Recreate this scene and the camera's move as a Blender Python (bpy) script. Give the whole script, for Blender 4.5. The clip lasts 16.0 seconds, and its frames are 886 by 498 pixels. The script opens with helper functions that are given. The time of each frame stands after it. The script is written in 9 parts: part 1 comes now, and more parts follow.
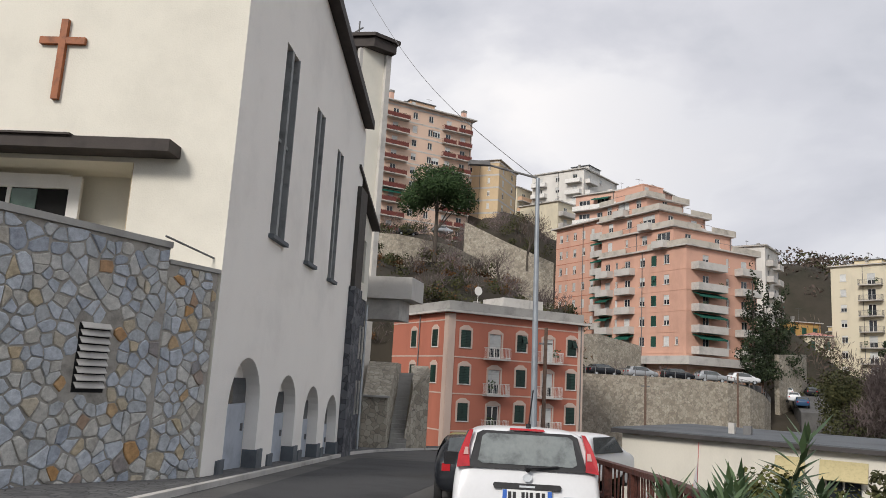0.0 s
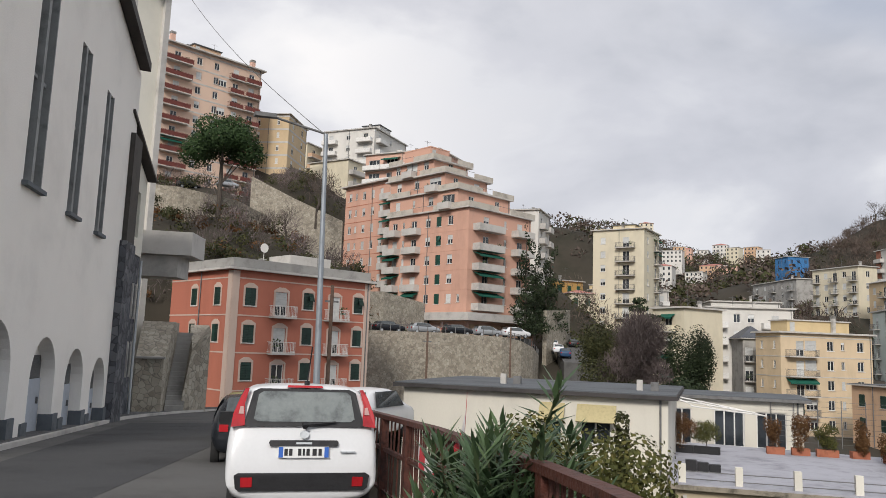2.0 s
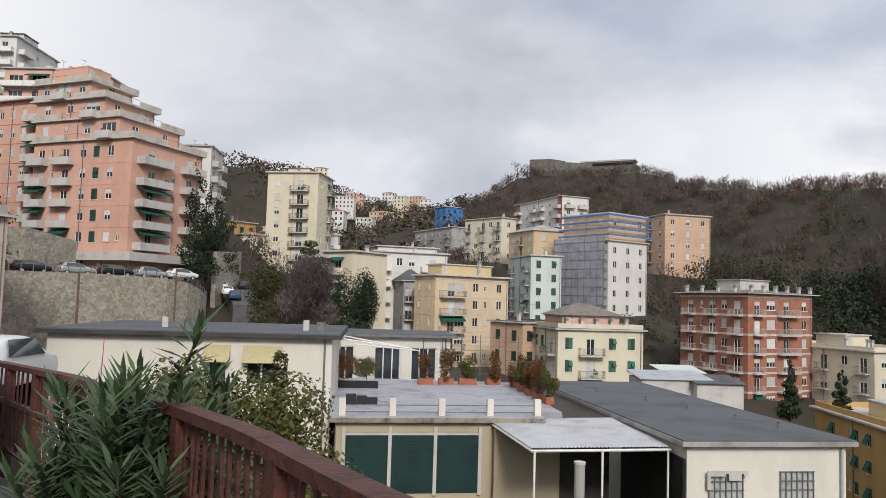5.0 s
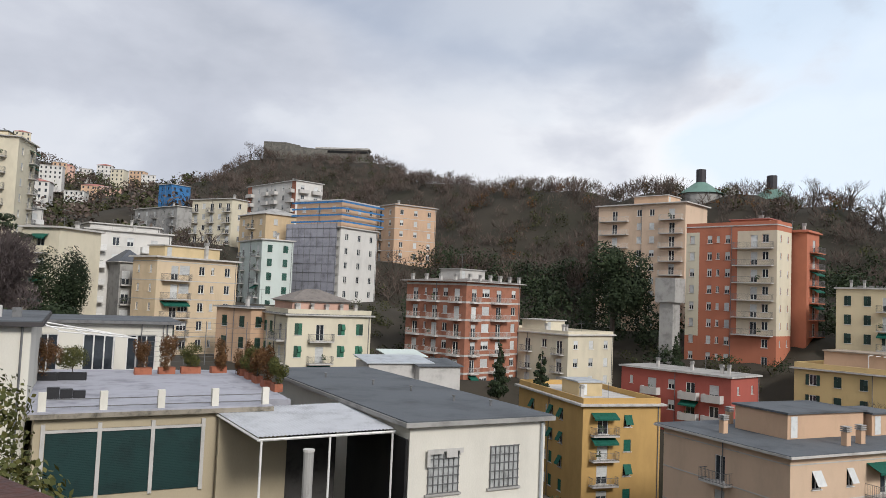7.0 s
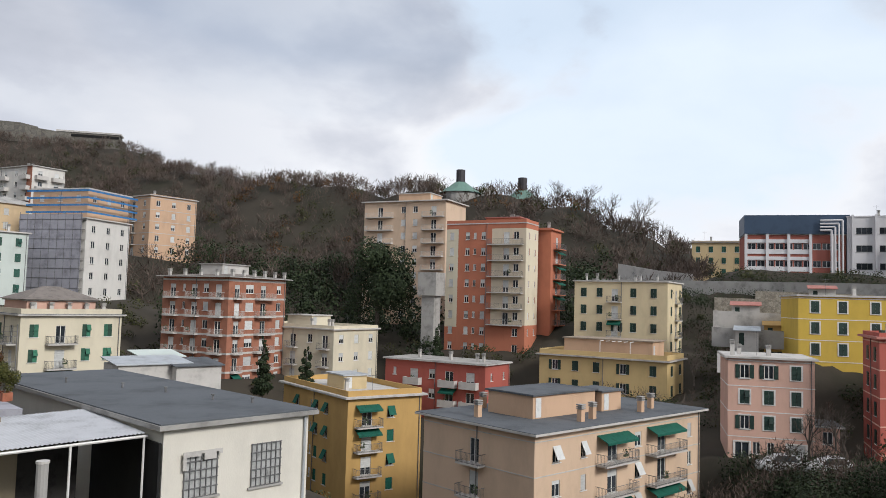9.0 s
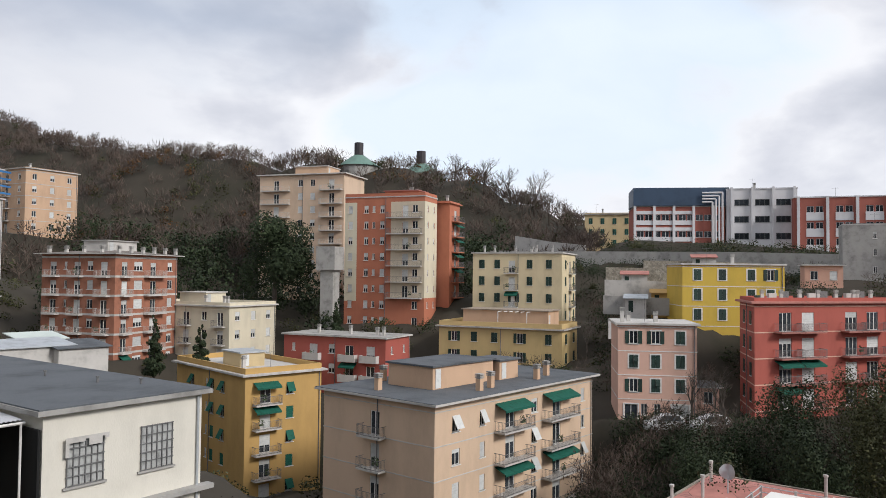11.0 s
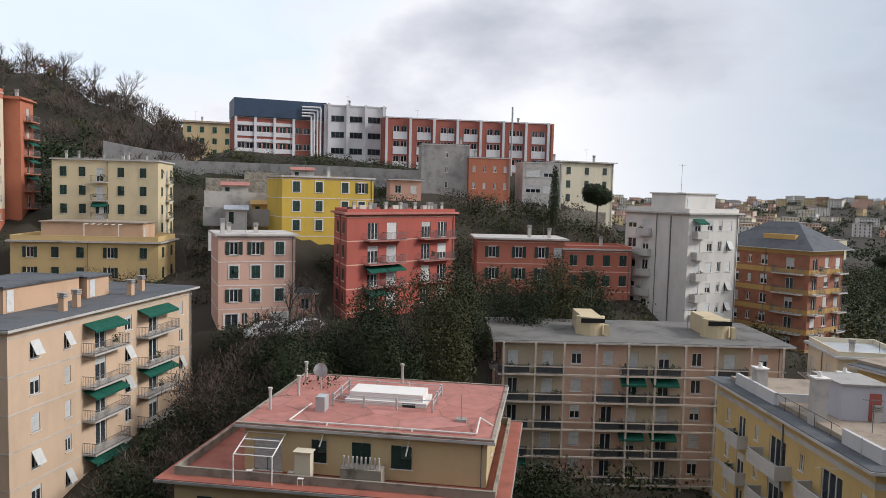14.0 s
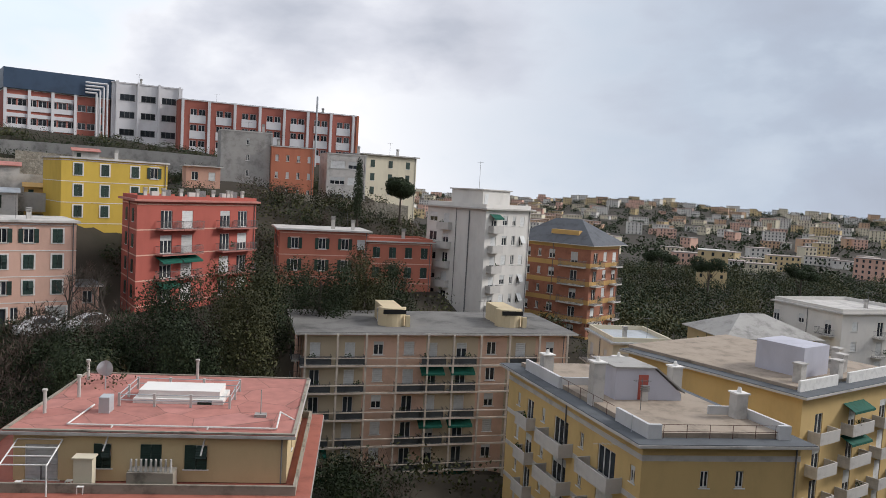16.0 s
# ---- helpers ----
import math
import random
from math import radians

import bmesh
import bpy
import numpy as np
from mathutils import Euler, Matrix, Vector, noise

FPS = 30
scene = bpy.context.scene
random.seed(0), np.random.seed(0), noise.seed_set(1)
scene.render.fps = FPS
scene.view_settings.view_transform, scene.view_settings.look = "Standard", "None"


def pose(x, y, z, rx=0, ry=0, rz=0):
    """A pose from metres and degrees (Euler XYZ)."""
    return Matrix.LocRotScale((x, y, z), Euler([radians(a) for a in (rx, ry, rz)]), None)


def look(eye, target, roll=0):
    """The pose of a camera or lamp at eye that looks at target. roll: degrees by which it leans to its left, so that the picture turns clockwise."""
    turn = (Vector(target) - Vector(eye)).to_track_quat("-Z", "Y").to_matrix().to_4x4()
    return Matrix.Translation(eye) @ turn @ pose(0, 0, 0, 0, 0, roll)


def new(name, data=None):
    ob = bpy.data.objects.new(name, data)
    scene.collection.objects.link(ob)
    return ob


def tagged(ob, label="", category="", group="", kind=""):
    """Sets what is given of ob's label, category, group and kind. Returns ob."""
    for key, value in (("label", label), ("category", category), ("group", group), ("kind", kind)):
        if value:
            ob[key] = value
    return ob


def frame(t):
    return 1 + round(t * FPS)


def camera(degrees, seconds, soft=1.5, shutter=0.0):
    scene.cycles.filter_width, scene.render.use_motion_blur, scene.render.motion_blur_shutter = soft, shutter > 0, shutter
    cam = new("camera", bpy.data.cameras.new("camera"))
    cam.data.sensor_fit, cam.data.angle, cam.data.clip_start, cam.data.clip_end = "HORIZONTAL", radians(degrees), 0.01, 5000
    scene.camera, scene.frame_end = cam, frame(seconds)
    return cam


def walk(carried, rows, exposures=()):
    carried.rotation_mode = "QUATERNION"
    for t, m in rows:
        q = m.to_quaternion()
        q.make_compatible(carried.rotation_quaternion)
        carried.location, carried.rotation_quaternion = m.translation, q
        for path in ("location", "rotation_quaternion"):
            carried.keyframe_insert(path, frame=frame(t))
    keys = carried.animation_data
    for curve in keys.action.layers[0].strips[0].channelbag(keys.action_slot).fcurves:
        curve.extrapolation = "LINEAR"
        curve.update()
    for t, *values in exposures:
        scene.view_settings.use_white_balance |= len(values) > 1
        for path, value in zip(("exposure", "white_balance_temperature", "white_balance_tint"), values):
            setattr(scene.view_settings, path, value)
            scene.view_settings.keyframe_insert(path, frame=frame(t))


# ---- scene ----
EXPO = [(0.0, 0.05, 6700, 11), (4.5, 0.05, 6600, 10), (8.0, 0.0, 6400, 10), (12.0, 0.04, 6450, 11), (16.0, 0.04, 6420, 11)]
cam = camera(60.75, 16.0, soft=0.85)
PATH = [
    (0, pose(0.003, 0.004, 1.604, 99.94, -3.23, 0.12)),
    (0.5, pose(0.002, 0.049, 1.601, 99.16, -2.94, -4.68)),
    (1, pose(0.013, 0.093, 1.584, 97.99, -2.72, -9.56)),
    (1.5, pose(0.040, 0.066, 1.593, 97.56, -2.52, -12.79)),
    (2, pose(0.095, 0.079, 1.597, 97.51, -2.04, -15.77)),
    (2.5, pose(0.153, 0.006, 1.597, 97.27, -1.85, -16.93)),
    (3, pose(0.225, -0.010, 1.599, 96.52, -1.83, -19.69)),
    (3.5, pose(0.278, 0.048, 1.586, 96.05, -1.95, -23.34)),
    (4, pose(0.307, 0.027, 1.581, 96.12, -1.90, -28.02)),
    (4.5, pose(0.248, -0.031, 1.588, 94.96, -1.89, -31.72)),
    (5, pose(0.260, 0.079, 1.581, 93.95, -1.66, -40.18)),
    (7.5, pose(0.372, 0.337, 1.619, 93.90, -2.31, -63.67)),
    (8, pose(0.369, 0.319, 1.590, 94.17, -2.01, -67.94)),
    (8.5, pose(0.307, 0.234, 1.564, 94.16, -1.83, -73.90)),
    (11, pose(0.591, 0.127, 1.480, 91.98, -0.60, -85.48)),
    (11.5, pose(0.576, 0.153, 1.496, 91.89, -0.42, -90.44)),
    (12, pose(0.625, 0.150, 1.505, 91.81, -0.25, -96.67)),
    (12.5, pose(0.624, 0.111, 1.505, 89.84, 0.01, -100.83)),
    (13, pose(0.607, 0.097, 1.499, 87.54, -0.07, -105.70)),
    (13.5, pose(0.585, 0.099, 1.485, 86.22, -0.87, -111.16)),
    (14, pose(0.582, 0.105, 1.490, 85.79, -1.42, -115.01)),
    (14.5, pose(0.635, 0.124, 1.494, 85.70, -1.87, -118.34)),
    (15, pose(0.635, 0.131, 1.491, 85.49, -2.40, -122.53)),
    (15.5, pose(0.639, 0.080, 1.485, 85.50, -2.93, -126.86)),
    (16, pose(0.661, 0.094, 1.477, 85.77, -3.22, -129.76)),
]
walk(cam, PATH, EXPO)

# ---- sky and sun ----
world = bpy.data.worlds.new("world")
scene.world = world
world.use_nodes = True
wn, wl_ = world.node_tree.nodes, world.node_tree.links
wn.clear()
w_out = wn.new("ShaderNodeOutputWorld")
w_bg = wn.new("ShaderNodeBackground")
w_sky = wn.new("ShaderNodeTexSky")
w_sky.sky_type, w_sky.sun_disc = "NISHITA", False
SUN_EL, SUN_AZ = 33.0, -150.0
w_sky.sun_elevation, w_sky.sun_rotation = radians(SUN_EL), radians(SUN_AZ)
w_co = wn.new("ShaderNodeTexCoord")
w_map = wn.new("ShaderNodeMapping")
w_map.inputs["Scale"].default_value = (1.0, 1.0, 1.9)
w_map.inputs["Location"].default_value = (0.35, 0.2, 0.1)
wl_.new(w_co.outputs["Generated"], w_map.inputs["Vector"])


def sky_noise(scale, detail, rough, dist):
    n = wn.new("ShaderNodeTexNoise")
    n.inputs["Scale"].default_value, n.inputs["Detail"].default_value = scale, detail
    n.inputs["Roughness"].default_value, n.inputs["Distortion"].default_value = rough, dist
    wl_.new(w_map.outputs["Vector"], n.inputs["Vector"])
    return n


def ramp(nodes, stops):
    r = nodes.new("ShaderNodeValToRGB")
    while len(r.color_ramp.elements) < len(stops):
        r.color_ramp.elements.new(0.5)
    for e, (p, c) in zip(r.color_ramp.elements, stops):
        e.position, e.color = p, (*c, 1) if len(c) == 3 else c
    return r


n_big = sky_noise(2.7, 8, 0.5, 0.15)
n_gap = sky_noise(0.95, 6, 0.42, 0.1)
cl_col = ramp(wn, [(0.36, (5.0, 5.3, 6.0)), (0.47, (6.9, 7.1, 7.7)), (0.54, (8.6, 8.75, 9.1)), (0.64, (9.8, 9.8, 9.9))])
wl_.new(n_big.outputs["Fac"], cl_col.inputs["Fac"])
cover = ramp(wn, [(0.40, (0.62, 0.62, 0.62)), (0.47, (1, 1, 1))])
wl_.new(n_gap.outputs["Fac"], cover.inputs["Fac"])
w_mix = wn.new("ShaderNodeMixRGB")
wl_.new(cover.outputs["Color"], w_mix.inputs["Fac"])
wl_.new(w_sky.outputs["Color"], w_mix.inputs["Color1"])
wl_.new(cl_col.outputs["Color"], w_mix.inputs["Color2"])


def sky_lobe(az, el, inner, outer):
    """How near a direction lies to one region of the sky, with a ragged edge."""
    a_, e_ = radians(az), radians(el)
    dot = wn.new("ShaderNodeVectorMath")
    dot.operation = "DOT_PRODUCT"
    dot.inputs[1].default_value = (math.sin(a_) * math.cos(e_), math.cos(a_) * math.cos(e_), math.sin(e_))
    wl_.new(w_co.outputs["Generated"], dot.inputs[0])
    add = wn.new("ShaderNodeMath")
    add.operation = "MULTIPLY_ADD"
    wl_.new(n_big.outputs["Fac"], add.inputs[0])
    add.inputs[1].default_value = 0.45
    wl_.new(dot.outputs["Value"], add.inputs[2])
    m_ = wn.new("ShaderNodeMapRange")
    m_.inputs["From Min"].default_value = math.cos(radians(outer)) + 0.225
    m_.inputs["From Max"].default_value = math.cos(radians(inner)) + 0.225
    wl_.new(add.outputs[0], m_.inputs["Value"])
    return m_.outputs["Result"]


# a blue gap above the ridge, and darker cloud over the far hill and the valley mouth
sky_now = w_mix.outputs["Color"]
for az, el, inner, outer, col, k, how in ((94, 25, 3, 17, (6.7, 8.1, 9.7), 0.65, "MIX"), (40, 13, 6, 26, (0.66, 0.69, 0.75), 0.6, "MULTIPLY"), (160, 10, 6, 32, (0.57, 0.64, 0.72), 0.95, "MULTIPLY"), (12, 27, 6, 22, (0.74, 0.75, 0.79), 0.4, "MULTIPLY")):
    lobe = wn.new("ShaderNodeMath")
    lobe.operation = "MULTIPLY"
    lobe.inputs[1].default_value = k
    wl_.new(sky_lobe(az, el, inner, outer), lobe.inputs[0])
    mixed = wn.new("ShaderNodeMixRGB")
    mixed.blend_type = how
    wl_.new(lobe.outputs[0], mixed.inputs["Fac"])
    wl_.new(sky_now, mixed.inputs["Color1"])
    mixed.inputs["Color2"].default_value = (*col, 1)
    sky_now = mixed.outputs["Color"]
wl_.new(sky_now, w_bg.inputs["Color"])
w_bg.inputs["Strength"].default_value = 0.105
wl_.new(w_bg.outputs["Background"], w_out.inputs["Surface"])

sun = new("sun", bpy.data.lights.new("sun", "SUN"))
sun.data.energy, sun.data.angle, sun.data.color = 2.4, radians(14), (1.0, 0.965, 0.92)
s_az, s_el = radians(SUN_AZ), radians(SUN_EL)
s_dir = Vector((math.sin(s_az) * math.cos(s_el), math.cos(s_az) * math.cos(s_el), math.sin(s_el)))
sun.matrix_basis = look(s_dir * 300, (0, 0, 0))

# ---- materials ----
MATS = {}


def mat(name, col, rough=0.8, var=0.18, scale=1.2, bump=0.25, metal=0.0, fine=28.0, spread=0.0, col2=None, stretch=(1, 1, 1), spec=0.4):
    """A surface with stains (scale) and grain (fine); spread: how far single pieces differ; col2: the colour of the stains."""
    if name in MATS:
        return MATS[name]
    m = bpy.data.materials.new(name)
    m.use_nodes = True
    nt, b = m.node_tree, m.node_tree.nodes["Principled BSDF"]
    N, L = nt.nodes, nt.links
    co = N.new("ShaderNodeTexCoord")
    mp = N.new("ShaderNodeMapping")
    mp.inputs["Scale"].default_value = stretch
    L.new(co.outputs["Object"], mp.inputs["Vector"])
    a, g = N.new("ShaderNodeTexNoise"), N.new("ShaderNodeTexNoise")
    a.inputs["Scale"].default_value, a.inputs["Detail"].default_value, a.inputs["Roughness"].default_value = scale, 8, 0.65
    g.inputs["Scale"].default_value, g.inputs["Detail"].default_value = fine, 4
    for n in (a, g):
        L.new(mp.outputs["Vector"], n.inputs["Vector"])
    dark = col2 or tuple(c * (1 - 2.0 * var) for c in col)
    lite = tuple(min(0.9, c * (1 + 0.6 * var)) for c in col)
    r = ramp(N, [(0.3, dark), (0.5, col), (0.72, lite)])
    L.new(a.outputs["Fac"], r.inputs["Fac"])
    h = N.new("ShaderNodeHueSaturation")
    L.new(r.outputs["Color"], h.inputs["Color"])
    add = N.new("ShaderNodeMath")
    add.operation = "MULTIPLY_ADD"
    L.new(g.outputs["Fac"], add.inputs[0])
    add.inputs[1].default_value, add.inputs[2].default_value = 0.35 * var + 0.06, 1 - 0.5 * (0.35 * var + 0.06)
    val = add.outputs[0]
    if spread:
        oi, sp = N.new("ShaderNodeObjectInfo"), N.new("ShaderNodeMath")
        sp.operation = "MULTIPLY_ADD"
        L.new(oi.outputs["Random"], sp.inputs[0])
        sp.inputs[1].default_value, sp.inputs[2].default_value = spread * 2, 1 - spread
        mu = N.new("ShaderNodeMath")
        mu.operation = "MULTIPLY"
        L.new(val, mu.inputs[0])
        L.new(sp.outputs[0], mu.inputs[1])
        val = mu.outputs[0]
    L.new(val, h.inputs["Value"])
    L.new(h.outputs["Color"], b.inputs["Base Color"])
    b.inputs["Roughness"].default_value, b.inputs["Metallic"].default_value = rough, metal
    b.inputs["Specular IOR Level"].default_value = spec
    if bump:
        bp = N.new("ShaderNodeBump")
        bp.inputs["Strength"].default_value, bp.inputs["Distance"].default_value = bump, 0.02
        L.new(g.outputs["Fac"], bp.inputs["Height"])
        L.new(bp.outputs["Normal"], b.inputs["Normal"])
    MATS[name] = m
    return m


def stone_mat(name, cols, scale, joint=(0.2, 0.19, 0.17), width=0.06):
    """Rubble masonry for walls far off: cells with joints."""
    if name in MATS:
        return MATS[name]
    m = bpy.data.materials.new(name)
    m.use_nodes = True
    N, L, b = m.node_tree.nodes, m.node_tree.links, m.node_tree.nodes["Principled BSDF"]
    co = N.new("ShaderNodeTexCoord")
    v, e, n = N.new("ShaderNodeTexVoronoi"), N.new("ShaderNodeTexVoronoi"), N.new("ShaderNodeTexNoise")
    e.feature = "DISTANCE_TO_EDGE"
    for x in (v, e):
        x.inputs["Scale"].default_value = scale
        L.new(co.outputs["Object"], x.inputs["Vector"])
    n.inputs["Scale"].default_value, n.inputs["Detail"].default_value = 1.1, 8
    L.new(co.outputs["Object"], n.inputs["Vector"])
    r = ramp(N, [(i / max(1, len(cols) - 1), c) for i, c in enumerate(cols)])
    sep = N.new("ShaderNodeSeparateColor")
    L.new(v.outputs["Color"], sep.inputs["Color"])
    L.new(sep.outputs["Red"], r.inputs["Fac"])
    j = ramp(N, [(0.0, (0, 0, 0)), (width, (1, 1, 1))])
    L.new(e.outputs["Distance"], j.inputs["Fac"])
    mx = N.new("ShaderNodeMixRGB")
    L.new(j.outputs["Color"], mx.inputs["Fac"])
    mx.inputs["Color1"].default_value = (*joint, 1)
    L.new(r.outputs["Color"], mx.inputs["Color2"])
    h = N.new("ShaderNodeMixRGB")
    h.blend_type, h.inputs["Fac"].default_value = "OVERLAY", 0.35
    L.new(mx.outputs["Color"], h.inputs["Color1"])
    L.new(n.outputs["Fac"], h.inputs["Color2"])
    L.new(h.outputs["Color"], b.inputs["Base Color"])
    b.inputs["Roughness"].default_value = 0.9
    bp = N.new("ShaderNodeBump")
    bp.inputs["Strength"].default_value, bp.inputs["Distance"].default_value = 0.6, 0.05
    L.new(j.outputs["Color"], bp.inputs["Height"])
    L.new(bp.outputs["Normal"], b.inputs["Normal"])
    MATS[name] = m
    return m


GLASS = mat("window_glass", (0.035, 0.042, 0.05), 0.08, 0.3, 0.6, 0.0, spread=0.35, spec=0.6)
WHITE = mat("white_paint", (0.72, 0.71, 0.68), 0.6, 0.1, 2.0, 0.1, spread=0.06)
BLIND = mat("rolling_blind", (0.56, 0.57, 0.56), 0.6, 0.1, 2.0, 0.1, spread=0.18)
GREEN = mat("green_shutter_paint", (0.012, 0.07, 0.05), 0.55, 0.25, 2.0, 0.15, spread=0.3)
DARKG = mat("dark_green_shutter_paint", (0.012, 0.035, 0.026), 0.55, 0.25, 2.0, 0.15, spread=0.3)
AWNING = mat("green_awning_cloth", (0.008, 0.105, 0.072), 0.8, 0.2, 3.0, 0.1)
RAIL = mat("grey_iron", (0.16, 0.16, 0.16), 0.6, 0.25, 3.0, 0.2)
CONC = mat("concrete", (0.36, 0.35, 0.33), 0.9, 0.22, 0.5, 0.4)
PALEC = mat("pale_concrete", (0.52, 0.50, 0.47), 0.9, 0.18, 0.5, 0.3)
ROOFG = mat("grey_roof_felt", (0.10, 0.11, 0.12), 0.75, 0.22, 0.35, 0.3)
ROOFP = stone_mat("cracked_pink_roof_coating", [(0.36, 0.14, 0.115), (0.45, 0.19, 0.155), (0.40, 0.17, 0.14), (0.47, 0.21, 0.18)], 0.3, (0.16, 0.10, 0.075), 0.008)
ROOFB = mat("beige_roof_paving", (0.34, 0.28, 0.22), 0.9, 0.2, 0.6, 0.4)
SLATE = mat("slate_roof", (0.085, 0.092, 0.105), 0.6, 0.2, 0.8, 0.4)
ZINC = mat("pale_sheet_metal", (0.5, 0.53, 0.55), 0.45, 0.15, 0.7, 0.1, metal=0.3)
RUST = mat("rusted_red_iron", (0.082, 0.027, 0.018), 0.6, 0.35, 9.0, 0.6, col2=(0.025, 0.012, 0.010))
ASPH = mat("asphalt", (0.105, 0.103, 0.10), 0.9, 0.18, 0.5, 0.5, fine=60)
# near-black colour that stands in for the shade inside rooms and openings
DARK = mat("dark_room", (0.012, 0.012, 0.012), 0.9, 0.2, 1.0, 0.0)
BARK = mat("grey_bark", (0.09, 0.075, 0.062), 0.95, 0.3, 6.0, 0.6)
RETAIN = stone_mat("rubble_retaining_wall", [(0.25, 0.22, 0.175), (0.36, 0.32, 0.255), (0.43, 0.39, 0.32), (0.30, 0.265, 0.21)], 3.0, (0.19, 0.17, 0.14), 0.06)
SLATEST = stone_mat("dark_stone_cladding", [(0.05, 0.055, 0.065), (0.10, 0.105, 0.12), (0.16, 0.165, 0.18)], 3.0, (0.035, 0.035, 0.04))


def paint(name, col, var=0.09):
    return mat(name, col, 0.88, var, 0.22, 0.3, fine=18, stretch=(1, 1, 0.45))


# ---- mesh tools ----
class MB:
    def __init__(self):
        self.v, self.f = [], []

    def add(self, vs, fs):
        k = len(self.v)
        self.v += [tuple(p) for p in vs]
        self.f += [tuple(i + k for i in q) for q in fs]
        return self

    def box(self, x0, x1, y0, y1, z0, z1):
        return self.add([(x0, y0, z0), (x1, y0, z0), (x1, y1, z0), (x0, y1, z0), (x0, y0, z1), (x1, y0, z1), (x1, y1, z1), (x0, y1, z1)],
                        [(0, 3, 2, 1), (4, 5, 6, 7), (0, 1, 5, 4), (1, 2, 6, 5), (2, 3, 7, 6), (3, 0, 4, 7)])

    def quad(self, a, b, c, d):
        return self.add([a, b, c, d], [(0, 1, 2, 3)])

    def prism(self, pts, z0, z1):
        n = len(pts)
        return self.add([(x, y, z0) for x, y in pts] + [(x, y, z1) for x, y in pts],
                        [tuple(range(n - 1, -1, -1)), tuple(range(n, 2 * n))] + [(i, (i + 1) % n, n + (i + 1) % n, n + i) for i in range(n)])

    def tube(self, a, b, r0, r1=None, n=8):
        a, b = Vector(a), Vector(b)
        r1 = r0 if r1 is None else r1
        d = (b - a).normalized()
        s = d.cross(Vector((0, 0, 1)) if abs(d.z) < 0.9 else Vector((1, 0, 0))).normalized()
        u = d.cross(s)
        vs = []
        for p, r in ((a, r0), (b, r1)):
            for i in range(n):
                w = 2 * math.pi * i / n
                vs.append(p + (s * math.cos(w) + u * math.sin(w)) * r)
        return self.add(vs, [tuple(range(n - 1, -1, -1)), tuple(range(n, 2 * n))] + [(i, (i + 1) % n, n + (i + 1) % n, n + i) for i in range(n)])

    def cells(self, xs, ys, zs, solid):
        """The outer faces of the solid cells of a grid, in one piece."""
        nx, ny, nz, at = len(xs) - 1, len(ys) - 1, len(zs) - 1, {}

        def full(i, j, k):
            return 0 <= i < nx and 0 <= j < ny and 0 <= k < nz and solid(i, j, k)

        def vert(i, j, k):
            if (i, j, k) not in at:
                at[i, j, k] = len(self.v)
                self.v.append((xs[i], ys[j], zs[k]))
            return at[i, j, k]
        for i in range(nx):
            for j in range(ny):
                for k in range(nz):
                    if not full(i, j, k):
                        continue
                    for d, c in (((-1, 0, 0), ((0, 0, 0), (0, 0, 1), (0, 1, 1), (0, 1, 0))), ((1, 0, 0), ((1, 0, 0), (1, 1, 0), (1, 1, 1), (1, 0, 1))), ((0, -1, 0), ((0, 0, 0), (1, 0, 0), (1, 0, 1), (0, 0, 1))),
                                 ((0, 1, 0), ((0, 1, 0), (0, 1, 1), (1, 1, 1), (1, 1, 0))), ((0, 0, -1), ((0, 0, 0), (0, 1, 0), (1, 1, 0), (1, 0, 0))), ((0, 0, 1), ((0, 0, 1), (1, 0, 1), (1, 1, 1), (0, 1, 1)))):
                        if not full(i + d[0], j + d[1], k + d[2]):
                            self.f.append(tuple(vert(i + p, j + q, k + r) for p, q, r in c))
        return self

    def rod(self, pts, r, n=6):
        """A round bar along a line of points, in one piece."""
        pts, k = [Vector(p) for p in pts], len(self.v)
        for i, p in enumerate(pts):
            d = (pts[min(i + 1, len(pts) - 1)] - pts[max(i - 1, 0)]).normalized()
            s = d.cross(Vector((0, 0, 1)) if abs(d.z) < 0.9 else Vector((1, 0, 0))).normalized()
            u = d.cross(s)
            self.v += [tuple(p + (s * math.cos(2 * math.pi * j / n) + u * math.sin(2 * math.pi * j / n)) * r) for j in range(n)]
        for i in range(len(pts) - 1):
            self.f += [(k + i * n + j, k + i * n + (j + 1) % n, k + (i + 1) * n + (j + 1) % n, k + (i + 1) * n + j) for j in range(n)]
        e = k + (len(pts) - 1) * n
        self.f += [tuple(range(k + n - 1, k - 1, -1)), tuple(range(e, e + n))]
        return self

    def moved(self, m):
        o = MB()
        o.v = [tuple(m @ Vector(p)) for p in self.v]
        o.f = list(self.f)
        return o

    def mesh(self, name, material=None, smooth=False, weld=False):
        me = bpy.data.meshes.new(name)
        me.from_pydata(self.v, [], self.f)
        bm = bmesh.new()
        bm.from_mesh(me)
        if weld:
            bmesh.ops.remove_doubles(bm, verts=bm.verts, dist=0.0005)
        bmesh.ops.recalc_face_normals(bm, faces=bm.faces)
        bm.to_mesh(me)
        bm.free()
        if material:
            me.materials.append(material)
        if smooth:
            for p in me.polygons:
                p.use_smooth = True
        return me


def part(name, mb, material, parent=None, label="", m=None, smooth=False):
    ob = new(name, mb if isinstance(mb, bpy.types.Mesh) else mb.mesh(name, material, smooth))
    ob.parent = parent
    if m is not None:
        ob.matrix_basis = m
    if label:
        ob["label"] = label
    return ob


def thing(name, m, label, category, group="", kind=""):
    return tagged(new(name), label, category, group, kind) if m is None else place(tagged(new(name), label, category, group, kind), m)


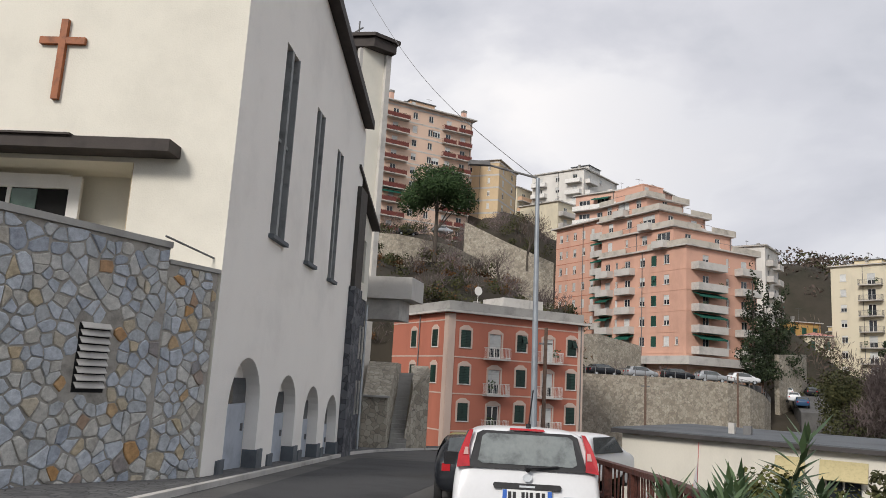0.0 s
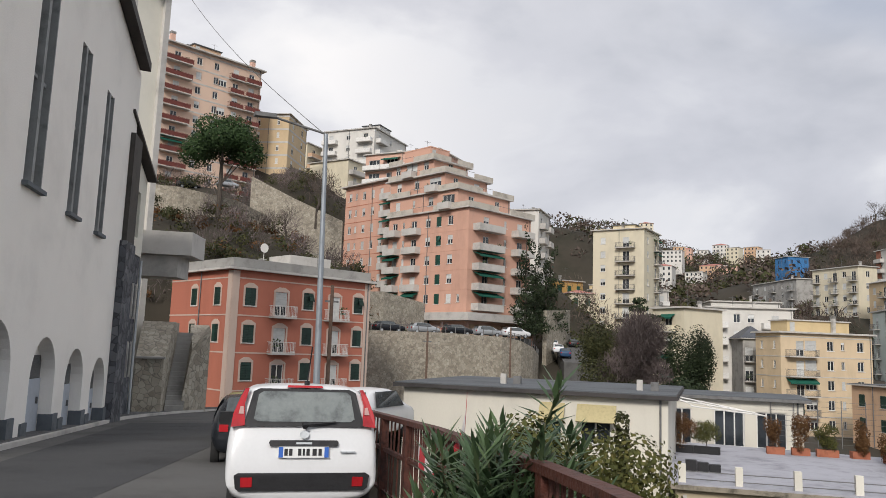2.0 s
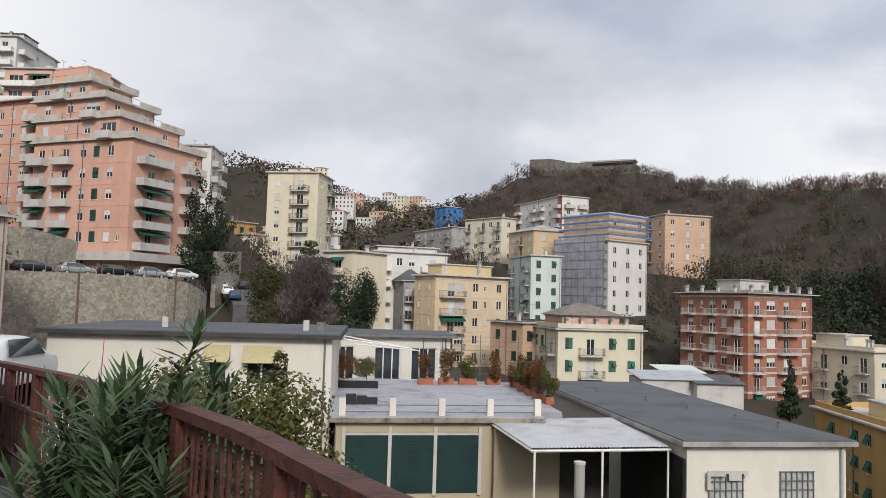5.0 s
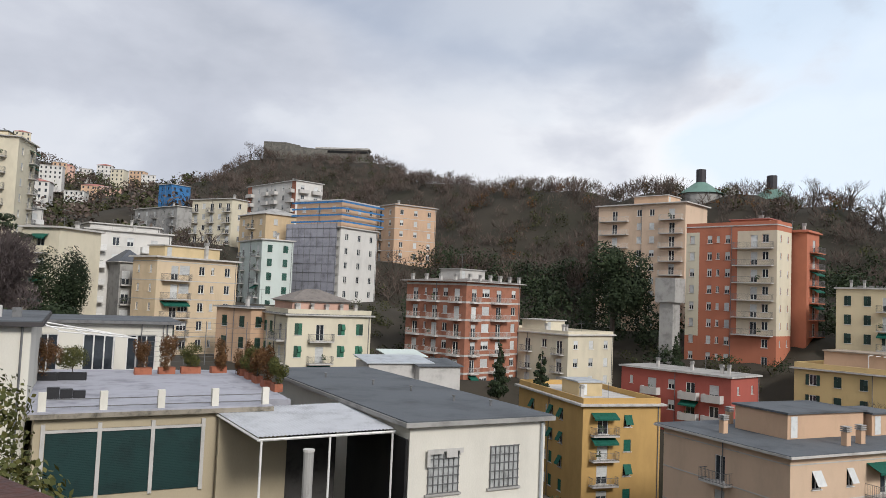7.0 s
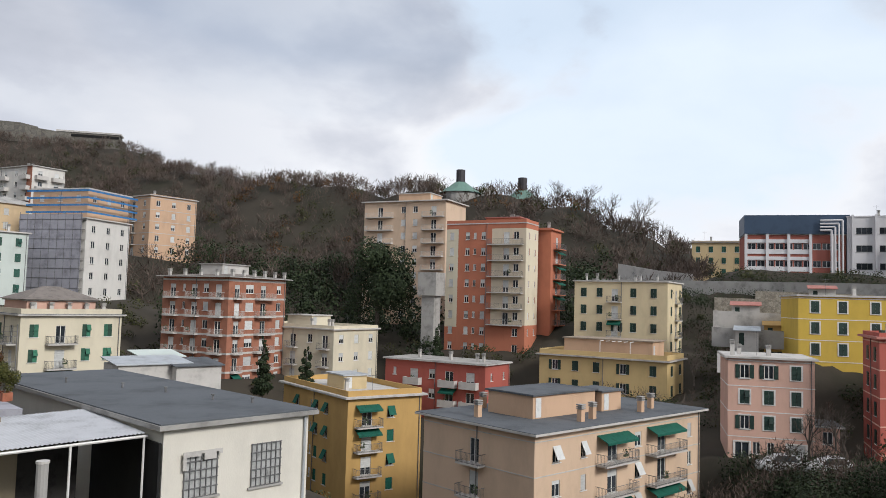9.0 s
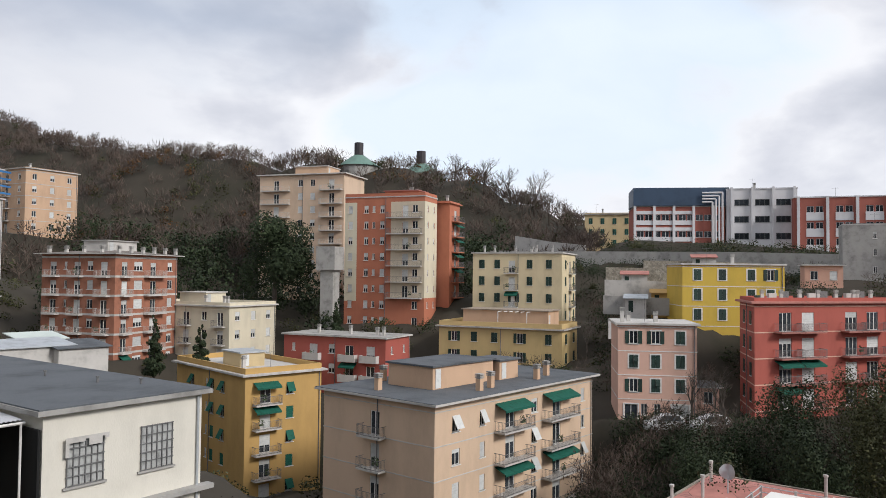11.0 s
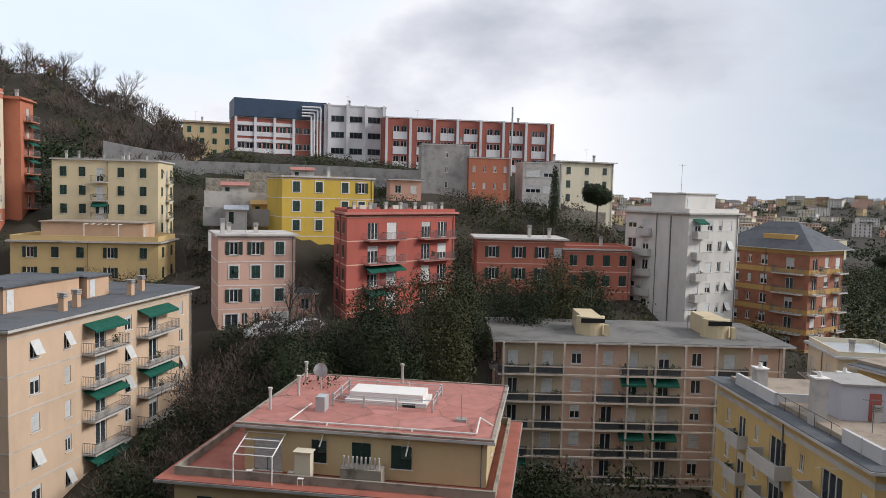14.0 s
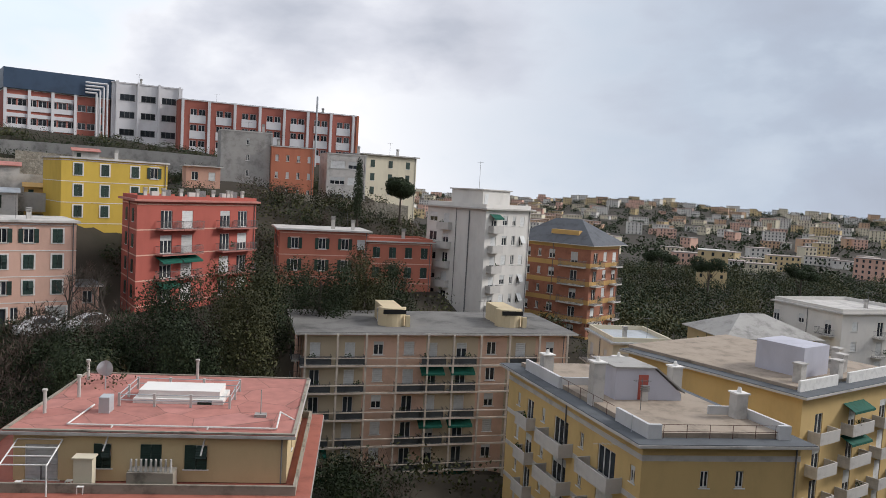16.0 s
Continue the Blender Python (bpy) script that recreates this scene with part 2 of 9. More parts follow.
def place(ob, m):
    ob.matrix_basis = m
    return ob


def rz(deg):
    return Matrix.Rotation(radians(deg), 4, "Z")


def tr(x, y, z):
    return Matrix.Translation((x, y, z))

# ---- windows, balconies and buildings ----
CACHE = {}


def cached(key, make):
    if key not in CACHE:
        CACHE[key] = make()
    return CACHE[key]


def frame_mesh(w, h, material, leaves=2):
    def make():
        t, xs = 0.07, [-w / 2 - 0.12, -w / 2, -w / 2 + 0.07]
        for i in range(1, leaves):
            x = -w / 2 + w * i / leaves
            xs += [x - 0.045, x + 0.045]
        xs += [w / 2 - 0.07, w / 2, w / 2 + 0.12]
        n = len(xs) - 1
        b = MB().cells(xs, [-0.09, 0.08, 0.15], [-0.07, 0.0, t, h - t, h], lambda i, j, k: k == 0 or (j == 1 and 0 < i < n - 1 and (k in (1, 3) or i % 2 == 1)))
        return b.mesh("window", material)
    return cached(("frame", round(w, 2), round(h, 2), material.name, leaves), make)


def pane_mesh(w, h):
    return cached(("pane", round(w, 2), round(h, 2)), lambda: MB().box(-w / 2, w / 2, 0.13, 0.16, 0, h).mesh("pane", GLASS))


def blind_mesh(w, h, k, material):
    def make():
        b, n, hh = MB(), max(2, int(h * k / 0.22)), h * k
        louvre(b, -w / 2 + 0.04, w / 2 - 0.04, h - hh, h, n, 0.045, 0.06, 0.075)
        return b.mesh("blind", material)
    return cached(("blind", round(w, 2), round(h, 2), k, material.name), make)


def louvre(b, x0, x1, z0, z1, n, ya, yb, yc):
    """A slatted panel in one piece."""
    prof = []
    for i in range(n):
        prof += [(yb, z0 + (z1 - z0) * i / n), (ya, z0 + (z1 - z0) * (i + 0.15) / n)]
    prof += [(yb, z1), (yc, z1), (yc, z0)]
    m = len(prof)
    b.add([(x0, y, z) for y, z in prof] + [(x1, y, z) for y, z in prof], [(i, (i + 1) % m, m + (i + 1) % m, m + i) for i in range(m)] + [tuple(range(m)), tuple(range(2 * m - 1, m - 1, -1))])


def surround_mesh(w, h, material, top):
    def make():
        b, t = MB(), 0.2
        a, c = w / 2 + 0.02, w / 2 + t
        o = [(-c, -0.12), (c, -0.12), (c, h + 0.16), (0.35 * c, h + 0.16 + top), (-0.35 * c, h + 0.16 + top), (-c, h + 0.16)]
        i_ = [(-a, 0.0), (a, 0.0), (a, h + 0.02), (0.35 * a, h + 0.02), (-0.35 * a, h + 0.02), (-a, h + 0.02)]
        vs = [(x, -0.045, z) for x, z in o] + [(x, -0.045, z) for x, z in i_] + [(x, 0.0, z) for x, z in o] + [(x, 0.0, z) for x, z in i_]
        fs = []
        for k in range(6):
            j = (k + 1) % 6
            fs += [(k, j, 6 + j, 6 + k), (k, 12 + k, 12 + j, j), (6 + k, 6 + j, 18 + j, 18 + k)]
        b.add(vs, fs)
        return b.mesh("surround", material)
    return cached(("surround", round(w, 2), round(h, 2), material.name, top), make)


def leaf(b, x0, x1, h, y0=-0.07, y1=-0.02):
    louvre(b, x0, x1, 0, h, max(5, int(h / 0.14)), y0, y0 + 0.022, y1)


def shutter_mesh(w, h, mode, side, material):
    def make():
        b = MB()
        if mode == "open":
            leaf(b, *((-w, -w / 2 - 0.02) if side < 0 else (w / 2 + 0.02, w)), h)
        elif mode == "shut" or side < 0:
            leaf(b, *((-w / 2, -0.01) if side < 0 else (0.01, w / 2)), h)
        else:
            leaf(b, 0.01, w / 2, h * 0.52)
            t = MB()
            leaf(t, 0.01, w / 2, h * 0.46)
            b.add([(x, y - 0.32 * (h * 0.46 - z) / (h * 0.46), z + h * 0.5) for x, y, z in t.v], t.f)
        return b.mesh("shutter", material)
    return cached(("shutter", round(w, 2), round(h, 2), mode, side, material.name), make)


def flap_mesh(w, h, material):
    """A rolling blind whose lower part is pushed out like an awning."""
    def make():
        b = MB()
        b.add([(-w / 2, -0.02, h), (w / 2, -0.02, h), (w / 2, -0.62, h * 0.25), (-w / 2, -0.62, h * 0.25),
               (-w / 2, 0.02, h), (w / 2, 0.02, h), (w / 2, -0.58, h * 0.25), (-w / 2, -0.58, h * 0.25)],
              [(0, 3, 2, 1), (4, 5, 6, 7), (0, 1, 5, 4), (1, 2, 6, 5), (2, 3, 7, 6), (3, 0, 4, 7)])
        return b.mesh("blind", material)
    return cached(("flap", round(w, 2), round(h, 2), material.name), make)


def slab_mesh(w, d, material):
    return cached(("slab", round(w, 2), round(d, 2), material.name), lambda: MB().box(-w / 2, w / 2, -d, 0.0, -0.16, 0.0).mesh("balcony", material))


def railing_mesh(w, d, style, material):
    def make():
        b = MB()
        if style == "solid":
            b.box(-w / 2, w / 2, -d, -d + 0.1, 0.004, 0.95)
            b.box(-w / 2, -w / 2 + 0.1, -d + 0.1, 0, 0.004, 0.95).box(w / 2 - 0.1, w / 2, -d + 0.1, 0, 0.004, 0.95)
        else:
            for z in (0.08, 0.98):
                b.box(-w / 2, w / 2, -d, -d + 0.04, z, z + 0.04)
                b.box(-w / 2, -w / 2 + 0.04, -d + 0.04, 0, z, z + 0.04).box(w / 2 - 0.04, w / 2, -d + 0.04, 0, z, z + 0.04)
            k = 0.022 if style == "bars" else 0.012
            n = max(3, int(w / 0.16))
            for i in range(n + 1):
                x = -w / 2 + 0.02 + (w - 0.04) * i / n
                b.box(x - k / 2, x + k / 2, -d + 0.01, -d + 0.03, 0.0, 1.0)
            for s in (-1, 1):
                for i in range(1, max(2, int(d / 0.16))):
                    y = -d * i / max(2, int(d / 0.16))
                    b.box(s * (w / 2 - 0.02) - k / 2, s * (w / 2 - 0.02) + k / 2, y - k / 2, y + k / 2, 0.0, 1.0)
            if style == "panel":
                b.box(-w / 2 + 0.03, w / 2 - 0.03, -d + 0.035, -d + 0.05, 0.15, 0.92)
        return b.mesh("railing", material)
    return cached(("railing", round(w, 2), round(d, 2), style, material.name), make)


def awning_mesh(w, d, material):
    def make():
        b = MB()
        b.add([(-w / 2, -0.02, 0), (w / 2, -0.02, 0), (w / 2, -d, -0.55), (-w / 2, -d, -0.55), (-w / 2, -0.02, -0.04), (w / 2, -0.02, -0.04), (w / 2, -d, -0.59), (-w / 2, -d, -0.59)],
              [(0, 3, 2, 1), (4, 5, 6, 7), (0, 1, 5, 4), (1, 2, 6, 5), (2, 3, 7, 6), (3, 0, 4, 7)])
        b.box(-w / 2, w / 2, -d - 0.02, -d, -0.78, -0.55)
        return b.mesh("awning", material)
    return cached(("awning", round(w, 2), round(d, 2), material.name), make)


def plant_mesh(seed):
    def make():
        rng, b = random.Random(seed), MB()
        b.box(-0.3, 0.3, -0.1, 0.1, 0, 0.2)
        for _ in range(40):
            x, y, z = rng.uniform(-0.35, 0.35), rng.uniform(-0.18, 0.18), rng.uniform(0.15, 0.65)
            a, s = rng.uniform(0, 6.28), rng.uniform(0.05, 0.13)
            b.quad((x, y, z), (x + s * math.cos(a), y + s * math.sin(a), z + s * 0.3), (x + s * math.cos(a), y + s * math.sin(a), z + s * 1.3), (x - s * 0.2, y, z + s))
        return b.mesh("potted_plant", mat("balcony_plant", (0.05, 0.08, 0.03), 0.8, 0.3, 4.0, 0.0))
    return cached(("plant", seed), make)


def wall_face(b, fm, w, z0, z1, holes, depth=0.17, zones=()):
    """One outer face, with its openings and their reveals; fm takes (along, out, up) to the building."""
    us, zs = {0.0, w}, {z0, z1}
    hs = []
    for u0, u1, h0, h1 in holes:
        u0, u1, h0, h1 = max(0.05, u0), min(w - 0.05, u1), max(z0 + 0.02, h0), min(z1 - 0.02, h1)
        if u1 - u0 < 0.1 or h1 - h0 < 0.1:
            continue
        hs.append((u0, u1, h0, h1))
        us |= {u0, u1}
        zs |= {h0, h1}
    for q in zones:
        us |= {max(0.0, q[0]), min(w, q[1])}
        zs |= {max(z0, q[2]), min(z1, q[3])}
    us, zs = sorted(us), sorted(zs)

    def pick(u, z):
        return next((q[4] for q in zones if q[0] < u < q[1] and q[2] < z < q[3]), b)
    for i in range(len(us) - 1):
        inside = [q for q in hs if q[0] <= us[i] + 1e-6 and q[1] >= us[i + 1] - 1e-6]
        start = None
        for j in range(len(zs)):
            full = j < len(zs) - 1 and not any(q[2] <= zs[j] + 1e-6 and q[3] >= zs[j + 1] - 1e-6 for q in inside)
            if full and start is None:
                start = zs[j]
            here = pick((us[i] + us[i + 1]) / 2, (zs[j] + zs[min(j + 1, len(zs) - 1)]) / 2) if zones and j < len(zs) - 1 else b
            if start is not None and zones and full and zs[j] > start:
                pick((us[i] + us[i + 1]) / 2, (start + zs[j]) / 2).quad(fm(us[i], 0, start), fm(us[i + 1], 0, start), fm(us[i + 1], 0, zs[j]), fm(us[i], 0, zs[j]))
                start = zs[j]
            if not full and start is not None:
                pick((us[i] + us[i + 1]) / 2, (start + zs[j]) / 2).quad(fm(us[i], 0, start), fm(us[i + 1], 0, start), fm(us[i + 1], 0, zs[j]), fm(us[i], 0, zs[j]))
                start = None
    for u0, u1, h0, h1 in hs:
        c = [(u0, h0), (u1, h0), (u1, h1), (u0, h1)]
        for (a, p), (e, q) in zip(c, c[1:] + c[:1]):
            b.quad(fm(a, 0, p), fm(e, 0, q), fm(e, -depth, q), fm(a, -depth, p))


def spread_cols(kinds, w, m=None):
    """Columns of openings spread evenly over a face of width w."""
    k = kinds.split()
    m = w / len(k) / 2 if m is None else m
    return [(c, m + (w - 2 * m) * (i / max(1, len(k) - 1)) if len(k) > 1 else w / 2) for i, c in enumerate(k)]


SIZES = {"w": (1.15, 1.45, 0.95), "s": (1.05, 1.6, 0.85), "o": (1.05, 1.6, 0.85), "d": (1.3, 2.25, 0.04), "D": (1.3, 2.25, 0.04), "n": (0.6, 1.2, 1.1),
         "W": (1.9, 1.45, 0.95), "l": (2.7, 2.3, 0.04), "p": (1.1, 1.45, 0.95), "f": (1.05, 1.5, 0.9), "P": (2.7, 2.45, 0.04)}


def building(name, label, at, a, wr, wl, zg, z1, wall, faces, storeys=6, sh=3.05, top=0.5, roof=None, roof_kind="flat", over=0.45, bands=None, shutter=None, rail=("bars", None),
             bal=(3.0, 1.1), slab=None, category="apartment building", skip=(), frame_mat=None, parapet=0.0, hip=2.4, plants=True, deep=6.0, band_w=0.14, surround=None, aw=0.55, zones=(), parapet_mat=None):
    """at: the near corner; a: the direction of the face to its right; wr, wl: the widths of the right and left faces; zg, z1: ground and eaves."""
    rng = random.Random(name + label)
    z0 = zg - deep
    H = z1 - z0
    root = thing(name, tr(at[0], at[1], z0) @ rz(a), label, category)
    shutter, slab, frame_mat = shutter or GREEN, slab or PALEC, frame_mat or WHITE
    rail_mat = rail[1] or RAIL
    geo = {"F": (wr, lambda u, n, z: (u, -n, z), lambda u, z: tr(u, 0, z)),
           "G": (wl, lambda u, n, z: (-n, u, z), lambda u, z: tr(0, u, z) @ rz(-90)),
           "H": (wl, lambda u, n, z: (wr + n, u, z), lambda u, z: tr(wr, u, z) @ rz(90)),
           "K": (wr, lambda u, n, z: (u, wl + n, z), lambda u, z: tr(u, wl, z) @ rz(180))}
    body = MB()
    extra = {}
    for q in zones:
        extra.setdefault(q[5].name, (MB(), q[5]))
    for f, (w, fm, pm) in geo.items():
        holes = []
        for col in faces.get(f, []):
            kind, u = col[0], col[1]
            rows = col[2] if len(col) > 2 else range(storeys)
            for k in rows:
                zf = H - top - (k + 1) * sh
                if zf < -0.12:
                    continue
                ww, hh, sill = SIZES[kind]
                if len(col) > 3:
                    ww = col[3]
                if (f, kind, k) in skip:
                    continue
                zb, m = zf + sill, pm(u, zf + sill)
                holes.append((u - ww / 2, u + ww / 2, zb, zb + hh))
                win = part("window", frame_mesh(ww, hh, frame_mat, 3 if ww > 1.7 else 2), None, root, m=m)
                part("pane", pane_mesh(ww, hh), None, win)
                if surround and kind in "sod":
                    part("surround", surround_mesh(ww, hh, surround[0], surround[1]), None, win)
                if (kind in "wWndl" or kind == "D") and category != "school":
                    q = rng.choice([0, 0.25, 0.5, 0.5, 0.98, 0.98] if kind in "wW" else [0, 0, 0.3, 0.6, 0.98])
                    if q:
                        part("blind", blind_mesh(ww, hh, q, BLIND), None, win)
                elif kind in "so":
                    mode = rng.choice(["shut", "shut", "shut", "half"]) if kind == "s" else "open"
                    for side in (-1, 1):
                        part("shutter", shutter_mesh(ww, hh, mode, side, shutter), None, win)
                elif kind == "f":
                    if rng.random() < 0.55:
                        part("blind", flap_mesh(ww, hh, BLIND if shutter is GREEN else shutter), None, win)
                    else:
                        part("blind", blind_mesh(ww, hh, 0.98, BLIND if shutter is GREEN else shutter), None, win)
                if kind in "dDl":
                    bw, bd = bal if len(col) < 5 else col[4]
                    bm = pm(u, zf)
                    bo = part("balcony", slab_mesh(bw, bd, slab), None, root, m=bm)
                    part("railing", railing_mesh(bw, bd, rail[0], rail_mat), None, bo)
                    if (kind == "D" and rng.random() < aw) or rng.random() < 0.06:
                        part("awning", awning_mesh(bw * 0.95, bd, AWNING), None, bo, m=tr(0, 0, sh - 0.35))
                    if plants and rng.random() < 0.35:
                        part("potted_plant", plant_mesh(rng.randint(0, 5)), None, bo, m=tr(rng.uniform(-0.3, 0.3) * bw, -bd + 0.25, 0.55))
        wall_face(body, fm, w, 0, H, holes, 0.17, [(q[1], q[2], H - q[4], H - q[3], extra[q[5].name][0]) for q in zones if q[0] == f])
    body.quad((0.2, 0.2, H - 0.02), (wr - 0.2, 0.2, H - 0.02), (wr - 0.2, wl - 0.2, H - 0.02), (0.2, wl - 0.2, H - 0.02))
    part("wall", body.mesh("wall", wall, weld=True), None, root)
    for q, m_ in extra.values():
        part("wall_panel", q, m_, root)
    if bands:
        for k in range(storeys + 1):
            bb = MB()
            z = H - top - k * sh - 0.12
            if z > 0.2:
                t = 0.035
                bb.box(-t, wr + t, -t, -0.002, z, z + band_w).box(-t, -0.002, -t, wl, z, z + band_w).box(wr + 0.002, wr + t, 0, wl, z, z + band_w)
                part("string_course", bb, bands, root)
    r, roof = MB(), roof or ROOFG
    o = over
    if roof_kind == "flat":
        r.box(-o + 0.06, wr + o - 0.06, -o + 0.06, wl + o - 0.06, H + 0.2, H + 0.26)
        e = MB()
        e.box(-o, wr + o, -o, wl + o, H, H + 0.2)
        part("cornice", e, slab, root)
        if parapet:
            t = 0.2
            q = MB().cells([0, t, wr - t, wr], [0, t, wl - t, wl], [H + 0.26, H + parapet], lambda i, j, k: i != 1 or j != 1)
            part("parapet", q, parapet_mat or wall, root)
    else:
        i = min(wr, wl) * 0.5 + o
        x0, x1, y0, y1 = -o, wr + o, -o, wl + o
        if wr >= wl:
            ra, rb = (x0 + i, wl / 2), (x1 - i, wl / 2)
            fs = [(0, 1, 5, 4), (1, 2, 5), (2, 3, 4, 5), (3, 0, 4)]
        else:
            ra, rb = (wr / 2, y0 + i), (wr / 2, y1 - i)
            fs = [(0, 1, 4), (1, 2, 5, 4), (2, 3, 5), (3, 0, 4, 5)]
        r.add([(x0, y0, H + 0.12), (x1, y0, H + 0.12), (x1, y1, H + 0.12), (x0, y1, H + 0.12), (*ra, H + hip), (*rb, H + hip)], fs + [(3, 2, 1, 0)])
        e = MB()
        e.box(-o, wr + o, -o, wl + o, H, H + 0.11)
        part("cornice", e, slab, root)
    part("roof", r, roof, root)
    root["top"] = H
    for f, u in (("F", wr - 0.35), ("G", wl * 0.48)):
        if geo[f][0] > 6.5 and faces.get(f):
            x, y, _ = geo[f][1](u, 0.09, 0)
            part("drain_pipe", MB().tube((x, y, 0.0), (x, y, H - 0.02), 0.055, n=6), RAIL, root)
    return root


def slant(root, k):
    """Turns a block with a square plan into one whose side walls run askew: x grows by k for each metre of depth."""
    done = set()

    def go(o):
        m = o.matrix_basis
        if all(abs(m[i][j] - (i == j)) < 1e-6 for i in range(4) for j in range(4)):
            if o.data and o.data.name not in done:
                done.add(o.data.name)
                for v in o.data.vertices:
                    v.co.x += k * v.co.y
            for c in o.children:
                go(c)
        else:
            t = m.translation.copy()
            side = abs(m[0][0]) < 0.5
            o.matrix_basis = tr(t.x + k * t.y, t.y, t.z) @ rz(-math.degrees(math.atan(k)) if side else 0) @ m.to_3x3().to_4x4()
    for o in list(root.children):
        go(o)


def roof_house(root, x0, x1, y0, y1, h, wall, roof=None, over=0.25, door=True):
    """A stair head or setback storey that stands on a flat roof."""
    H = root["top"] + 0.26
    part("roof_house", MB().box(x0, x1, y0, y1, H, H + h), wall, root)
    part("roof_house_roof", MB().box(x0 - over, x1 + over, y0 - over, y1 + over, H + h + 0.002, H + h + 0.18), roof or ROOFG, root)
    if door:
        part("roof_door", MB().box(x0 + 0.4, x0 + 1.2, y0 - 0.05, y0 - 0.003, H + 0.1, H + min(2.0, h - 0.2)), BLIND, root)


def chimney(root, x, y, h=1.4, w=0.5, material=None):
    H = root["top"] + 0.26
    c = part("chimney", MB().box(x - w / 2, x + w / 2, y - w / 2, y + w / 2, H, H + h), material or PALEC, root)
    b = MB()
    for i in range(3):
        b.box(x - w / 2 - 0.06, x + w / 2 + 0.06, y - w / 2 - 0.06, y + w / 2 + 0.06, H + h + 0.05 + i * 0.17, H + h + 0.15 + i * 0.17)
    b.box(x - w / 3, x + w / 3, y - w / 3, y + w / 3, H + h, H + h + 0.42)
    part("chimney_cap", b, CONC, c)


def aerial(root, x, y, h=3.0, z=None):
    H = root["top"] + 0.26 if z is None else z
    b = MB().tube((x, y, H), (x, y, H + h), 0.025, n=5)
    b.tube((x - 0.7, y, H + h - 0.2), (x + 0.7, y, H + h - 0.2), 0.015, n=4)
    for i in range(7):
        q = x - 0.6 + i * 0.2
        b.tube((q, y - 0.25, H + h - 0.2), (q, y + 0.25, H + h - 0.2), 0.01, n=4)
    part("aerial", b, RAIL, root)

# ---- ground ----
def road_z(y):
    return -0.055 * max(-40.0, min(y, 75.0))


SITES = []


def site(x, y, z, r=0.0):
    SITES.append((x, y, z))


# hillsides, ridge and valley: bearing, distance, height
def bearing(az, d, z):
    site(d * math.sin(radians(az)), d * math.cos(radians(az)), z)


for az, d, z in ((-30, 40, 8), (-30, 90, 25), (-14, 130, 27), (-7, 107, 20), (-1, 107, 19), (3, 110, 18), (-6, 101, 17), (-1, 100, 16), (4, 101, 14), (8, 102, 11), (-8, 94, 13), (-2, 93, 12), (3, 94, 10), (11, 99, 2.2), (14, 101, 2.2), (17, 103, 2.2), (20, 107, 2.0), (16, 106, 2.2), (13, 104, 2.2), (-2, 140, 29), (4, 150, 34), (8, 108, 13), (9, 140, 19), (10, 190, 46), (2, 230, 60), (-20, 220, 60),
                 (14, 86, -8), (19, 88, -8), (25, 97, -4), (28, 110, -2), (20, 85, -9), (25, 250, 13), (24, 420, 70), (27, 600, 98), (31, 700, 98), (36, 650, 78), (40, 520, 60), (44, 430, 58),
                 (47, 460, 79), (51, 470, 80), (54, 460, 80), (58, 380, 59), (61, 370, 56), (66, 330, 49), (70, 320, 48), (76, 300, 45), (82, 290, 42), (87, 270, 36), (91, 260, 26), (95, 240, 17),
                 (56, 240, 18), (62, 210, 9), (66, 190, 4), (72, 200, 8), (78, 215, 14), (82, 175, 0), (70, 150, -8), (60, 150, -9), (88, 180, 4), (94, 170, 4),
                 (102, 215, 11), (110, 215, 11), (118, 200, 9), (124, 180, 3), (130, 190, -12), (140, 220, -28), (150, 250, -34), (165, 250, -34), (133, 500, -30), (145, 600, -36), (158, 500, -40), (137, 900, -26), (146, 950, -27), (155, 900, -34), (128, 800, -16),
                 (132, 1400, -8), (140, 1500, 0), (145, 1500, 6), (150, 1500, -8), (154, 1500, -18), (162, 1400, -28), (140, 2600, -10), (150, 2600, -30), (160, 2600, -45), (175, 900, -40), (180, 200, -20), (200, 100, 5), (230, 80, 12), (260, 80, 20), (300, 80, 24), (330, 120, 32),
                 (35, 900, 90), (25, 1300, 190), (45, 1500, 140), (60, 1500, 120), (80, 1500, 90), (100, 1500, 50), (118, 1500, 10), (0, 1200, 200), (320, 1200, 250), (270, 1200, 200), (220, 1200, 100),
                 (40, 30, -9.5), (55, 30, -9), (70, 30, -11), (90, 28, -14), (110, 28, -17), (135, 28, -18), (160, 25, -12), (46, 48, -10), (32, 60, -7.5), (44, 70, -10), (52, 90, -13), (66, 70, -16),
                 (84, 55, -25), (100, 50, -27), (118, 55, -30), (100, 80, -22), (112, 82, -17), (105, 70, -24), (122, 75, -28), (136, 70, -30), (150, 60, -28), (30, 14, -6), (60, 14, -8), (90, 12, -9), (120, 12, -9), (150, 12, -7)):
    bearing(az, d, z)
for x, y, z in ((93, -17, -16.4), (92, -22, -16.4), (91, -27, -16.2), (88, -20, -17.5), (47, 101, -0.6), (50, 105, 0.0), (53, 111, 1.2), (55, 115, 2.0), (58, 122, 3.2), (49, 97, -1.0), (46, 96, -2.0)):
    site(x, y, z)
for x, y in ((10, 86), (16, 87.5), (22, 88.5), (28, 90), (34, 91), (39, 93), (43, 96), (14, 80), (24, 82), (34, 84)):
    site(x, y, -9.0)

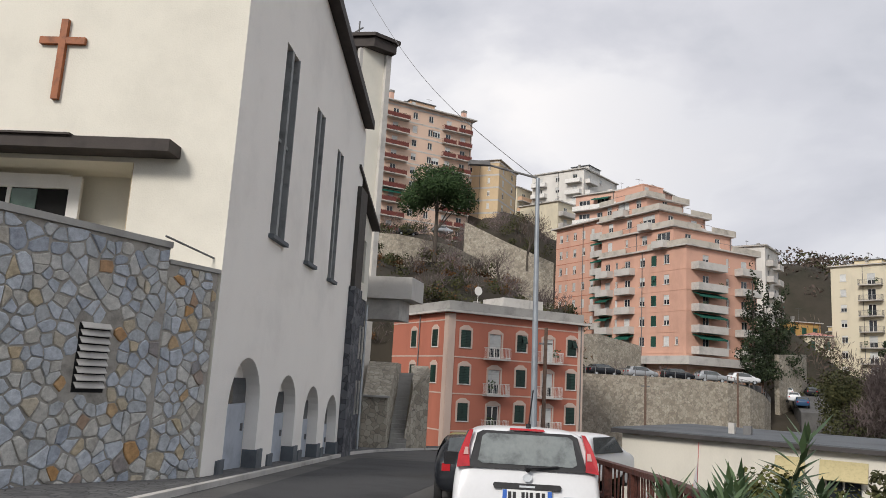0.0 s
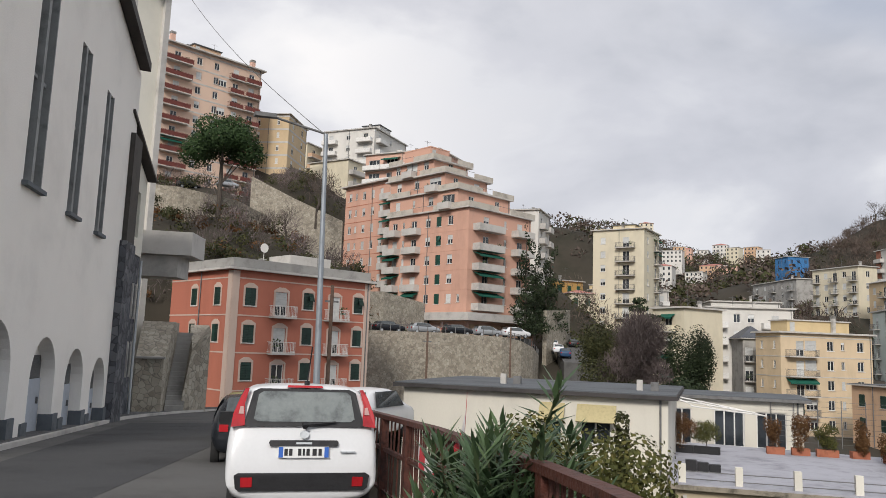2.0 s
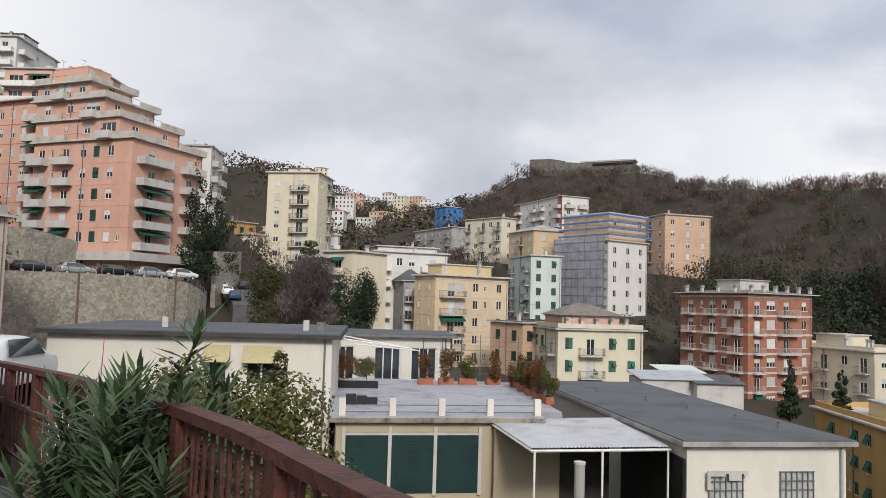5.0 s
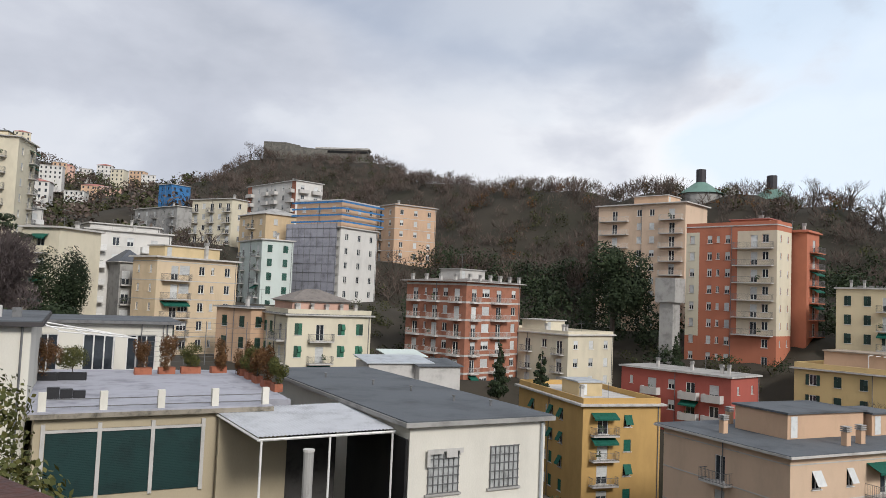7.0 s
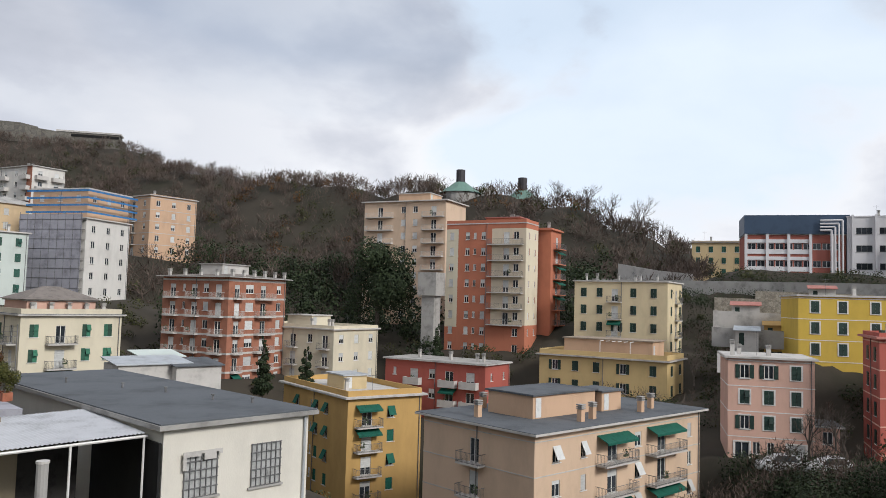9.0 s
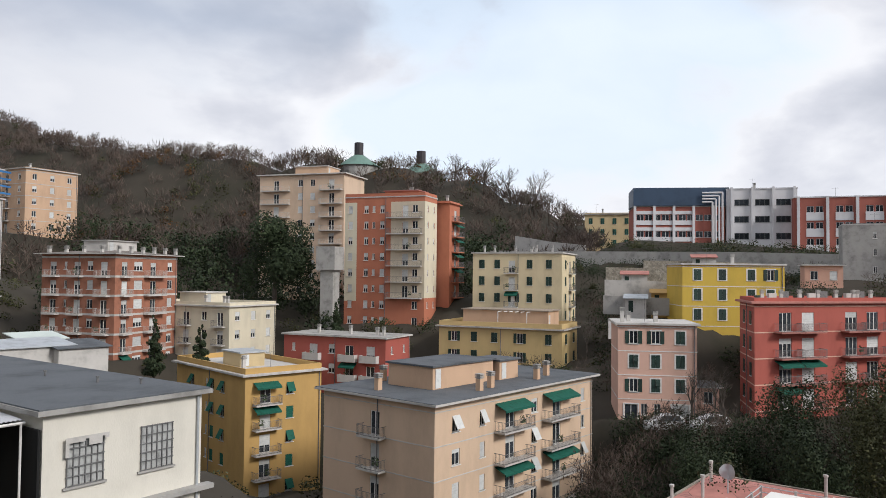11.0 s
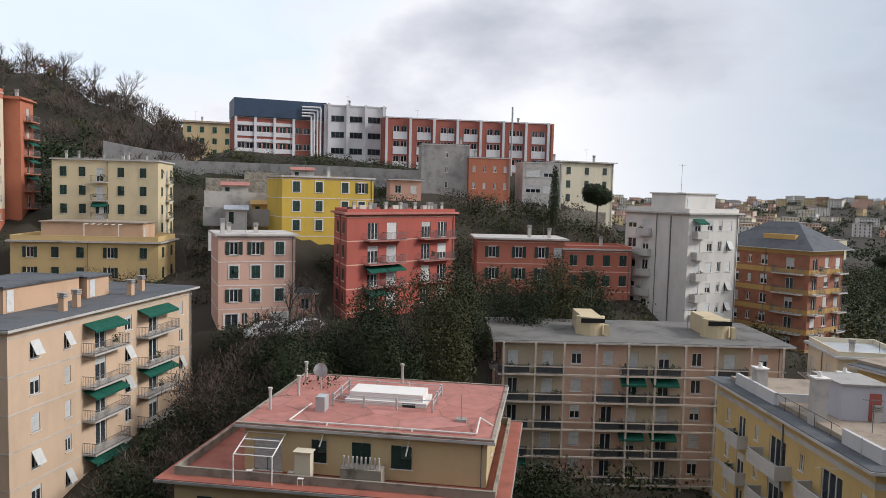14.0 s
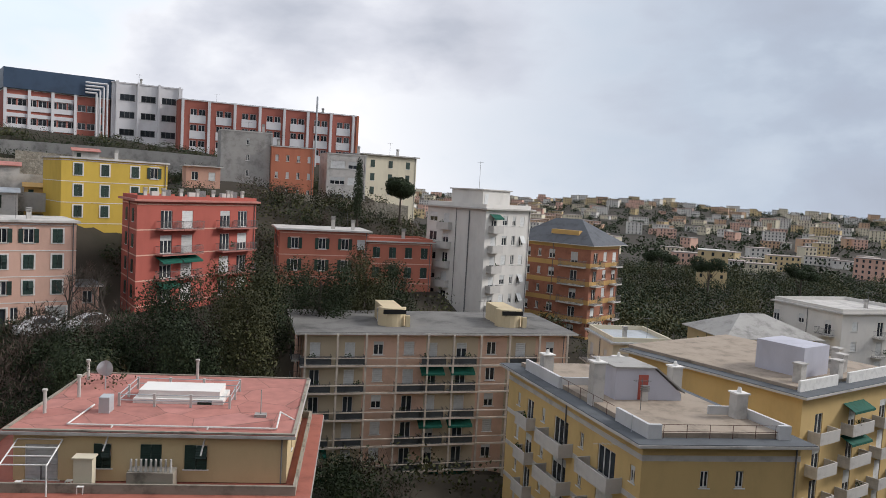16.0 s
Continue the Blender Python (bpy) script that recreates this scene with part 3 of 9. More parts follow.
# ---- the buildings ----
def house(name, label, at, a, wr, wl, zg, z1, wall, faces, **k):
    ca, sa = math.cos(radians(a)), math.sin(radians(a))
    for u, v in ((0.5, 0.5), (0, 0), (1, 0), (0, 1)):
        site(at[0] + ca * u * wr - sa * v * wl, at[1] + sa * u * wr + ca * v * wl, zg)
    o = building(name, label, at, a, wr, wl, zg, z1, wall, faces, **k)
    rng = random.Random(label)
    if k.get("roof_kind", "flat") == "flat" and z1 - zg > 6 and k.get("category") not in ("garage", "workshop", "house"):
        aerial(o, rng.uniform(0.2, 0.8) * wr, rng.uniform(0.2, 0.7) * wl, rng.uniform(1.8, 3.2))
        chimney(o, rng.uniform(0.15, 0.85) * wr, rng.uniform(0.15, 0.5) * wl, rng.uniform(0.7, 1.3), 0.45)
    return o


CREAM = paint("cream_render", (0.66, 0.60, 0.46))
PEACH = paint("peach_render", (0.58, 0.39, 0.26))
PINK = paint("salmon_render", (0.62, 0.365, 0.275))
PALEPINK = paint("pale_pink_render", (0.66, 0.42, 0.33))
REDR = paint("brick_red_render", (0.47, 0.165, 0.11))
DARKRED = paint("dark_red_render", (0.40, 0.105, 0.08))
ORANGE = paint("orange_red_render", (0.47, 0.17, 0.10))
OCHRE = paint("ochre_render", (0.52, 0.33, 0.12))
YELLOW = paint("yellow_render", (0.60, 0.42, 0.075))
BEIGE = paint("beige_render", (0.60, 0.47, 0.27))
WHITER = paint("off_white_render", (0.66, 0.64, 0.60))
PALEGREEN = paint("pale_grey_green_render", (0.56, 0.62, 0.58))
TAN = paint("tan_render", (0.60, 0.46, 0.29))
BRICK = mat("brick_cladding", (0.35, 0.15, 0.095), 0.9, 0.15, 0.8, 0.4, fine=14)
SNOW = mat("white_plaster", (0.78, 0.76, 0.72), 0.85, 0.08, 0.3, 0.25, fine=20)

# old red house below the road bend
red = house("apartment_house", "red stuccoed old house with white window surrounds and green shutters", (0.1, 70.1), 28.9, 15.8, 12.0, -5.2, 8.0, REDR,
            {"F": [("s", 1.9), ("d", 5.2), ("s", 8.2), ("d", 11.4), ("s", 14.3)], "G": [("s", 2.5, [0, 1]), ("s", 7.0, [0, 1])]}, storeys=4, sh=3.35, top=0.65, roof=CONC, over=0.55,
            bands=paint("pale_pink_stucco", (0.58, 0.45, 0.38)), band_w=0.12, shutter=DARKG, bal=(2.5, 0.9), rail=("bars", WHITE), slab=PALEC, parapet=1.1, surround=(paint("pale_pink_stucco", (0.58, 0.45, 0.38)), 0.3), parapet_mat=CONC)
for q in (0.0, 15.1):
    part("pilaster", MB().box(q, q + 0.7, -0.06, -0.002, 5.4, red["top"] - 0.1), paint("pale_pink_stucco", (0.58, 0.45, 0.38)), red)
part("pilaster", MB().box(-0.06, -0.002, 0.0, 0.7, 5.4, red["top"] - 0.1), paint("pale_pink_stucco", (0.58, 0.45, 0.38)), red)
part("roof_house", MB().box(8.5, 13.5, 4.0, 8.0, red["top"] + 0.26, red["top"] + 2.5), PALEC, red)
part("satellite_dish", MB().tube((4.5, 2.5, red["top"] + 0.3), (4.5, 2.5, red["top"] + 2.4), 0.03).tube((4.5, 2.45, red["top"] + 2.6), (4.5, 2.6, red["top"] + 2.6), 0.45, 0.3, 14), SNOW, red)

# tall block with brown balconies up the slope
tap = house("apartment_block", "tall peach apartment block with dark red balcony fronts", (-16.1, 149.2), 30.2, 22.1, 14.0, 31.0, 58.7, paint("pale_salmon_render", (0.67, 0.49, 0.38)),
            {"F": [("d", 3.4), ("w", 8.0), ("p", 11.8), ("W", 13.2, [1, 3, 5]), ("d", 16.2, range(9), 1.3, (3.2, 1.0)), ("d", 19.9, range(9), 1.3, (3.6, 1.2))]}, storeys=9, sh=3.0, top=0.6, roof=CONC, over=0.8,
            rail=("panel", mat("brown_red_balcony_panel", (0.17, 0.045, 0.035), 0.6, 0.2, 2.0, 0.1)), bal=(5.6, 1.3), bands=PALEC, band_w=0.3)
roof_house(tap, 8, 14, 3, 8, 2.2, PEACH)
chimney(tap, 2.5, 1.2, 2.0, 0.9, PALEPINK)
chimney(tap, 20.5, 1.2, 1.6, 0.9, PALEPINK)
aerial(tap, 13, 4, 4)
house("apartment_house", "tan rounded apartment house with ochre bands", (9.6, 163.5), 66.5, 12.0, 9.5, 40.0, 51.1, TAN, {"G": spread_cols("n w", 9.5), "F": spread_cols("w w", 12)}, storeys=4, sh=2.9,
      roof=CONC, bands=PALEC, band_w=0.4, roof_kind="hip", hip=1.2)
house("apartment_row", "stepped cream apartment row with long balconies", (16.0, 189.5), 49.2, 24.0, 12.0, 38.0, 52.0, CREAM, {"F": spread_cols("d d d d", 24)}, storeys=5, sh=2.9, bal=(5.4, 1.4), rail=("solid", PEACH))
house("apartment_row", "lower cream apartment row with long balconies", (25.0, 178.0), 44.0, 12.0, 12.0, 34.0, 46.0, CREAM, {"F": spread_cols("d d", 12)}, storeys=5, sh=2.9, bal=(5.4, 1.4), rail=("solid", PALEC))
terr = house("apartment_house", "white apartment house with balconies on the hilltop", (31.8, 182.3), 50.6, 17.6, 15.2, 41.0, 55.8, WHITER, {"F": spread_cols("d w d", 17.6), "G": spread_cols("d w d", 15.2)}, storeys=5, sh=2.9, bal=(4.2, 1.3), rail=("solid", WHITE))
roof_house(terr, 6, 12, 2, 7, 2.4, WHITER)
chimney(terr, 3, 3), chimney(terr, 14, 4)
house("apartment_house", "cream terraced house with a loggia storey behind pink block", (40.0, 150.0), 48.0, 13.0, 18.0, 30.0, 43.2, PALEPINK, {"F": spread_cols("l l", 13), "G": spread_cols("l l l l", 18)}, storeys=4, sh=3.0, bal=(4.4, 1.4), rail=("solid", WHITE), roof=PALEC)

# big stepped salmon block
TERRP = mat("weathered_cream_parapet", (0.50, 0.46, 0.40), 0.9, 0.2, 0.6, 0.3)
PK = (34.5, 109.8)
PKA = 28.6
pk = house("apartment_block", "large salmon apartment block with stepped terraces and cream parapets", PK, PKA, 15.0, 19.0, 2.6, 23.4, PINK,
           {"F": [("D", 4.0, range(5), 1.3, (6.0, 1.5)), ("n", 8.6), ("d", 12.2, range(5), 1.3, (4.2, 1.6))],
            "G": [("n", 1.9, [4]), ("w", 4.0), ("s", 6.6), ("w", 9.2), ("D", 12.6, range(5), 1.3, (3.6, 1.2)), ("n", 15.2), ("D", 17.4, range(5), 1.2, (3.0, 1.4))]}, storeys=5, sh=3.1, top=0.2, bal=(4.5, 1.4), rail=("solid", PALEC), bands=PINK, over=0.5, roof=PALEC, band_w=0.1)
ca, sa = math.cos(radians(PKA)), math.sin(radians(PKA))


def from_pink(u, v):
    return PK[0] + ca * u - sa * v, PK[1] + sa * u + ca * v


up1 = building("setback_storey", "salmon setback storey with a cream terrace parapet", from_pink(0.0, 2.6), PKA, 12.5, 16.4, 23.7, 26.6, PINK, {"F": spread_cols("d p", 12.5), "G": spread_cols("l w n w", 16.4)}, storeys=1, sh=2.9, top=0.1, deep=0.0, roof=PALEC, over=0.5, slab=PALEC, rail=("solid", PALEC), bal=(2.5, 1.3))
up2 = building("setback_storey", "upper salmon setback storey with a roof terrace", from_pink(0.0, 5.6), PKA, 10.0, 13.4, 26.9, 29.6, PINK, {"F": spread_cols("p d", 10.0), "G": spread_cols("l w w", 13.4)}, storeys=1, sh=2.7, top=0.1, deep=0.0, roof=PALEC, over=0.7, slab=PALEC, rail=("solid", PALEC), bal=(2.5, 1.3))
up3 = building("setback_storey", "top salmon setback storey with a cream terrace edge", from_pink(0.0, 8.4), PKA, 8.0, 10.6, 29.9, 32.2, PINK, {"F": spread_cols("p", 8.0), "G": spread_cols("w l w", 10.6)}, storeys=1, sh=2.3, top=0.05, deep=0.0, roof=PALEC, over=0.7, slab=PALEC, rail=("solid", PALEC), bal=(2.5, 1.3))
for q, a_, c_, o_ in ((pk, 15.0, 19.0, 0.5), (up1, 12.5, 16.4, 0.5), (up2, 10.0, 13.4, 0.7), (up3, 8.0, 10.6, 0.7)):
    z_ = q["top"] + 0.2
    for x0, x1, y0, y1 in ((-o_, a_ * 0.42, -o_, -o_ + 0.15), (a_ * 0.62, a_ + o_, -o_, -o_ + 0.15), (-o_, -o_ + 0.15, -o_ + 0.15, c_ * 0.4), (-o_, -o_ + 0.15, c_ * 0.66, c_), (a_ + o_ - 0.15, a_ + o_, -o_ + 0.15, c_)):
        part("terrace_parapet", MB().box(x0, x1, y0, y1, z_, z_ + 0.8), TERRP, q)
    part("terrace_rail", MB().tube((a_ * 0.42, -o_ + 0.07, z_ + 0.9), (a_ * 0.62, -o_ + 0.07, z_ + 0.9), 0.03, n=5).tube((-o_ + 0.07, c_ * 0.4, z_ + 0.9), (-o_ + 0.07, c_ * 0.66, z_ + 0.9), 0.03, n=5), RAIL, q)
roof_house(up3, 0.6, 5.0, 1.5, 8.0, 2.3, PINK, PINK, 0.05)
wing = house("apartment_block", "long plain salmon wing with small windows", from_pink(2.0, 19.0), PKA, 12.0, 15.5, 8.0, 31.0, PINK, {"G": [("D", 1.9, range(7), 1.3, (3.4, 1.6)), ("w", 4.9, range(7), 0.9), ("w", 7.4, range(7), 0.9), ("w", 9.9, range(7), 0.9), ("n", 12.2), ("w", 14.0, range(7), 0.9)]},
             storeys=7, sh=3.1, top=0.5, over=0.8, bal=(3.2, 1.5), rail=("solid", PALEC), bands=ORANGE, band_w=0.1, roof=CONC)
chimney(wing, 8, 6)
aerial(up3, 3, 5, 4.5)

# towards the gap in the valley
house("apartment_block", "white apartment block with curved balconies", (58.1, 138.5), 53.8, 10.0, 8.0, 16.0, 29.8, WHITER, {"F": spread_cols("d d", 10.0), "G": spread_cols("w", 8.0)}, storeys=5, sh=3.0, bal=(3.2, 1.2), rail=("solid", PALEC))
cr = house("apartment_block", "cream apartment tower with loggia balconies", (84.4, 143.0), 42.0, 11.0, 11.5, 8.0, 28.7, CREAM, {"F": spread_cols("w d", 11.0), "G": [("d", 4.0, range(8), 1.5, (4.2, 1.2)), ("w", 9.2)]}, storeys=7, sh=3.05, top=0.9, bal=(3.0, 1.2), over=0.5, shutter=GREEN, roof=BEIGE, rail=("bars", None))
roof_house(cr, 3, 8, 3, 8, 1.2, CREAM)
aerial(cr, 4, 4, 2)
house("apartment_house", "deep ochre old house with shuttered windows", (71.0, 158.8), 10.1, 7.7, 8.0, 6.0, 18.0, OCHRE, {"F": spread_cols("s s s", 7.7)}, storeys=4, sh=2.95)
house("apartment_house", "cream old house beside the climbing street", (70.5, 150.0), -5.0, 5.5, 8.0, 4.0, 14.5, CREAM, {"F": spread_cols("s s", 5.5)}, storeys=3, sh=2.95, roof_kind="hip", hip=1.0, roof=ROOFP)
house("apartment_block", "cream block with blank end wall and green blinds", (66.1, 100.4), 14.2, 8.4, 6.5, -7.5, 9.0, CREAM, {"G": [("D", 3.2, range(5), 1.4, (3.0, 1.0))]}, storeys=5, sh=3.05, bal=(3.0, 1.0), roof=PALEC, rail=("solid", CREAM))
house("apartment_block", "grey-white apartment block with stacked balconies", (80.3, 115.0), -20.0, 14.5, 12.0, -4.0, 10.4, WHITER, {"F": [("d", 1.8, range(6), 1.3, (2.8, 1.2)), ("w", 5.0), ("w", 7.4), ("d", 11.5, range(6), 1.3, (4.8, 1.2))]}, storeys=5, sh=2.9, bal=(2.8, 1.2), rail=("solid", WHITE), roof=PALEC)
house("apartment_house", "grey-white terraced house with a flat roof", (98.0, 139.0), -22.0, 14.0, 12.0, 0.0, 13.5, WHITER, {"F": spread_cols("d w d", 14)}, storeys=5, sh=2.9, bal=(3.0, 1.1), rail=("solid", WHITE), roof=PALEC)
house("apartment_house", "white terraced houses with stepped roofs", (86.0, 160.0), 5.0, 16.0, 10.0, 4.0, 17.2, WHITER, {"F": spread_cols("w d w d", 16)}, storeys=4, sh=2.9, bal=(3.0, 1.1), rail=("solid", WHITE), roof=PALEC)
house("old_house", "dark grey house with a rounded mansard roof", (81.8, 107.6), -20.0, 4.0, 6.0, -6.0, 5.0, CONC, {"F": spread_cols("d d", 4.0)}, storeys=3, sh=3.2, bal=(1.7, 0.8), roof_kind="hip", hip=2.2, roof=SLATE)
b2 = house("apartment_block", "beige apartment block with green awning and balconies", (79.9, 96.4), -6.0, 15.4, 6.5, -10.0, 5.8, paint("pale_apricot_render", (0.65, 0.515, 0.35)), {"F": [("d", 3.2, range(5), 1.3, (5.0, 1.1)), ("W", 5.0), ("p", 8.3), ("n", 10.4), ("p", 13.4)], "G": spread_cols("n n", 6.5)}, storeys=5, sh=2.95, bal=(5.6, 1.1), bands=PALEC, roof=PALEC, over=0.55)
roof_house(b2, 2, 12.5, 1.2, 5.5, 1.7, BEIGE, PALEC)
chimney(b2, 9.5, 0.8, 2.2)
house("old_house", "small dull pink house with green shutters", (83.3, 79.6), -6.2, 5.5, 8.0, -9.5, -1.4, PEACH, {"F": spread_cols("s s", 5.5), "G": spread_cols("s s", 8.0)}, storeys=2, sh=3.1, shutter=DARKG)
cg = house("apartment_house", "pale yellow house with green shutters and roof storey", (80.5, 70.2), -30.0, 12.6, 11.0, -10.5, -1.9, CREAM, {"F": [("s", 1.6), ("d", 4.8, range(3), 1.2, (3.6, 1.1)), ("s", 8.0), ("s", 10.8)], "G": [("d", 3.0, range(3), 1.2, (4.0, 1.1)), ("s", 7.0), ("s", 9.6)]}, storeys=3, sh=3.1, top=0.4, shutter=mat("bright_green_paint", (0.02, 0.11, 0.065), 0.6, 0.2, 2.0, 0.1, spread=0.6), parapet=0.9, bal=(3.2, 1.0))
roof_house(cg, 1.0, 9.5, 1.2, 9.0, 1.6, PALEPINK, PALEC)
z_ = cg["top"] + 2.05
part("hip_roof", MB().add([(0.4, 0.6, z_), (10.1, 0.6, z_), (10.1, 9.6, z_), (0.4, 9.6, z_), (4.2, 5.1, z_ + 1.7), (6.3, 5.1, z_ + 1.7)], [(0, 1, 5, 4), (1, 2, 5), (2, 3, 4, 5), (3, 0, 4), (3, 2, 1, 0)]), mat("brown_grey_roof_slabs", (0.20, 0.175, 0.155)), cg)
for q in range(5):
    chimney(cg, 1.5 + 2.2 * q, 0.6, 1.0, 0.45)
house("apartment_block", "pale grey-green apartment block on the slope", (120.4, 113.1), -27.7, 7.0, 15.0, -2.0, 12.0, PALEGREEN, {"F": spread_cols("s s", 7.0), "G": spread_cols("d w d", 15)}, storeys=5, sh=2.95, bal=(3.0, 1.0), roof=PALEC)
house("apartment_block", "tan apartment house with a grey hipped roof", (139.0, 129.9), -16.9, 11.5, 13.0, 9.0, 20.0, TAN, {"F": spread_cols("w w", 11.5), "G": spread_cols("w d w", 13)}, storeys=4, sh=3.0, roof_kind="hip", roof=CONC, hip=2.2)
sc = house("apartment_block", "white block wrapped in grey scaffold netting", (135.0, 103.7), -3.4, 13.2, 16.0, -1.0, 16.0, WHITER, {"F": spread_cols("p p p", 13.2)}, storeys=5, sh=3.2, roof=PALEC)
SCH = sc["top"]
net = MB()
for k in range(9):
    net.box(-1.3, -1.25, 0.2 + 1.9 * k - 0.03, 0.2 + 1.9 * k + 0.03, 0, SCH + 1.2)
for k in range(10):
    net.box(-1.32, -0.2, 0, 15.6, SCH - 0.3 - 2.0 * k, SCH - 0.24 - 2.0 * k)
part("scaffold", net, RAIL, sc)
part("netting", MB().box(-1.24, -1.2, 0, 15.6, 0, SCH + 0.8), mat("grey_scaffold_net", (0.32, 0.32, 0.36), 0.9, 0.2, 0.5, 0.2), sc)
up = building("setback_storey", "upper storeys with blue scaffold netting under repair", (138.0, 106.0), -3.4, 13.0, 14.0, 16.3, 22.5, PEACH, {"F": spread_cols("w w w", 13), "G": spread_cols("w w w", 14)}, storeys=2, sh=3.0, deep=0.0, roof=PALEC)
BLUE = mat("blue_scaffold_net", (0.05, 0.19, 0.42), 0.8, 0.25, 0.8, 0.1)
b = MB()
for k in range(4):
    b.box(-1.2, 14.2, -1.25, -1.2, 1.1 + 1.5 * k, 1.5 + 1.5 * k).box(-1.25, -1.2, -1.2, 14.5, 1.1 + 1.5 * k, 1.5 + 1.5 * k)
part("blue_netting", b, BLUE, up)
rwh = house("apartment_block", "white and brick-red apartment block below the fort", (173.8, 151.0), -16.5, 9.5, 28.6, 20.0, 34.4, WHITER, {"F": spread_cols("d d", 9.5), "G": spread_cols("d w d d w d", 28.6)}, storeys=5, sh=2.95, bal=(3.4, 1.2), rail=("solid", PALEC))
for y0, y1 in ((0.0, 2.2), (26.0, 28.5)):
    part("brick_panel", MB().box(-0.06, -0.005, y0, y1, 0, rwh["top"]), BRICK, rwh)
house("apartment_block", "yellowish apartment block with rows of balconies", (147.4, 150.0), 2.5, 6.0, 14.5, 12.0, 25.3, CREAM, {"F": spread_cols("w", 6.0), "G": spread_cols("d w d w d", 14.5)}, storeys=5, sh=2.95, bal=(2.4, 1.1))
house("apartment_block", "long grey apartment block with green site netting", (169.8, 197.2), -10.7, 9.0, 27.6, 14.0, 27.2, CONC, {"G": spread_cols("d w d w d", 27.6)}, storeys=4, sh=2.95, bal=(3.4, 1.1), roof=PALEC)
bt = house("apartment_block", "distant block wrapped in blue netting", (219.9, 259.6), -5.2, 9.5, 9.0, 34.0, 44.3, BLUE, {"F": spread_cols("p p p", 9.5), "G": spread_cols("p p", 9.0)}, storeys=3, sh=3.0, frame_mat=BLUE)
house("apartment_block", "peach apartment block against the wooded hill", (175.3, 116.1), -25.0, 13.9, 15.5, 10.0, 26.5, PEACH, {"F": spread_cols("w w w", 13.9), "G": spread_cols("w d d", 15.5)}, storeys=5, sh=3.05, bal=(2.8, 1.1), bands=PALEC, parapet=0.4)
bk = house("apartment_block", "brick-red apartment block with cream bands and many balconies", (113.4, 60.0), -15.6, 14.2, 15.0, -12.0, 4.2, BRICK,
           {"F": [("d", 2.0, range(6), 1.2, (2.0, 0.9)), ("W", 5.0), ("d", 8.4, range(6), 1.3, (4.4, 1.1)), ("w", 12.4)], "G": [("d", 2.2, range(6), 1.3, (2.6, 0.9)), ("w", 5.0), ("d", 7.6, range(6), 1.3, (2.6, 0.9)), ("n", 10.0), ("d", 12.6, range(6), 1.3, (2.8, 0.9))]},
           storeys=6, sh=3.0, bal=(2.6, 1.0), rail=("bars", PALEC), bands=PALEC, band_w=0.32, over=0.9, roof=mat("brown_grey_roof_slabs", (0.20, 0.175, 0.155), 0.9, 0.25, 0.4, 0.3), roof_kind="hip", hip=1.0)
for q in range(6):
    chimney(bk, 0.5 + 2.6 * q, -0.2, 0.6, 0.45)
for q in range(4):
    chimney(bk, -0.2, 2.5 + 3.6 * q, 0.6, 0.45)
roof_house(bk, 3.5, 10, 5, 10, 2.0, PALEC, CONC)
aerial(bk, 6, 7, 5.0)
house("apartment_block", "slim peach block at the wood's edge", (152.0, 89.0), -20.0, 8.0, 9.0, -4.0, -1.0, PEACH, {"F": spread_cols("w w", 8.0)}, storeys=1, sh=2.8)
cl = house("apartment_house", "cream flat-roofed house with small balconies", (122.6, 45.1), -21.3, 12.0, 19.8, -16.0, -4.2, CREAM, {"F": spread_cols("w w w", 12.0), "G": [("d", 2.0), ("p", 5.5), ("d", 9.5), ("p", 13.0), ("w", 17.5)]}, storeys=3, sh=3.05, bal=(2.4, 0.9), top=0.2, over=0.4, parapet=0.75, roof=PALEC)
roof_house(cl, 3, 8, 8, 14, 1.9, CREAM, PALEC)
for q in (2.0, 6.0, 14.0):
    chimney(cl, 1.0, q, 1.1, 0.4)
oa = house("apartment_block", "ochre apartment block with green blinds and roof terrace", (91.3, 31.4), -43.0, 11.0, 20.0, -27.0, -11.2, OCHRE,
           {"F": [("D", 2.8, range(6), 1.5, (3.6, 1.1)), ("f", 6.3)], "G": [("f", 6.0), ("f", 9.0), ("n", 10.6), ("f", 15.0)]}, storeys=5, sh=3.05, bal=(3.6, 1.1), rail=("bars", None), shutter=AWNING, parapet=0.95, over=0.6, roof=PALEC, bands=None)
roof_house(oa, 3.0, 6.5, 7, 12, 1.8, BEIGE, ZINC)
ma = house("apartment_house", "long maroon house with white-framed balconies", (114.2, 17.7), -20.2, 8.0, 18.7, -17.0, -8.3, DARKRED, {"G": [("d", 2.6, range(3), 1.5, (3.0, 1.0)), ("d", 6.4, range(3), 1.5, (3.0, 1.0)), ("w", 9.6), ("d", 13.0, range(3), 1.5, (3.0, 1.0)), ("n", 16.8)], "F": spread_cols("n n", 8.0)}, storeys=2, sh=3.05, bal=(3.0, 1.0), rail=("solid", PALEC), roof=CONC, over=0.35)
for q in (2, 8, 14):
    chimney(ma, 3.0, q, 0.9, 0.4)

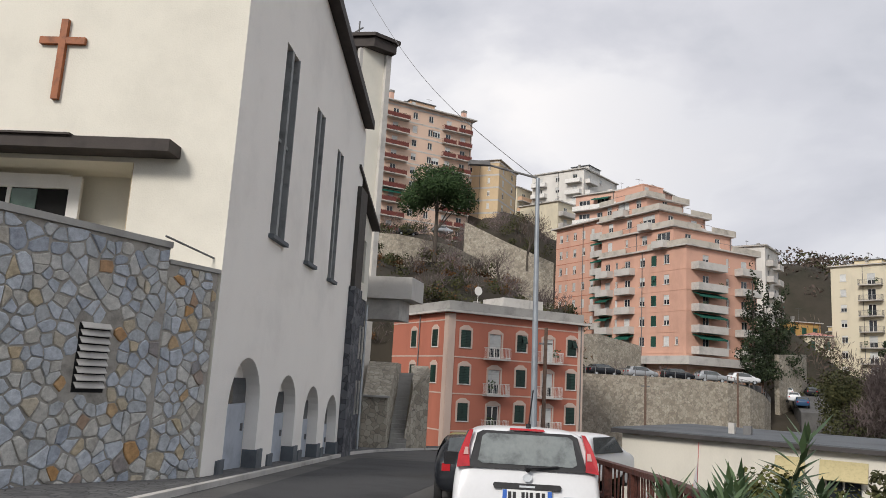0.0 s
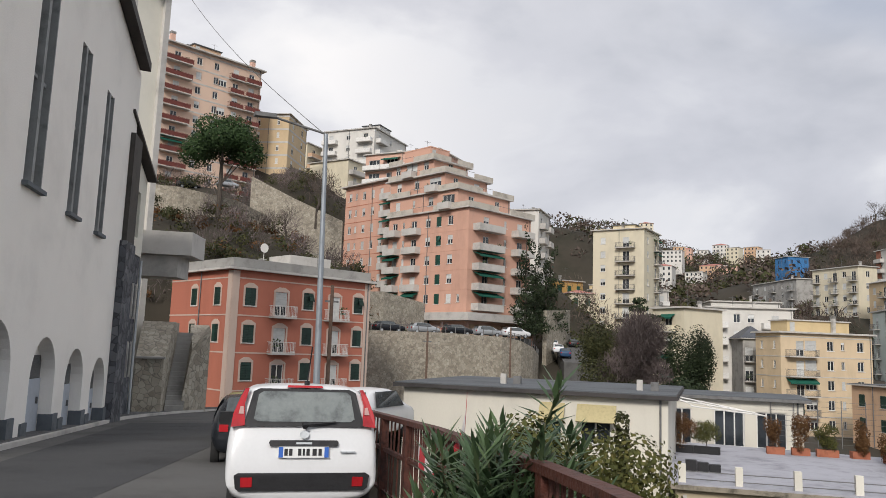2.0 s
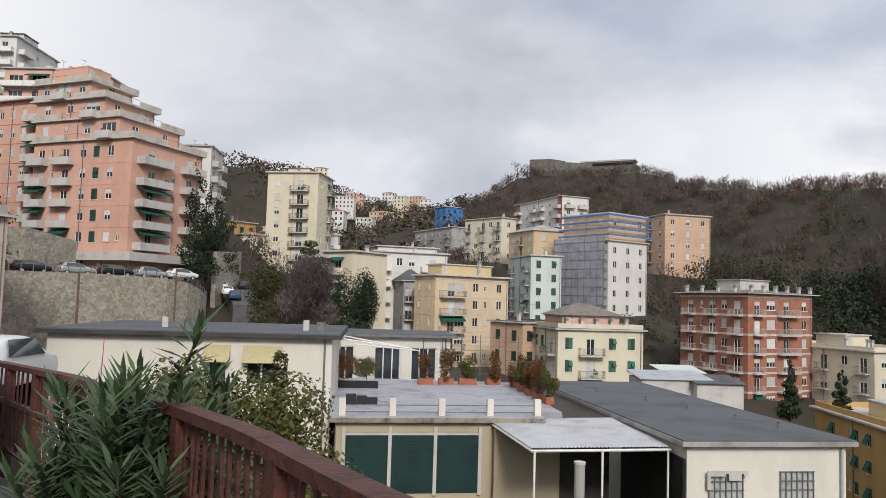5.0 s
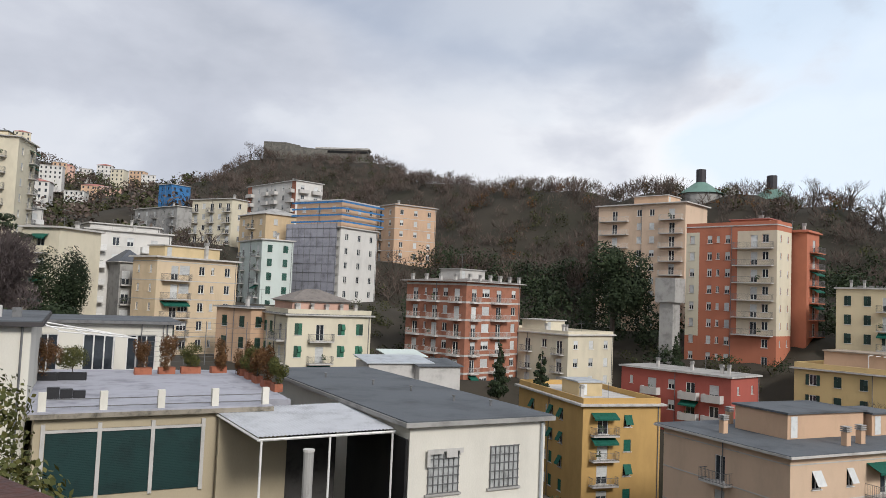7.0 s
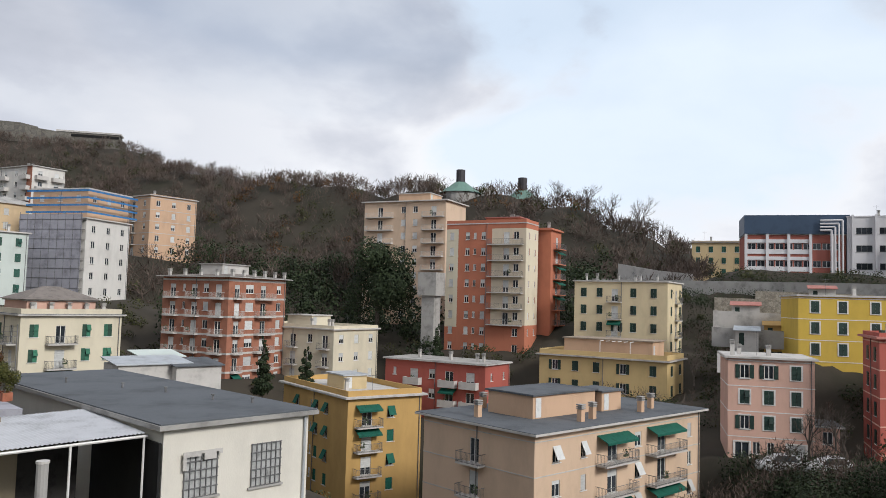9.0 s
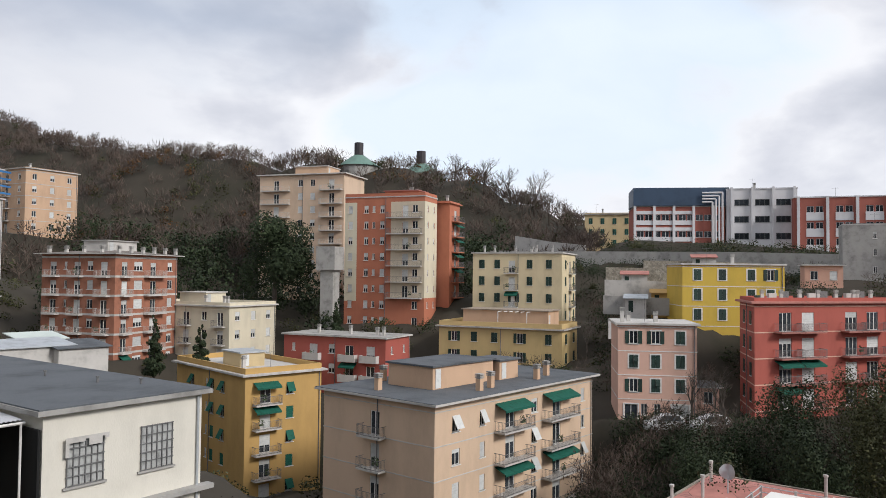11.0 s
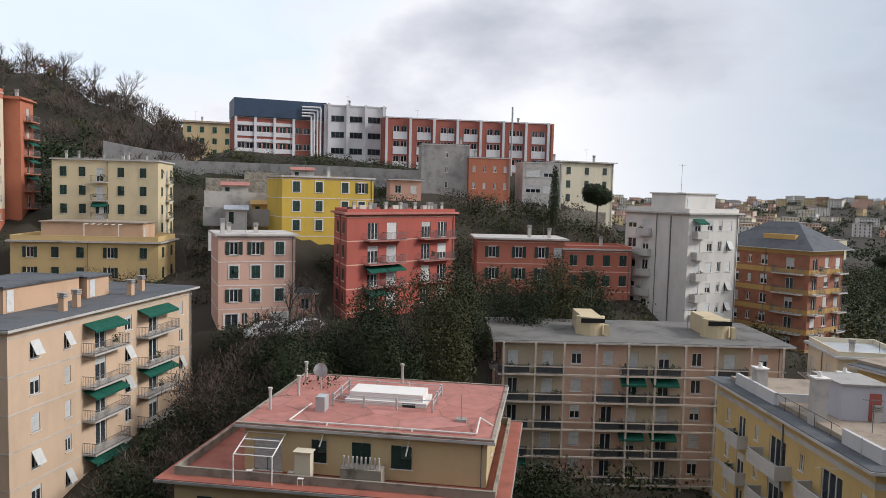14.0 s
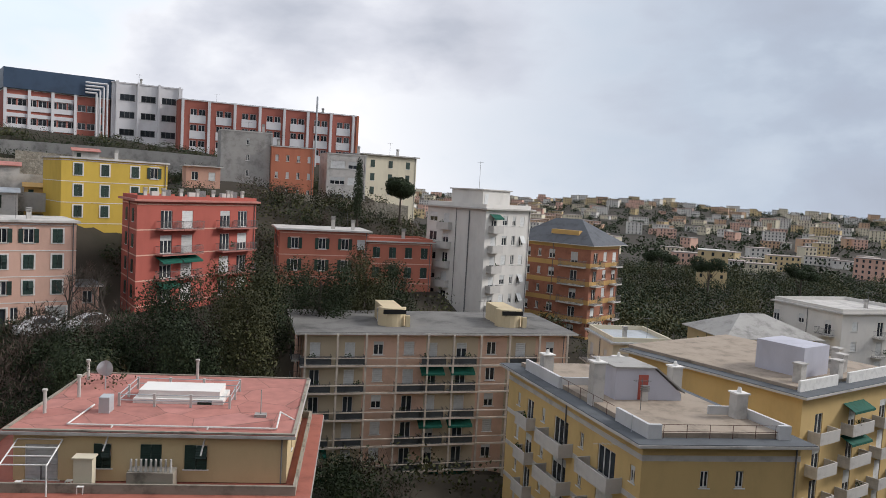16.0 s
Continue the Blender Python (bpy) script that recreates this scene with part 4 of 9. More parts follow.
# near peach block
pa = house("apartment_block", "peach apartment block with grey flat roof and green awnings", (67.3, 6.0), -35.4, 28.2, 14.6, -27.5, -10.05, paint("warm_beige_render", (0.63, 0.465, 0.33)),
           {"F": [("f", 3.0, [0, 2, 3]), ("w", 3.0, [1, 4, 5]), ("f", 7.0, [0, 2, 4], 0.8), ("w", 7.0, [1, 3, 5], 0.8), ("D", 11.6, [0, 2, 4], 1.6, (5.4, 1.3)), ("d", 11.6, [1, 3, 5], 1.6, (5.4, 1.3)), ("f", 16.0, [1, 2]), ("w", 16.0, [0, 3, 4, 5]), ("D", 20.4, [0, 2, 3], 1.6, (6.0, 1.3)), ("d", 20.4, [1, 4, 5], 1.6, (6.0, 1.3)), ("f", 26.0, [2], 0.8), ("w", 26.0, [0, 1, 3, 4, 5], 0.8)],
            "G": [("d", 7.4, range(6), 1.2, (3.0, 1.0))]}, storeys=6, sh=3.05, top=0.55, over=0.7, bands=PALEC, slab=PALEC, band_w=0.1)
roof_house(pa, 5.5, 15.5, 5.0, 11.0, 2.2, PEACH)
roof_house(pa, 16.0, 19.5, 4.5, 8.0, 2.0, PEACH)
for q, r_ in ((8.6, 1.6), (11.0, 2.0), (19.5, 2.0), (23.0, 3.0), (2.0, 9.0), (7.0, 13.2), (12.0, 13.4)):
    chimney(pa, q, r_, 1.15, 0.55, PEACH)
orr = house("apartment_block", "tall orange-red apartment block with a white side", (141.8, 14.8), -15.6, 6.4, 16.8, -8.0, 16.3, ORANGE,
            {"G": [("d", 4.0, range(6), 1.2, (7.0, 1.1)), ("p", 2.0, range(8)), ("w", 8.8, range(8), 0.9), ("n", 10.6, range(8)), ("w", 12.2, range(8), 0.9), ("w", 15.6, range(8), 0.9)], "F": spread_cols("n n", 6.4)}, storeys=7, sh=3.05, top=0.9, bal=(7.0, 1.1), over=0.1, parapet=0.8, roof=ROOFP, slab=PALEC, zones=[("G", 14.2, 16.8, 0.9, 20.0, CREAM), ("G", 0.0, 7.0, 0.9, 19.2, paint("pale_cream_render", (0.62, 0.53, 0.40))), ("F", 0.0, 6.4, 0.9, 19.2, CREAM)])
OH = orr["top"]
roof_house(orr, 1.5, 6.0, 2, 9, 1.0, ORANGE, ROOFP)
chimney(orr, 3, 4, 1.4), chimney(orr, 5, 5, 1.4)
house("apartment_block", "rear orange wing with green awnings on balconies", (148.2, 10.6), -15.6, 6.0, 9.0, -2.0, 15.6, ORANGE, {"F": [("D", 3.5, range(6), 1.4, (4.5, 1.2))], "G": spread_cols("n", 9)}, storeys=6, sh=3.0, roof=ROOFP, slab=ORANGE, parapet=0.5)
tp = house("apartment_block", "tall peach block with white balconies below the ridge", (162.0, 34.6), -13.0, 10.8, 20.8, -3.0, 23.3, paint("light_peach_render", (0.64, 0.48, 0.35)), {"G": [("d", 3.0, range(9), 1.3, (5.2, 1.1)), ("w", 7.6), ("w", 10.6), ("d", 16.6, range(9), 1.3, (7.0, 1.1))]}, storeys=9, sh=2.95, rail=("bars", PALEC), bal=(5.0, 1.1), over=0.6, roof=PALEC)
roof_house(tp, 2, 8, 5, 13, 1.8, PEACH, PALEC)
part("concrete_pylon", MB().box(0, 2.6, 0, 2.6, 0, 19).box(-0.6, 3.2, -0.6, 3.2, 16.2, 20.5), CONC, thing("concrete_pylon", tr(136.5, 31.0, -14.0) @ rz(-15), "tall grey concrete pylon of an unfinished lift", "pylon"))
cs = house("apartment_house", "cream house with dark green shutters in rows", (138.2, -10.5), -17.0, 12.0, 17.0, -6.5, 5.6, paint("warm_cream_render", (0.68, 0.57, 0.37)), {"G": [("s", 2.4), ("s", 6.0), ("o", 9.0, [2]), ("d", 9.4, [0, 1, 2], 1.2, (2.6, 0.9)), ("s", 12.2), ("s", 15.2)], "F": [("s", 3.0), ("d", 7.0), ("s", 10.2)]}, storeys=4, sh=3.1, shutter=DARKG, bal=(2.6, 0.9), roof=CONC, over=0.3)
for q in (2, 5, 9, 13, 15):
    chimney(cs, 1.0, q, 0.8, 0.3)
ot = house("apartment_house", "ochre house with a planted terrace and white pergola", (122.2, -9.3), -19.5, 10.0, 21.4, -14.0, -7.2, paint("deep_yellow_render", (0.62, 0.46, 0.22)), {"G": [("s", 2.2), ("o", 7.0), ("s", 11.4), ("s", 15.0), ("o", 18.6)], "F": spread_cols("s s", 10)}, storeys=3, sh=3.05, top=0.1, shutter=DARKG, over=0.5, parapet=1.0, slab=PALEC, roof=ROOFB)
roof_house(ot, 2.5, 9.0, 3.0, 18.0, 2.6, PEACH, ROOFB)
perg = MB()
for q in range(6):
    perg.box(0.6, 3.0, 6.0 + 1.0 * q, 6.08 + 1.0 * q, ot["top"] + 2.7, ot["top"] + 2.8)
for q in (6.0, 11.0):
    perg.box(0.6, 0.7, q, q + 0.1, ot["top"] + 0.26, ot["top"] + 2.7)
part("pergola", perg, WHITE, ot)
ph = house("old_house", "pale pink house with dark green shutters", (97.5, -14.4), -93.0, 9.6, 9.5, -16.7, -4.5, PALEPINK, {"F": [("p", 3.2, [3], 0.8), ("d", 1.6, [3], 1.6, (0.1, 0.02)), ("p", 4.8, [3], 0.8), ("d", 7.6, [3], 2.0, (0.1, 0.02)), ("o", 1.9, [0, 2]), ("s", 1.9, [1]), ("o", 4.6, [0]), ("s", 4.6, [1, 2]), ("s", 7.6, [0, 1, 2])]}, storeys=4, sh=3.0, top=0.2, shutter=DARKG, bands=WHITE, roof=PALEC, over=0.4, band_w=0.1, surround=(WHITE, 0.0))
chimney(ph, 0.6, 1.0), chimney(ph, 5.0, 3.0, 0.8)
house("outbuilding", "low pink annexe beside parked vans", (97.6, -24.2), -93.0, 2.6, 5.0, -16.7, -12.2, PALEPINK, {"F": spread_cols("p", 2.6)}, storeys=1, sh=2.4)
yh = house("old_house", "bright yellow house with green shutters", (115.5, -26.5), -89.1, 14.8, 10.0, -5.5, 3.4, YELLOW, {"F": [("s", 2.2), ("s", 5.8), ("s", 10.0, [0, 1]), ("o", 12.8, [0]), ("s", 12.8, [1])]}, storeys=3, sh=2.95, top=0.15, shutter=DARKG, bands=WHITE, roof=PALEC, over=0.25, band_w=0.1, surround=(WHITE, 0.0))
rh = house("apartment_house", "dark red house with balconies and roof-terrace clutter", (92.9, -29.6), -66.0, 21.3, 8.0, -15.0, -1.5, DARKRED, {"F": [("d", 4.6, range(4), 1.9, (3.4, 1.3)), ("d", 8.1, range(4), 1.9, (3.4, 1.3)), ("d", 15.0, range(4), 1.9, (3.4, 1.3)), ("d", 18.5, range(4), 1.9, (3.4, 1.3))], "G": [("s", 2.0), ("s", 5.5)]}, storeys=4, sh=3.1, top=0.3, shutter=DARKG, bands=PALEPINK, roof=ROOFP, over=0.6, bal=(5.0, 1.2), slab=ROOFP, parapet=0.7)
for q in (4.6, 8.1):
    part("awning", awning_mesh(3.3, 1.3, AWNING), None, rh, m=tr(q, 0, rh["top"] - 0.3 - 3.1 * 2 - 0.35))
for q in range(7):
    chimney(rh, 1.5 + 2.9 * q, 1.2, 0.9, 0.5)
for q in range(9):
    part("roof_clutter", MB().box(1.0 + 2.1 * q, 2.2 + 2.1 * q, 2.5 + 0.4 * (q % 3), 3.6 + 0.4 * (q % 2), rh["top"] + 0.26, rh["top"] + 0.9 + 0.25 * (q % 3)), (DARKG, PALEC, RAIL)[q % 3], rh)

slant(rh, 0.6)

# school on the far hill
SCHW = paint("white_school_panel", (0.66, 0.65, 0.66))
SCHR = paint("red_school_panel", (0.36, 0.12, 0.09))
NAVY = mat("dark_blue_sheeting", (0.045, 0.075, 0.125), 0.45, 0.15, 0.3, 0.1)
sb = house("school", "white and red school wing with a dark blue upper storey", (187.9, -31.8), -94.0, 21.2, 14.0, 10.0, 18.6, SCHR, {"F": [("W", 1.4 + 1.98 * q, [0, 1], 1.7) for q in range(10)]}, storeys=2, sh=4.0, top=0.3, roof=ROOFG, over=0.1, frame_mat=SCHW, category="school")
sp = MB()
for q in range(5):
    sp.box(-0.2 + 4.6 * q, 0.4 + 4.6 * q, -0.5, -0.01, 0, sb["top"] + 0.4)
part("pillar", sp, SCHW, sb)
sp = MB()
for q in range(2):
    z = sb["top"] - 0.3 - 4.0 * (q + 1)
    sp.box(0, 13.5, -0.2, -0.01, z - 0.1, z + 0.9).box(0, 13.5, -0.2, -0.01, z + 2.5, z + 3.3)
part("spandrel", sp, SCHW, sb)
part("blue_storey", MB().box(-0.3, 22.0, -0.6, 12, sb["top"] + 0.27, sb["top"] + 4.6), NAVY, sb)
sw = house("school", "white concrete school block with large windows", (185.5, -53.0), -101.0, 15.6, 12.0, 9.0, 22.6, SCHW, {"F": [("W", 3.4, range(3), 3.2), ("W", 8.0, range(3), 3.2), ("W", 12.6, range(3), 3.2)]}, storeys=3, sh=4.0, top=0.8, over=0.15, frame_mat=RAIL, category="school", slab=SCHW)
pp = MB()
for q in range(4):
    pp.box(0.9 + 4.6 * q, 1.4 + 4.6 * q, -0.6, -0.01, 0, sw["top"] + 0.5)
for q in range(4):
    pp.tube((-3.2 + 0.75 * q, -0.9, 0.0), (-3.2 + 0.75 * q, -0.9, sw["top"] - 3.0 + 0.75 * q), 0.22, n=8)
    pp.tube((-3.2 + 0.75 * q, -0.9, sw["top"] - 3.0 + 0.75 * q), (-5.5, -0.9, sw["top"] - 3.0 + 0.75 * q), 0.22, n=8)
part("pillar", pp, SCHW, sw)
sr = house("school", "long red school wing with white pillars", (178.5, -66.0), -104.0, 44.0, 12.0, 8.0, 19.9, SCHR, {"F": [("W", 2.4 + 1.0 + 6.0 * q, range(3), 1.5) for q in range(7)] + [("W", 2.4 + 2.9 + 6.0 * q, range(3), 1.5) for q in range(7)], "H": []}, storeys=3, sh=3.7, top=0.6, over=0.2, frame_mat=SCHW, category="school", slab=SCHW)
pp = MB()
for q in range(8):
    pp.box(0.6 + 6.0 * q, 1.2 + 6.0 * q, -0.6, -0.01, 0, sr["top"] + 0.3)
for q in range(7):
    for k in range(3):
        z = sr["top"] - 0.6 - 3.7 * (k + 1)
        pp.box(2.55 + 6.0 * q, 6.15 + 6.0 * q, -0.12, -0.01, z - 0.9, z + 0.9)
part("pillar", pp, SCHW, sr)
part("end_wall", MB().box(43.8, 44.4, -0.3, 11.8, 0, sr["top"] + 0.2), ORANGE, sr)
part("vent_pipe", MB().tube((33, -0.8, 4.0), (33, -0.8, sr["top"] + 4.0), 0.25).tube((33, -0.8, 4.0), (31, -2.0, 0.5), 0.25), ZINC, sr)
gc = house("outbuilding", "bare grey concrete block with two small windows", (138.3, -59.3), -108.0, 9.6, 7.0, 2.0, 11.0, CONC, {"F": [("n", 5.0)]}, storeys=3, sh=3.0, over=0.05)
house("outbuilding", "small salmon house with white windows", (131.2, -50.1), -103.0, 5.8, 5.0, 0.0, 3.7, PINK, {"F": spread_cols("w w", 5.8)}, storeys=1, sh=2.8)
house("outbuilding", "orange school annexe with strip windows", (134.3, -67.8), -105.4, 8.4, 7.0, -1.5, 8.6, ORANGE, {"F": spread_cols("n n n n", 8.4)}, storeys=3, sh=3.3, over=0.1)
house("outbuilding", "grey and pink school annexe with ribbon windows", (131.5, -78.5), -108.0, 8.0, 7.0, -2.0, 8.0, PALEC, {"F": [("W", 2.2, range(3), 3.0), ("W", 5.8, range(3), 3.0)]}, storeys=3, sh=3.2, over=0.1)
rl = house("apartment_house", "long red house with pale window surrounds", (99.7, -52.0), -112.7, 13.1, 9.0, -13.0, -5.1, REDR, {"F": [("o", 2.2), ("o", 6.2), ("o", 9.6), ("W", 12.0, [0], 1.2)], "G": spread_cols("s s", 9)}, storeys=2, sh=3.2, top=0.3, shutter=DARKG, bands=PALEPINK, roof=PALEC, over=0.5, band_w=0.12, surround=(PALEPINK, 0.0))
chimney(rl, 8.0, 2.0, 1.4)
house("apartment_house", "low red wing with a roof terrace", (94.6, -64.1), -112.7, 10.0, 8.0, -13.0, -6.4, REDR, {"F": spread_cols("s s s s", 10)}, storeys=2, sh=3.0, top=0.2, shutter=DARKG, bands=PALEPINK, roof=ROOFP, parapet=0.6)
house("villa", "cream villa with green shutters beside pines", (142.1, -94.2), -95.0, 13.9, 10.0, 0.0, 9.1, CREAM, {"F": spread_cols("s s s", 13.9)}, storeys=3, sh=3.0, shutter=DARKG, over=0.6)
wt = house("apartment_block", "white apartment tower with blank centre wall", (82.4, -76.4), -83.6, 10.8, 12.2, -18.0, -0.6, WHITER, {"G": [("p", 1.2, []), ("d", 8.0, range(6), 1.2, (2.4, 0.9)), ("w", 10.8, range(6), 1.7)], "F": [("d", 2.0, range(6), 1.2, (2.4, 1.0)), ("w", 4.6), ("w", 6.8, range(6), 0.8), ("f", 8.8)]}, storeys=6, sh=3.0, top=0.3, rail=("solid", PALEC), bal=(2.4, 1.0), over=0.6, roof=PALEC, parapet=0.8)
roof_house(wt, 2, 8.5, 2.5, 9, 2.6, WHITER, PALEC)
part("drain_pipe", MB().tube((-0.08, 3.2, 0), (-0.08, 3.2, wt["top"] - 0.3), 0.09), RAIL, wt)
aerial(wt, 5, 6, 4.5, wt["top"] + 2.9)
for q in range(5):
    part("balcony", slab_mesh(2.0, 1.1, PALEC), None, wt, m=tr(10.8, 4.0, wt["top"] - 3.3 - 3.0 * q) @ rz(90))
bn = house("apartment_block", "brown and ochre apartment block with a slate mansard", (77.2, -94.8), -80.1, 9.5, 14.5, -20.0, -5.6, BRICK, {"G": [("d", 3.0, range(6), 1.3, (4.6, 1.1)), ("w", 7.2), ("n", 9.6), ("w", 12.0)], "F": spread_cols("d w d", 9.5)}, storeys=5, sh=2.95, roof_kind="hip", hip=4.0, roof=SLATE, over=1.0, bands=OCHRE, band_w=0.75, bal=(2.6, 1.1), rail=("bars", None))
part("dormer", MB().box(1.0, 4.0, 3.0, 8.2, bn["top"] + 0.2, bn["top"] + 2.2), OCHRE, bn)

# ---- near blocks below the road ----
# block with an exposed concrete grid
GR = (70.0, -39.7)
LOGC = paint("dull_cream_loggia_render", (0.54, 0.45, 0.32))
GRC = mat("brownish_concrete", (0.58, 0.50, 0.42), 0.9, 0.2, 0.8, 0.3)
gd = house("apartment_block", "pinkish brown apartment block with an exposed concrete grid of loggias", GR, -114.8, 30.0, 12.7, -31.5, -14.0, mat("pinkish_brown_render", (0.64, 0.43, 0.32), 0.9, 0.1, 0.4, 0.3),
           {"F": [("d", 1.2, range(7), 1.1, (3.3, 1.1)), ("d", 4.9, range(7), 1.1, (3.0, 1.1)), ("w", 8.0, range(7), 1.1), ("w", 11.4, [0]), ("d", 11.4, range(1, 7), 1.2, (3.2, 1.1)), ("d", 14.0, [0, 2, 4, 6], 1.2, (2.8, 1.1)), ("D", 14.0, [1, 3, 5], 1.2, (2.8, 1.1)), ("d", 17.4, [0, 2, 4, 6], 1.2, (3.0, 1.1)), ("D", 17.4, [1, 3, 5], 1.2, (3.0, 1.1)), ("w", 20.9, range(7), 1.1), ("d", 24.4, range(7), 1.2, (3.3, 1.1)), ("w", 28.0, range(7), 1.0)],
            "G": spread_cols("d w", 12.7)}, storeys=6, sh=2.95, top=0.35, over=1.0, bal=(3.0, 1.1), roof=mat("weathered_grey_roof", (0.17, 0.165, 0.155), 0.9, 0.3, 0.25, 0.4), slab=PALEC, deep=3.0, aw=0.9, rail=("panel", mat("dark_grey_loggia_panel", (0.075, 0.08, 0.085), 0.6, 0.2, 1.5, 0.1)), zones=[("F", 0.1, 6.4, 0.3, 21.0, LOGC), ("F", 13.3, 19.3, 0.3, 21.0, LOGC), ("F", 22.7, 26.2, 0.3, 21.0, LOGC)])
gH = gd["top"]
for x in (0.0, 3.35, 6.4, 9.8, 13.2, 16.1, 19.25, 22.6, 26.2, 29.6):
    part("concrete_post", MB().box(x, x + 0.2, -1.12, -0.92, 0, gH), GRC, gd)
for k in range(7):
    z = gH - 0.35 - 2.95 * (k + 1)
    part("concrete_rail", MB().box(0, 30, -1.16, -1.0, z - 0.14, z + 0.05), GRC, gd)
    part("concrete_rail", MB().box(0, 30, -1.16, -1.06, z + 0.76, z + 0.86), GRC, gd)
LIFT = paint("cream_lift_house", (0.58, 0.48, 0.31))
for x in (9.0, 23.0):
    b = MB().box(x, x + 2.2, 4.0, 9.0, gH + 0.26, gH + 2.3)
    b.prism([(x + 1.1 + 1.6 * math.cos(radians(t)), 4.0 + 1.6 * math.sin(radians(t))) for t in range(180, 361, 20)], gH + 0.26, gH + 2.3)
    part("lift_house", b, LIFT, gd)
    part("lift_house_opening", MB().box(x - 0.2, x + 2.4, 2.36, 2.42, gH + 1.7, gH + 2.2), DARK, gd)
    part("lift_house_chimney", MB().box(x + 2.4, x + 2.9, 2.4, 2.9, gH + 0.26, gH + 1.5), LIFT, gd)

# ochre building whose penthouse has a pink roof
PN = (54.6, -10.9)
PNA = -123.5
pl = house("apartment_block", "ochre apartment block with a red-paved roof terrace", (53.9, -5.0), PNA, 22.0, 16.5, -30.0, -18.4, BEIGE, {"F": spread_cols("s s s s s", 22)}, storeys=4, sh=3.05, over=1.0, shutter=DARKG, parapet=0.85, parapet_mat=mat("stained_terrace_concrete", (0.30, 0.27, 0.22), 0.95, 0.3, 0.6, 0.5, col2=(0.07, 0.062, 0.05)), roof=mat("red_terrace_tiles", (0.36, 0.12, 0.085), 0.8, 0.15, 0.8, 0.3), slab=CONC)
pr = building("penthouse", "worn ochre penthouse with a pink roof and pipe railings", (53.2, -9.6), PNA, 17.0, 13.8, -18.1, -15.0, BEIGE, {"F": [("l", 1.7, [0], 2.0, (0.1, 0.05)), ("s", 5.4), ("s", 8.4, [0], 1.3), ("s", 11.2, [0], 1.4)], "G": spread_cols("s s", 13.8), "H": spread_cols("n n", 13.8)}, storeys=1, sh=3.0, top=0.1, deep=0.0, over=0.55, shutter=DARKG, roof=ROOFP, slab=PALEC, category="penthouse")
part("terrace_bay", MB().box(11.6, 14.4, 0.26, 1.4, pl["top"] + 0.27, pl["top"] + 1.5), mat("stained_terrace_concrete", (0.30, 0.27, 0.22), 0.95, 0.3, 0.6, 0.5, col2=(0.07, 0.062, 0.05)), pl)
for k in range(9):
    part("terrace_baluster", MB().tube((11.8 + 0.3 * k, 0.5, pl["top"] + 1.5), (11.8 + 0.3 * k, 0.5, pl["top"] + 2.3), 0.09, 0.07, 6), PALEC, pl)
pH = pr["top"] + 0.26
for x0, x1, y0, y1 in ((-0.5, 17.5, -0.5, -0.28), (-0.5, 17.5, 14.08, 14.3), (-0.5, -0.28, -0.28, 14.08), (17.28, 17.5, -0.28, 14.08)):
    part("roof_edge", MB().box(x0, x1, y0, y1, pH, pH + 0.09), mat("stained_terrace_concrete", (0.30, 0.27, 0.22), 0.95, 0.3, 0.6, 0.5, col2=(0.07, 0.062, 0.05)), pr)
part("skylight", MB().box(5.5, 11.8, 6.0, 9.0, pH, pH + 0.35).box(5.8, 11.5, 6.3, 8.7, pH + 0.35, pH + 0.9), SNOW, pr)
part("skylight_window", MB().box(10.0, 11.0, 5.94, 5.99, pH + 0.02, pH + 0.3), DARKG, pr)
for x, y in [(4.8, 5.2), (7.2, 5.2), (9.7, 5.2), (12.4, 5.2), (4.8, 9.8), (7.2, 9.8), (9.7, 9.8), (12.4, 9.8), (4.8, 7.5), (12.4, 7.5)]:
    part("rail_post", MB().box(x - 0.08, x + 0.08, y - 0.08, y + 0.08, pH, pH + 0.95), PALEC, pr)
r = MB()
for z in (0.45, 0.85):
    for p, q in (((4.8, 5.2), (12.4, 5.2)), ((12.4, 5.2), (12.4, 9.8)), ((12.4, 9.8), (4.8, 9.8)), ((4.8, 9.8), (4.8, 5.2))):
        part("pipe_rail", MB().tube((*p, pH + z), (*q, pH + z), 0.035, n=6), ZINC, pr)
r = MB()
for p, q in (((3.0, 0.6, 0.12), (16.2, 0.5, 0.12)), ((16.2, 0.5, 0.12), (16.2, 3.0, 0.5)), ((16.2, 3.0, 0.5), (17.6, 3.0, -0.3)), ((5.8, 0.5, 0.12), (5.6, -0.6, -1.2)), ((11.8, 0.5, 0.12), (11.6, -0.6, -1.4)), ((3.0, 0.6, 0.12), (3.2, 5.0, 0.12))):
    part("white_pipe", MB().tube((p[0], p[1], pH + p[2]), (q[0], q[1], pH + q[2]), 0.06, n=6), WHITE, pr)
r = MB()
for x, y in ((0.4, 12.0), (0.6, 3.2), (1.4, 7.2), (8.5, 13.2)):
    part("flue", MB().tube((x, y, pH - 1.2), (x, y, pH + 1.5), 0.12, n=8).tube((x, y, pH + 1.5), (x, y, pH + 1.65), 0.18, n=8), PALEC, pr)
r = MB().tube((2.5, 9.5, pH), (2.5, 9.5, pH + 1.3), 0.05, n=6)
r.add([(2.5 + 0.6 * math.cos(radians(t)), 9.4 - 0.15 * math.cos(radians(2 * t)), pH + 1.6 + 0.6 * math.sin(radians(t))) for t in range(0, 360, 20)] + [(2.5, 9.6, pH + 1.6)], [(i, (i + 1) % 18, 18) for i in range(18)])
part("satellite_dish", r, ZINC, pr)
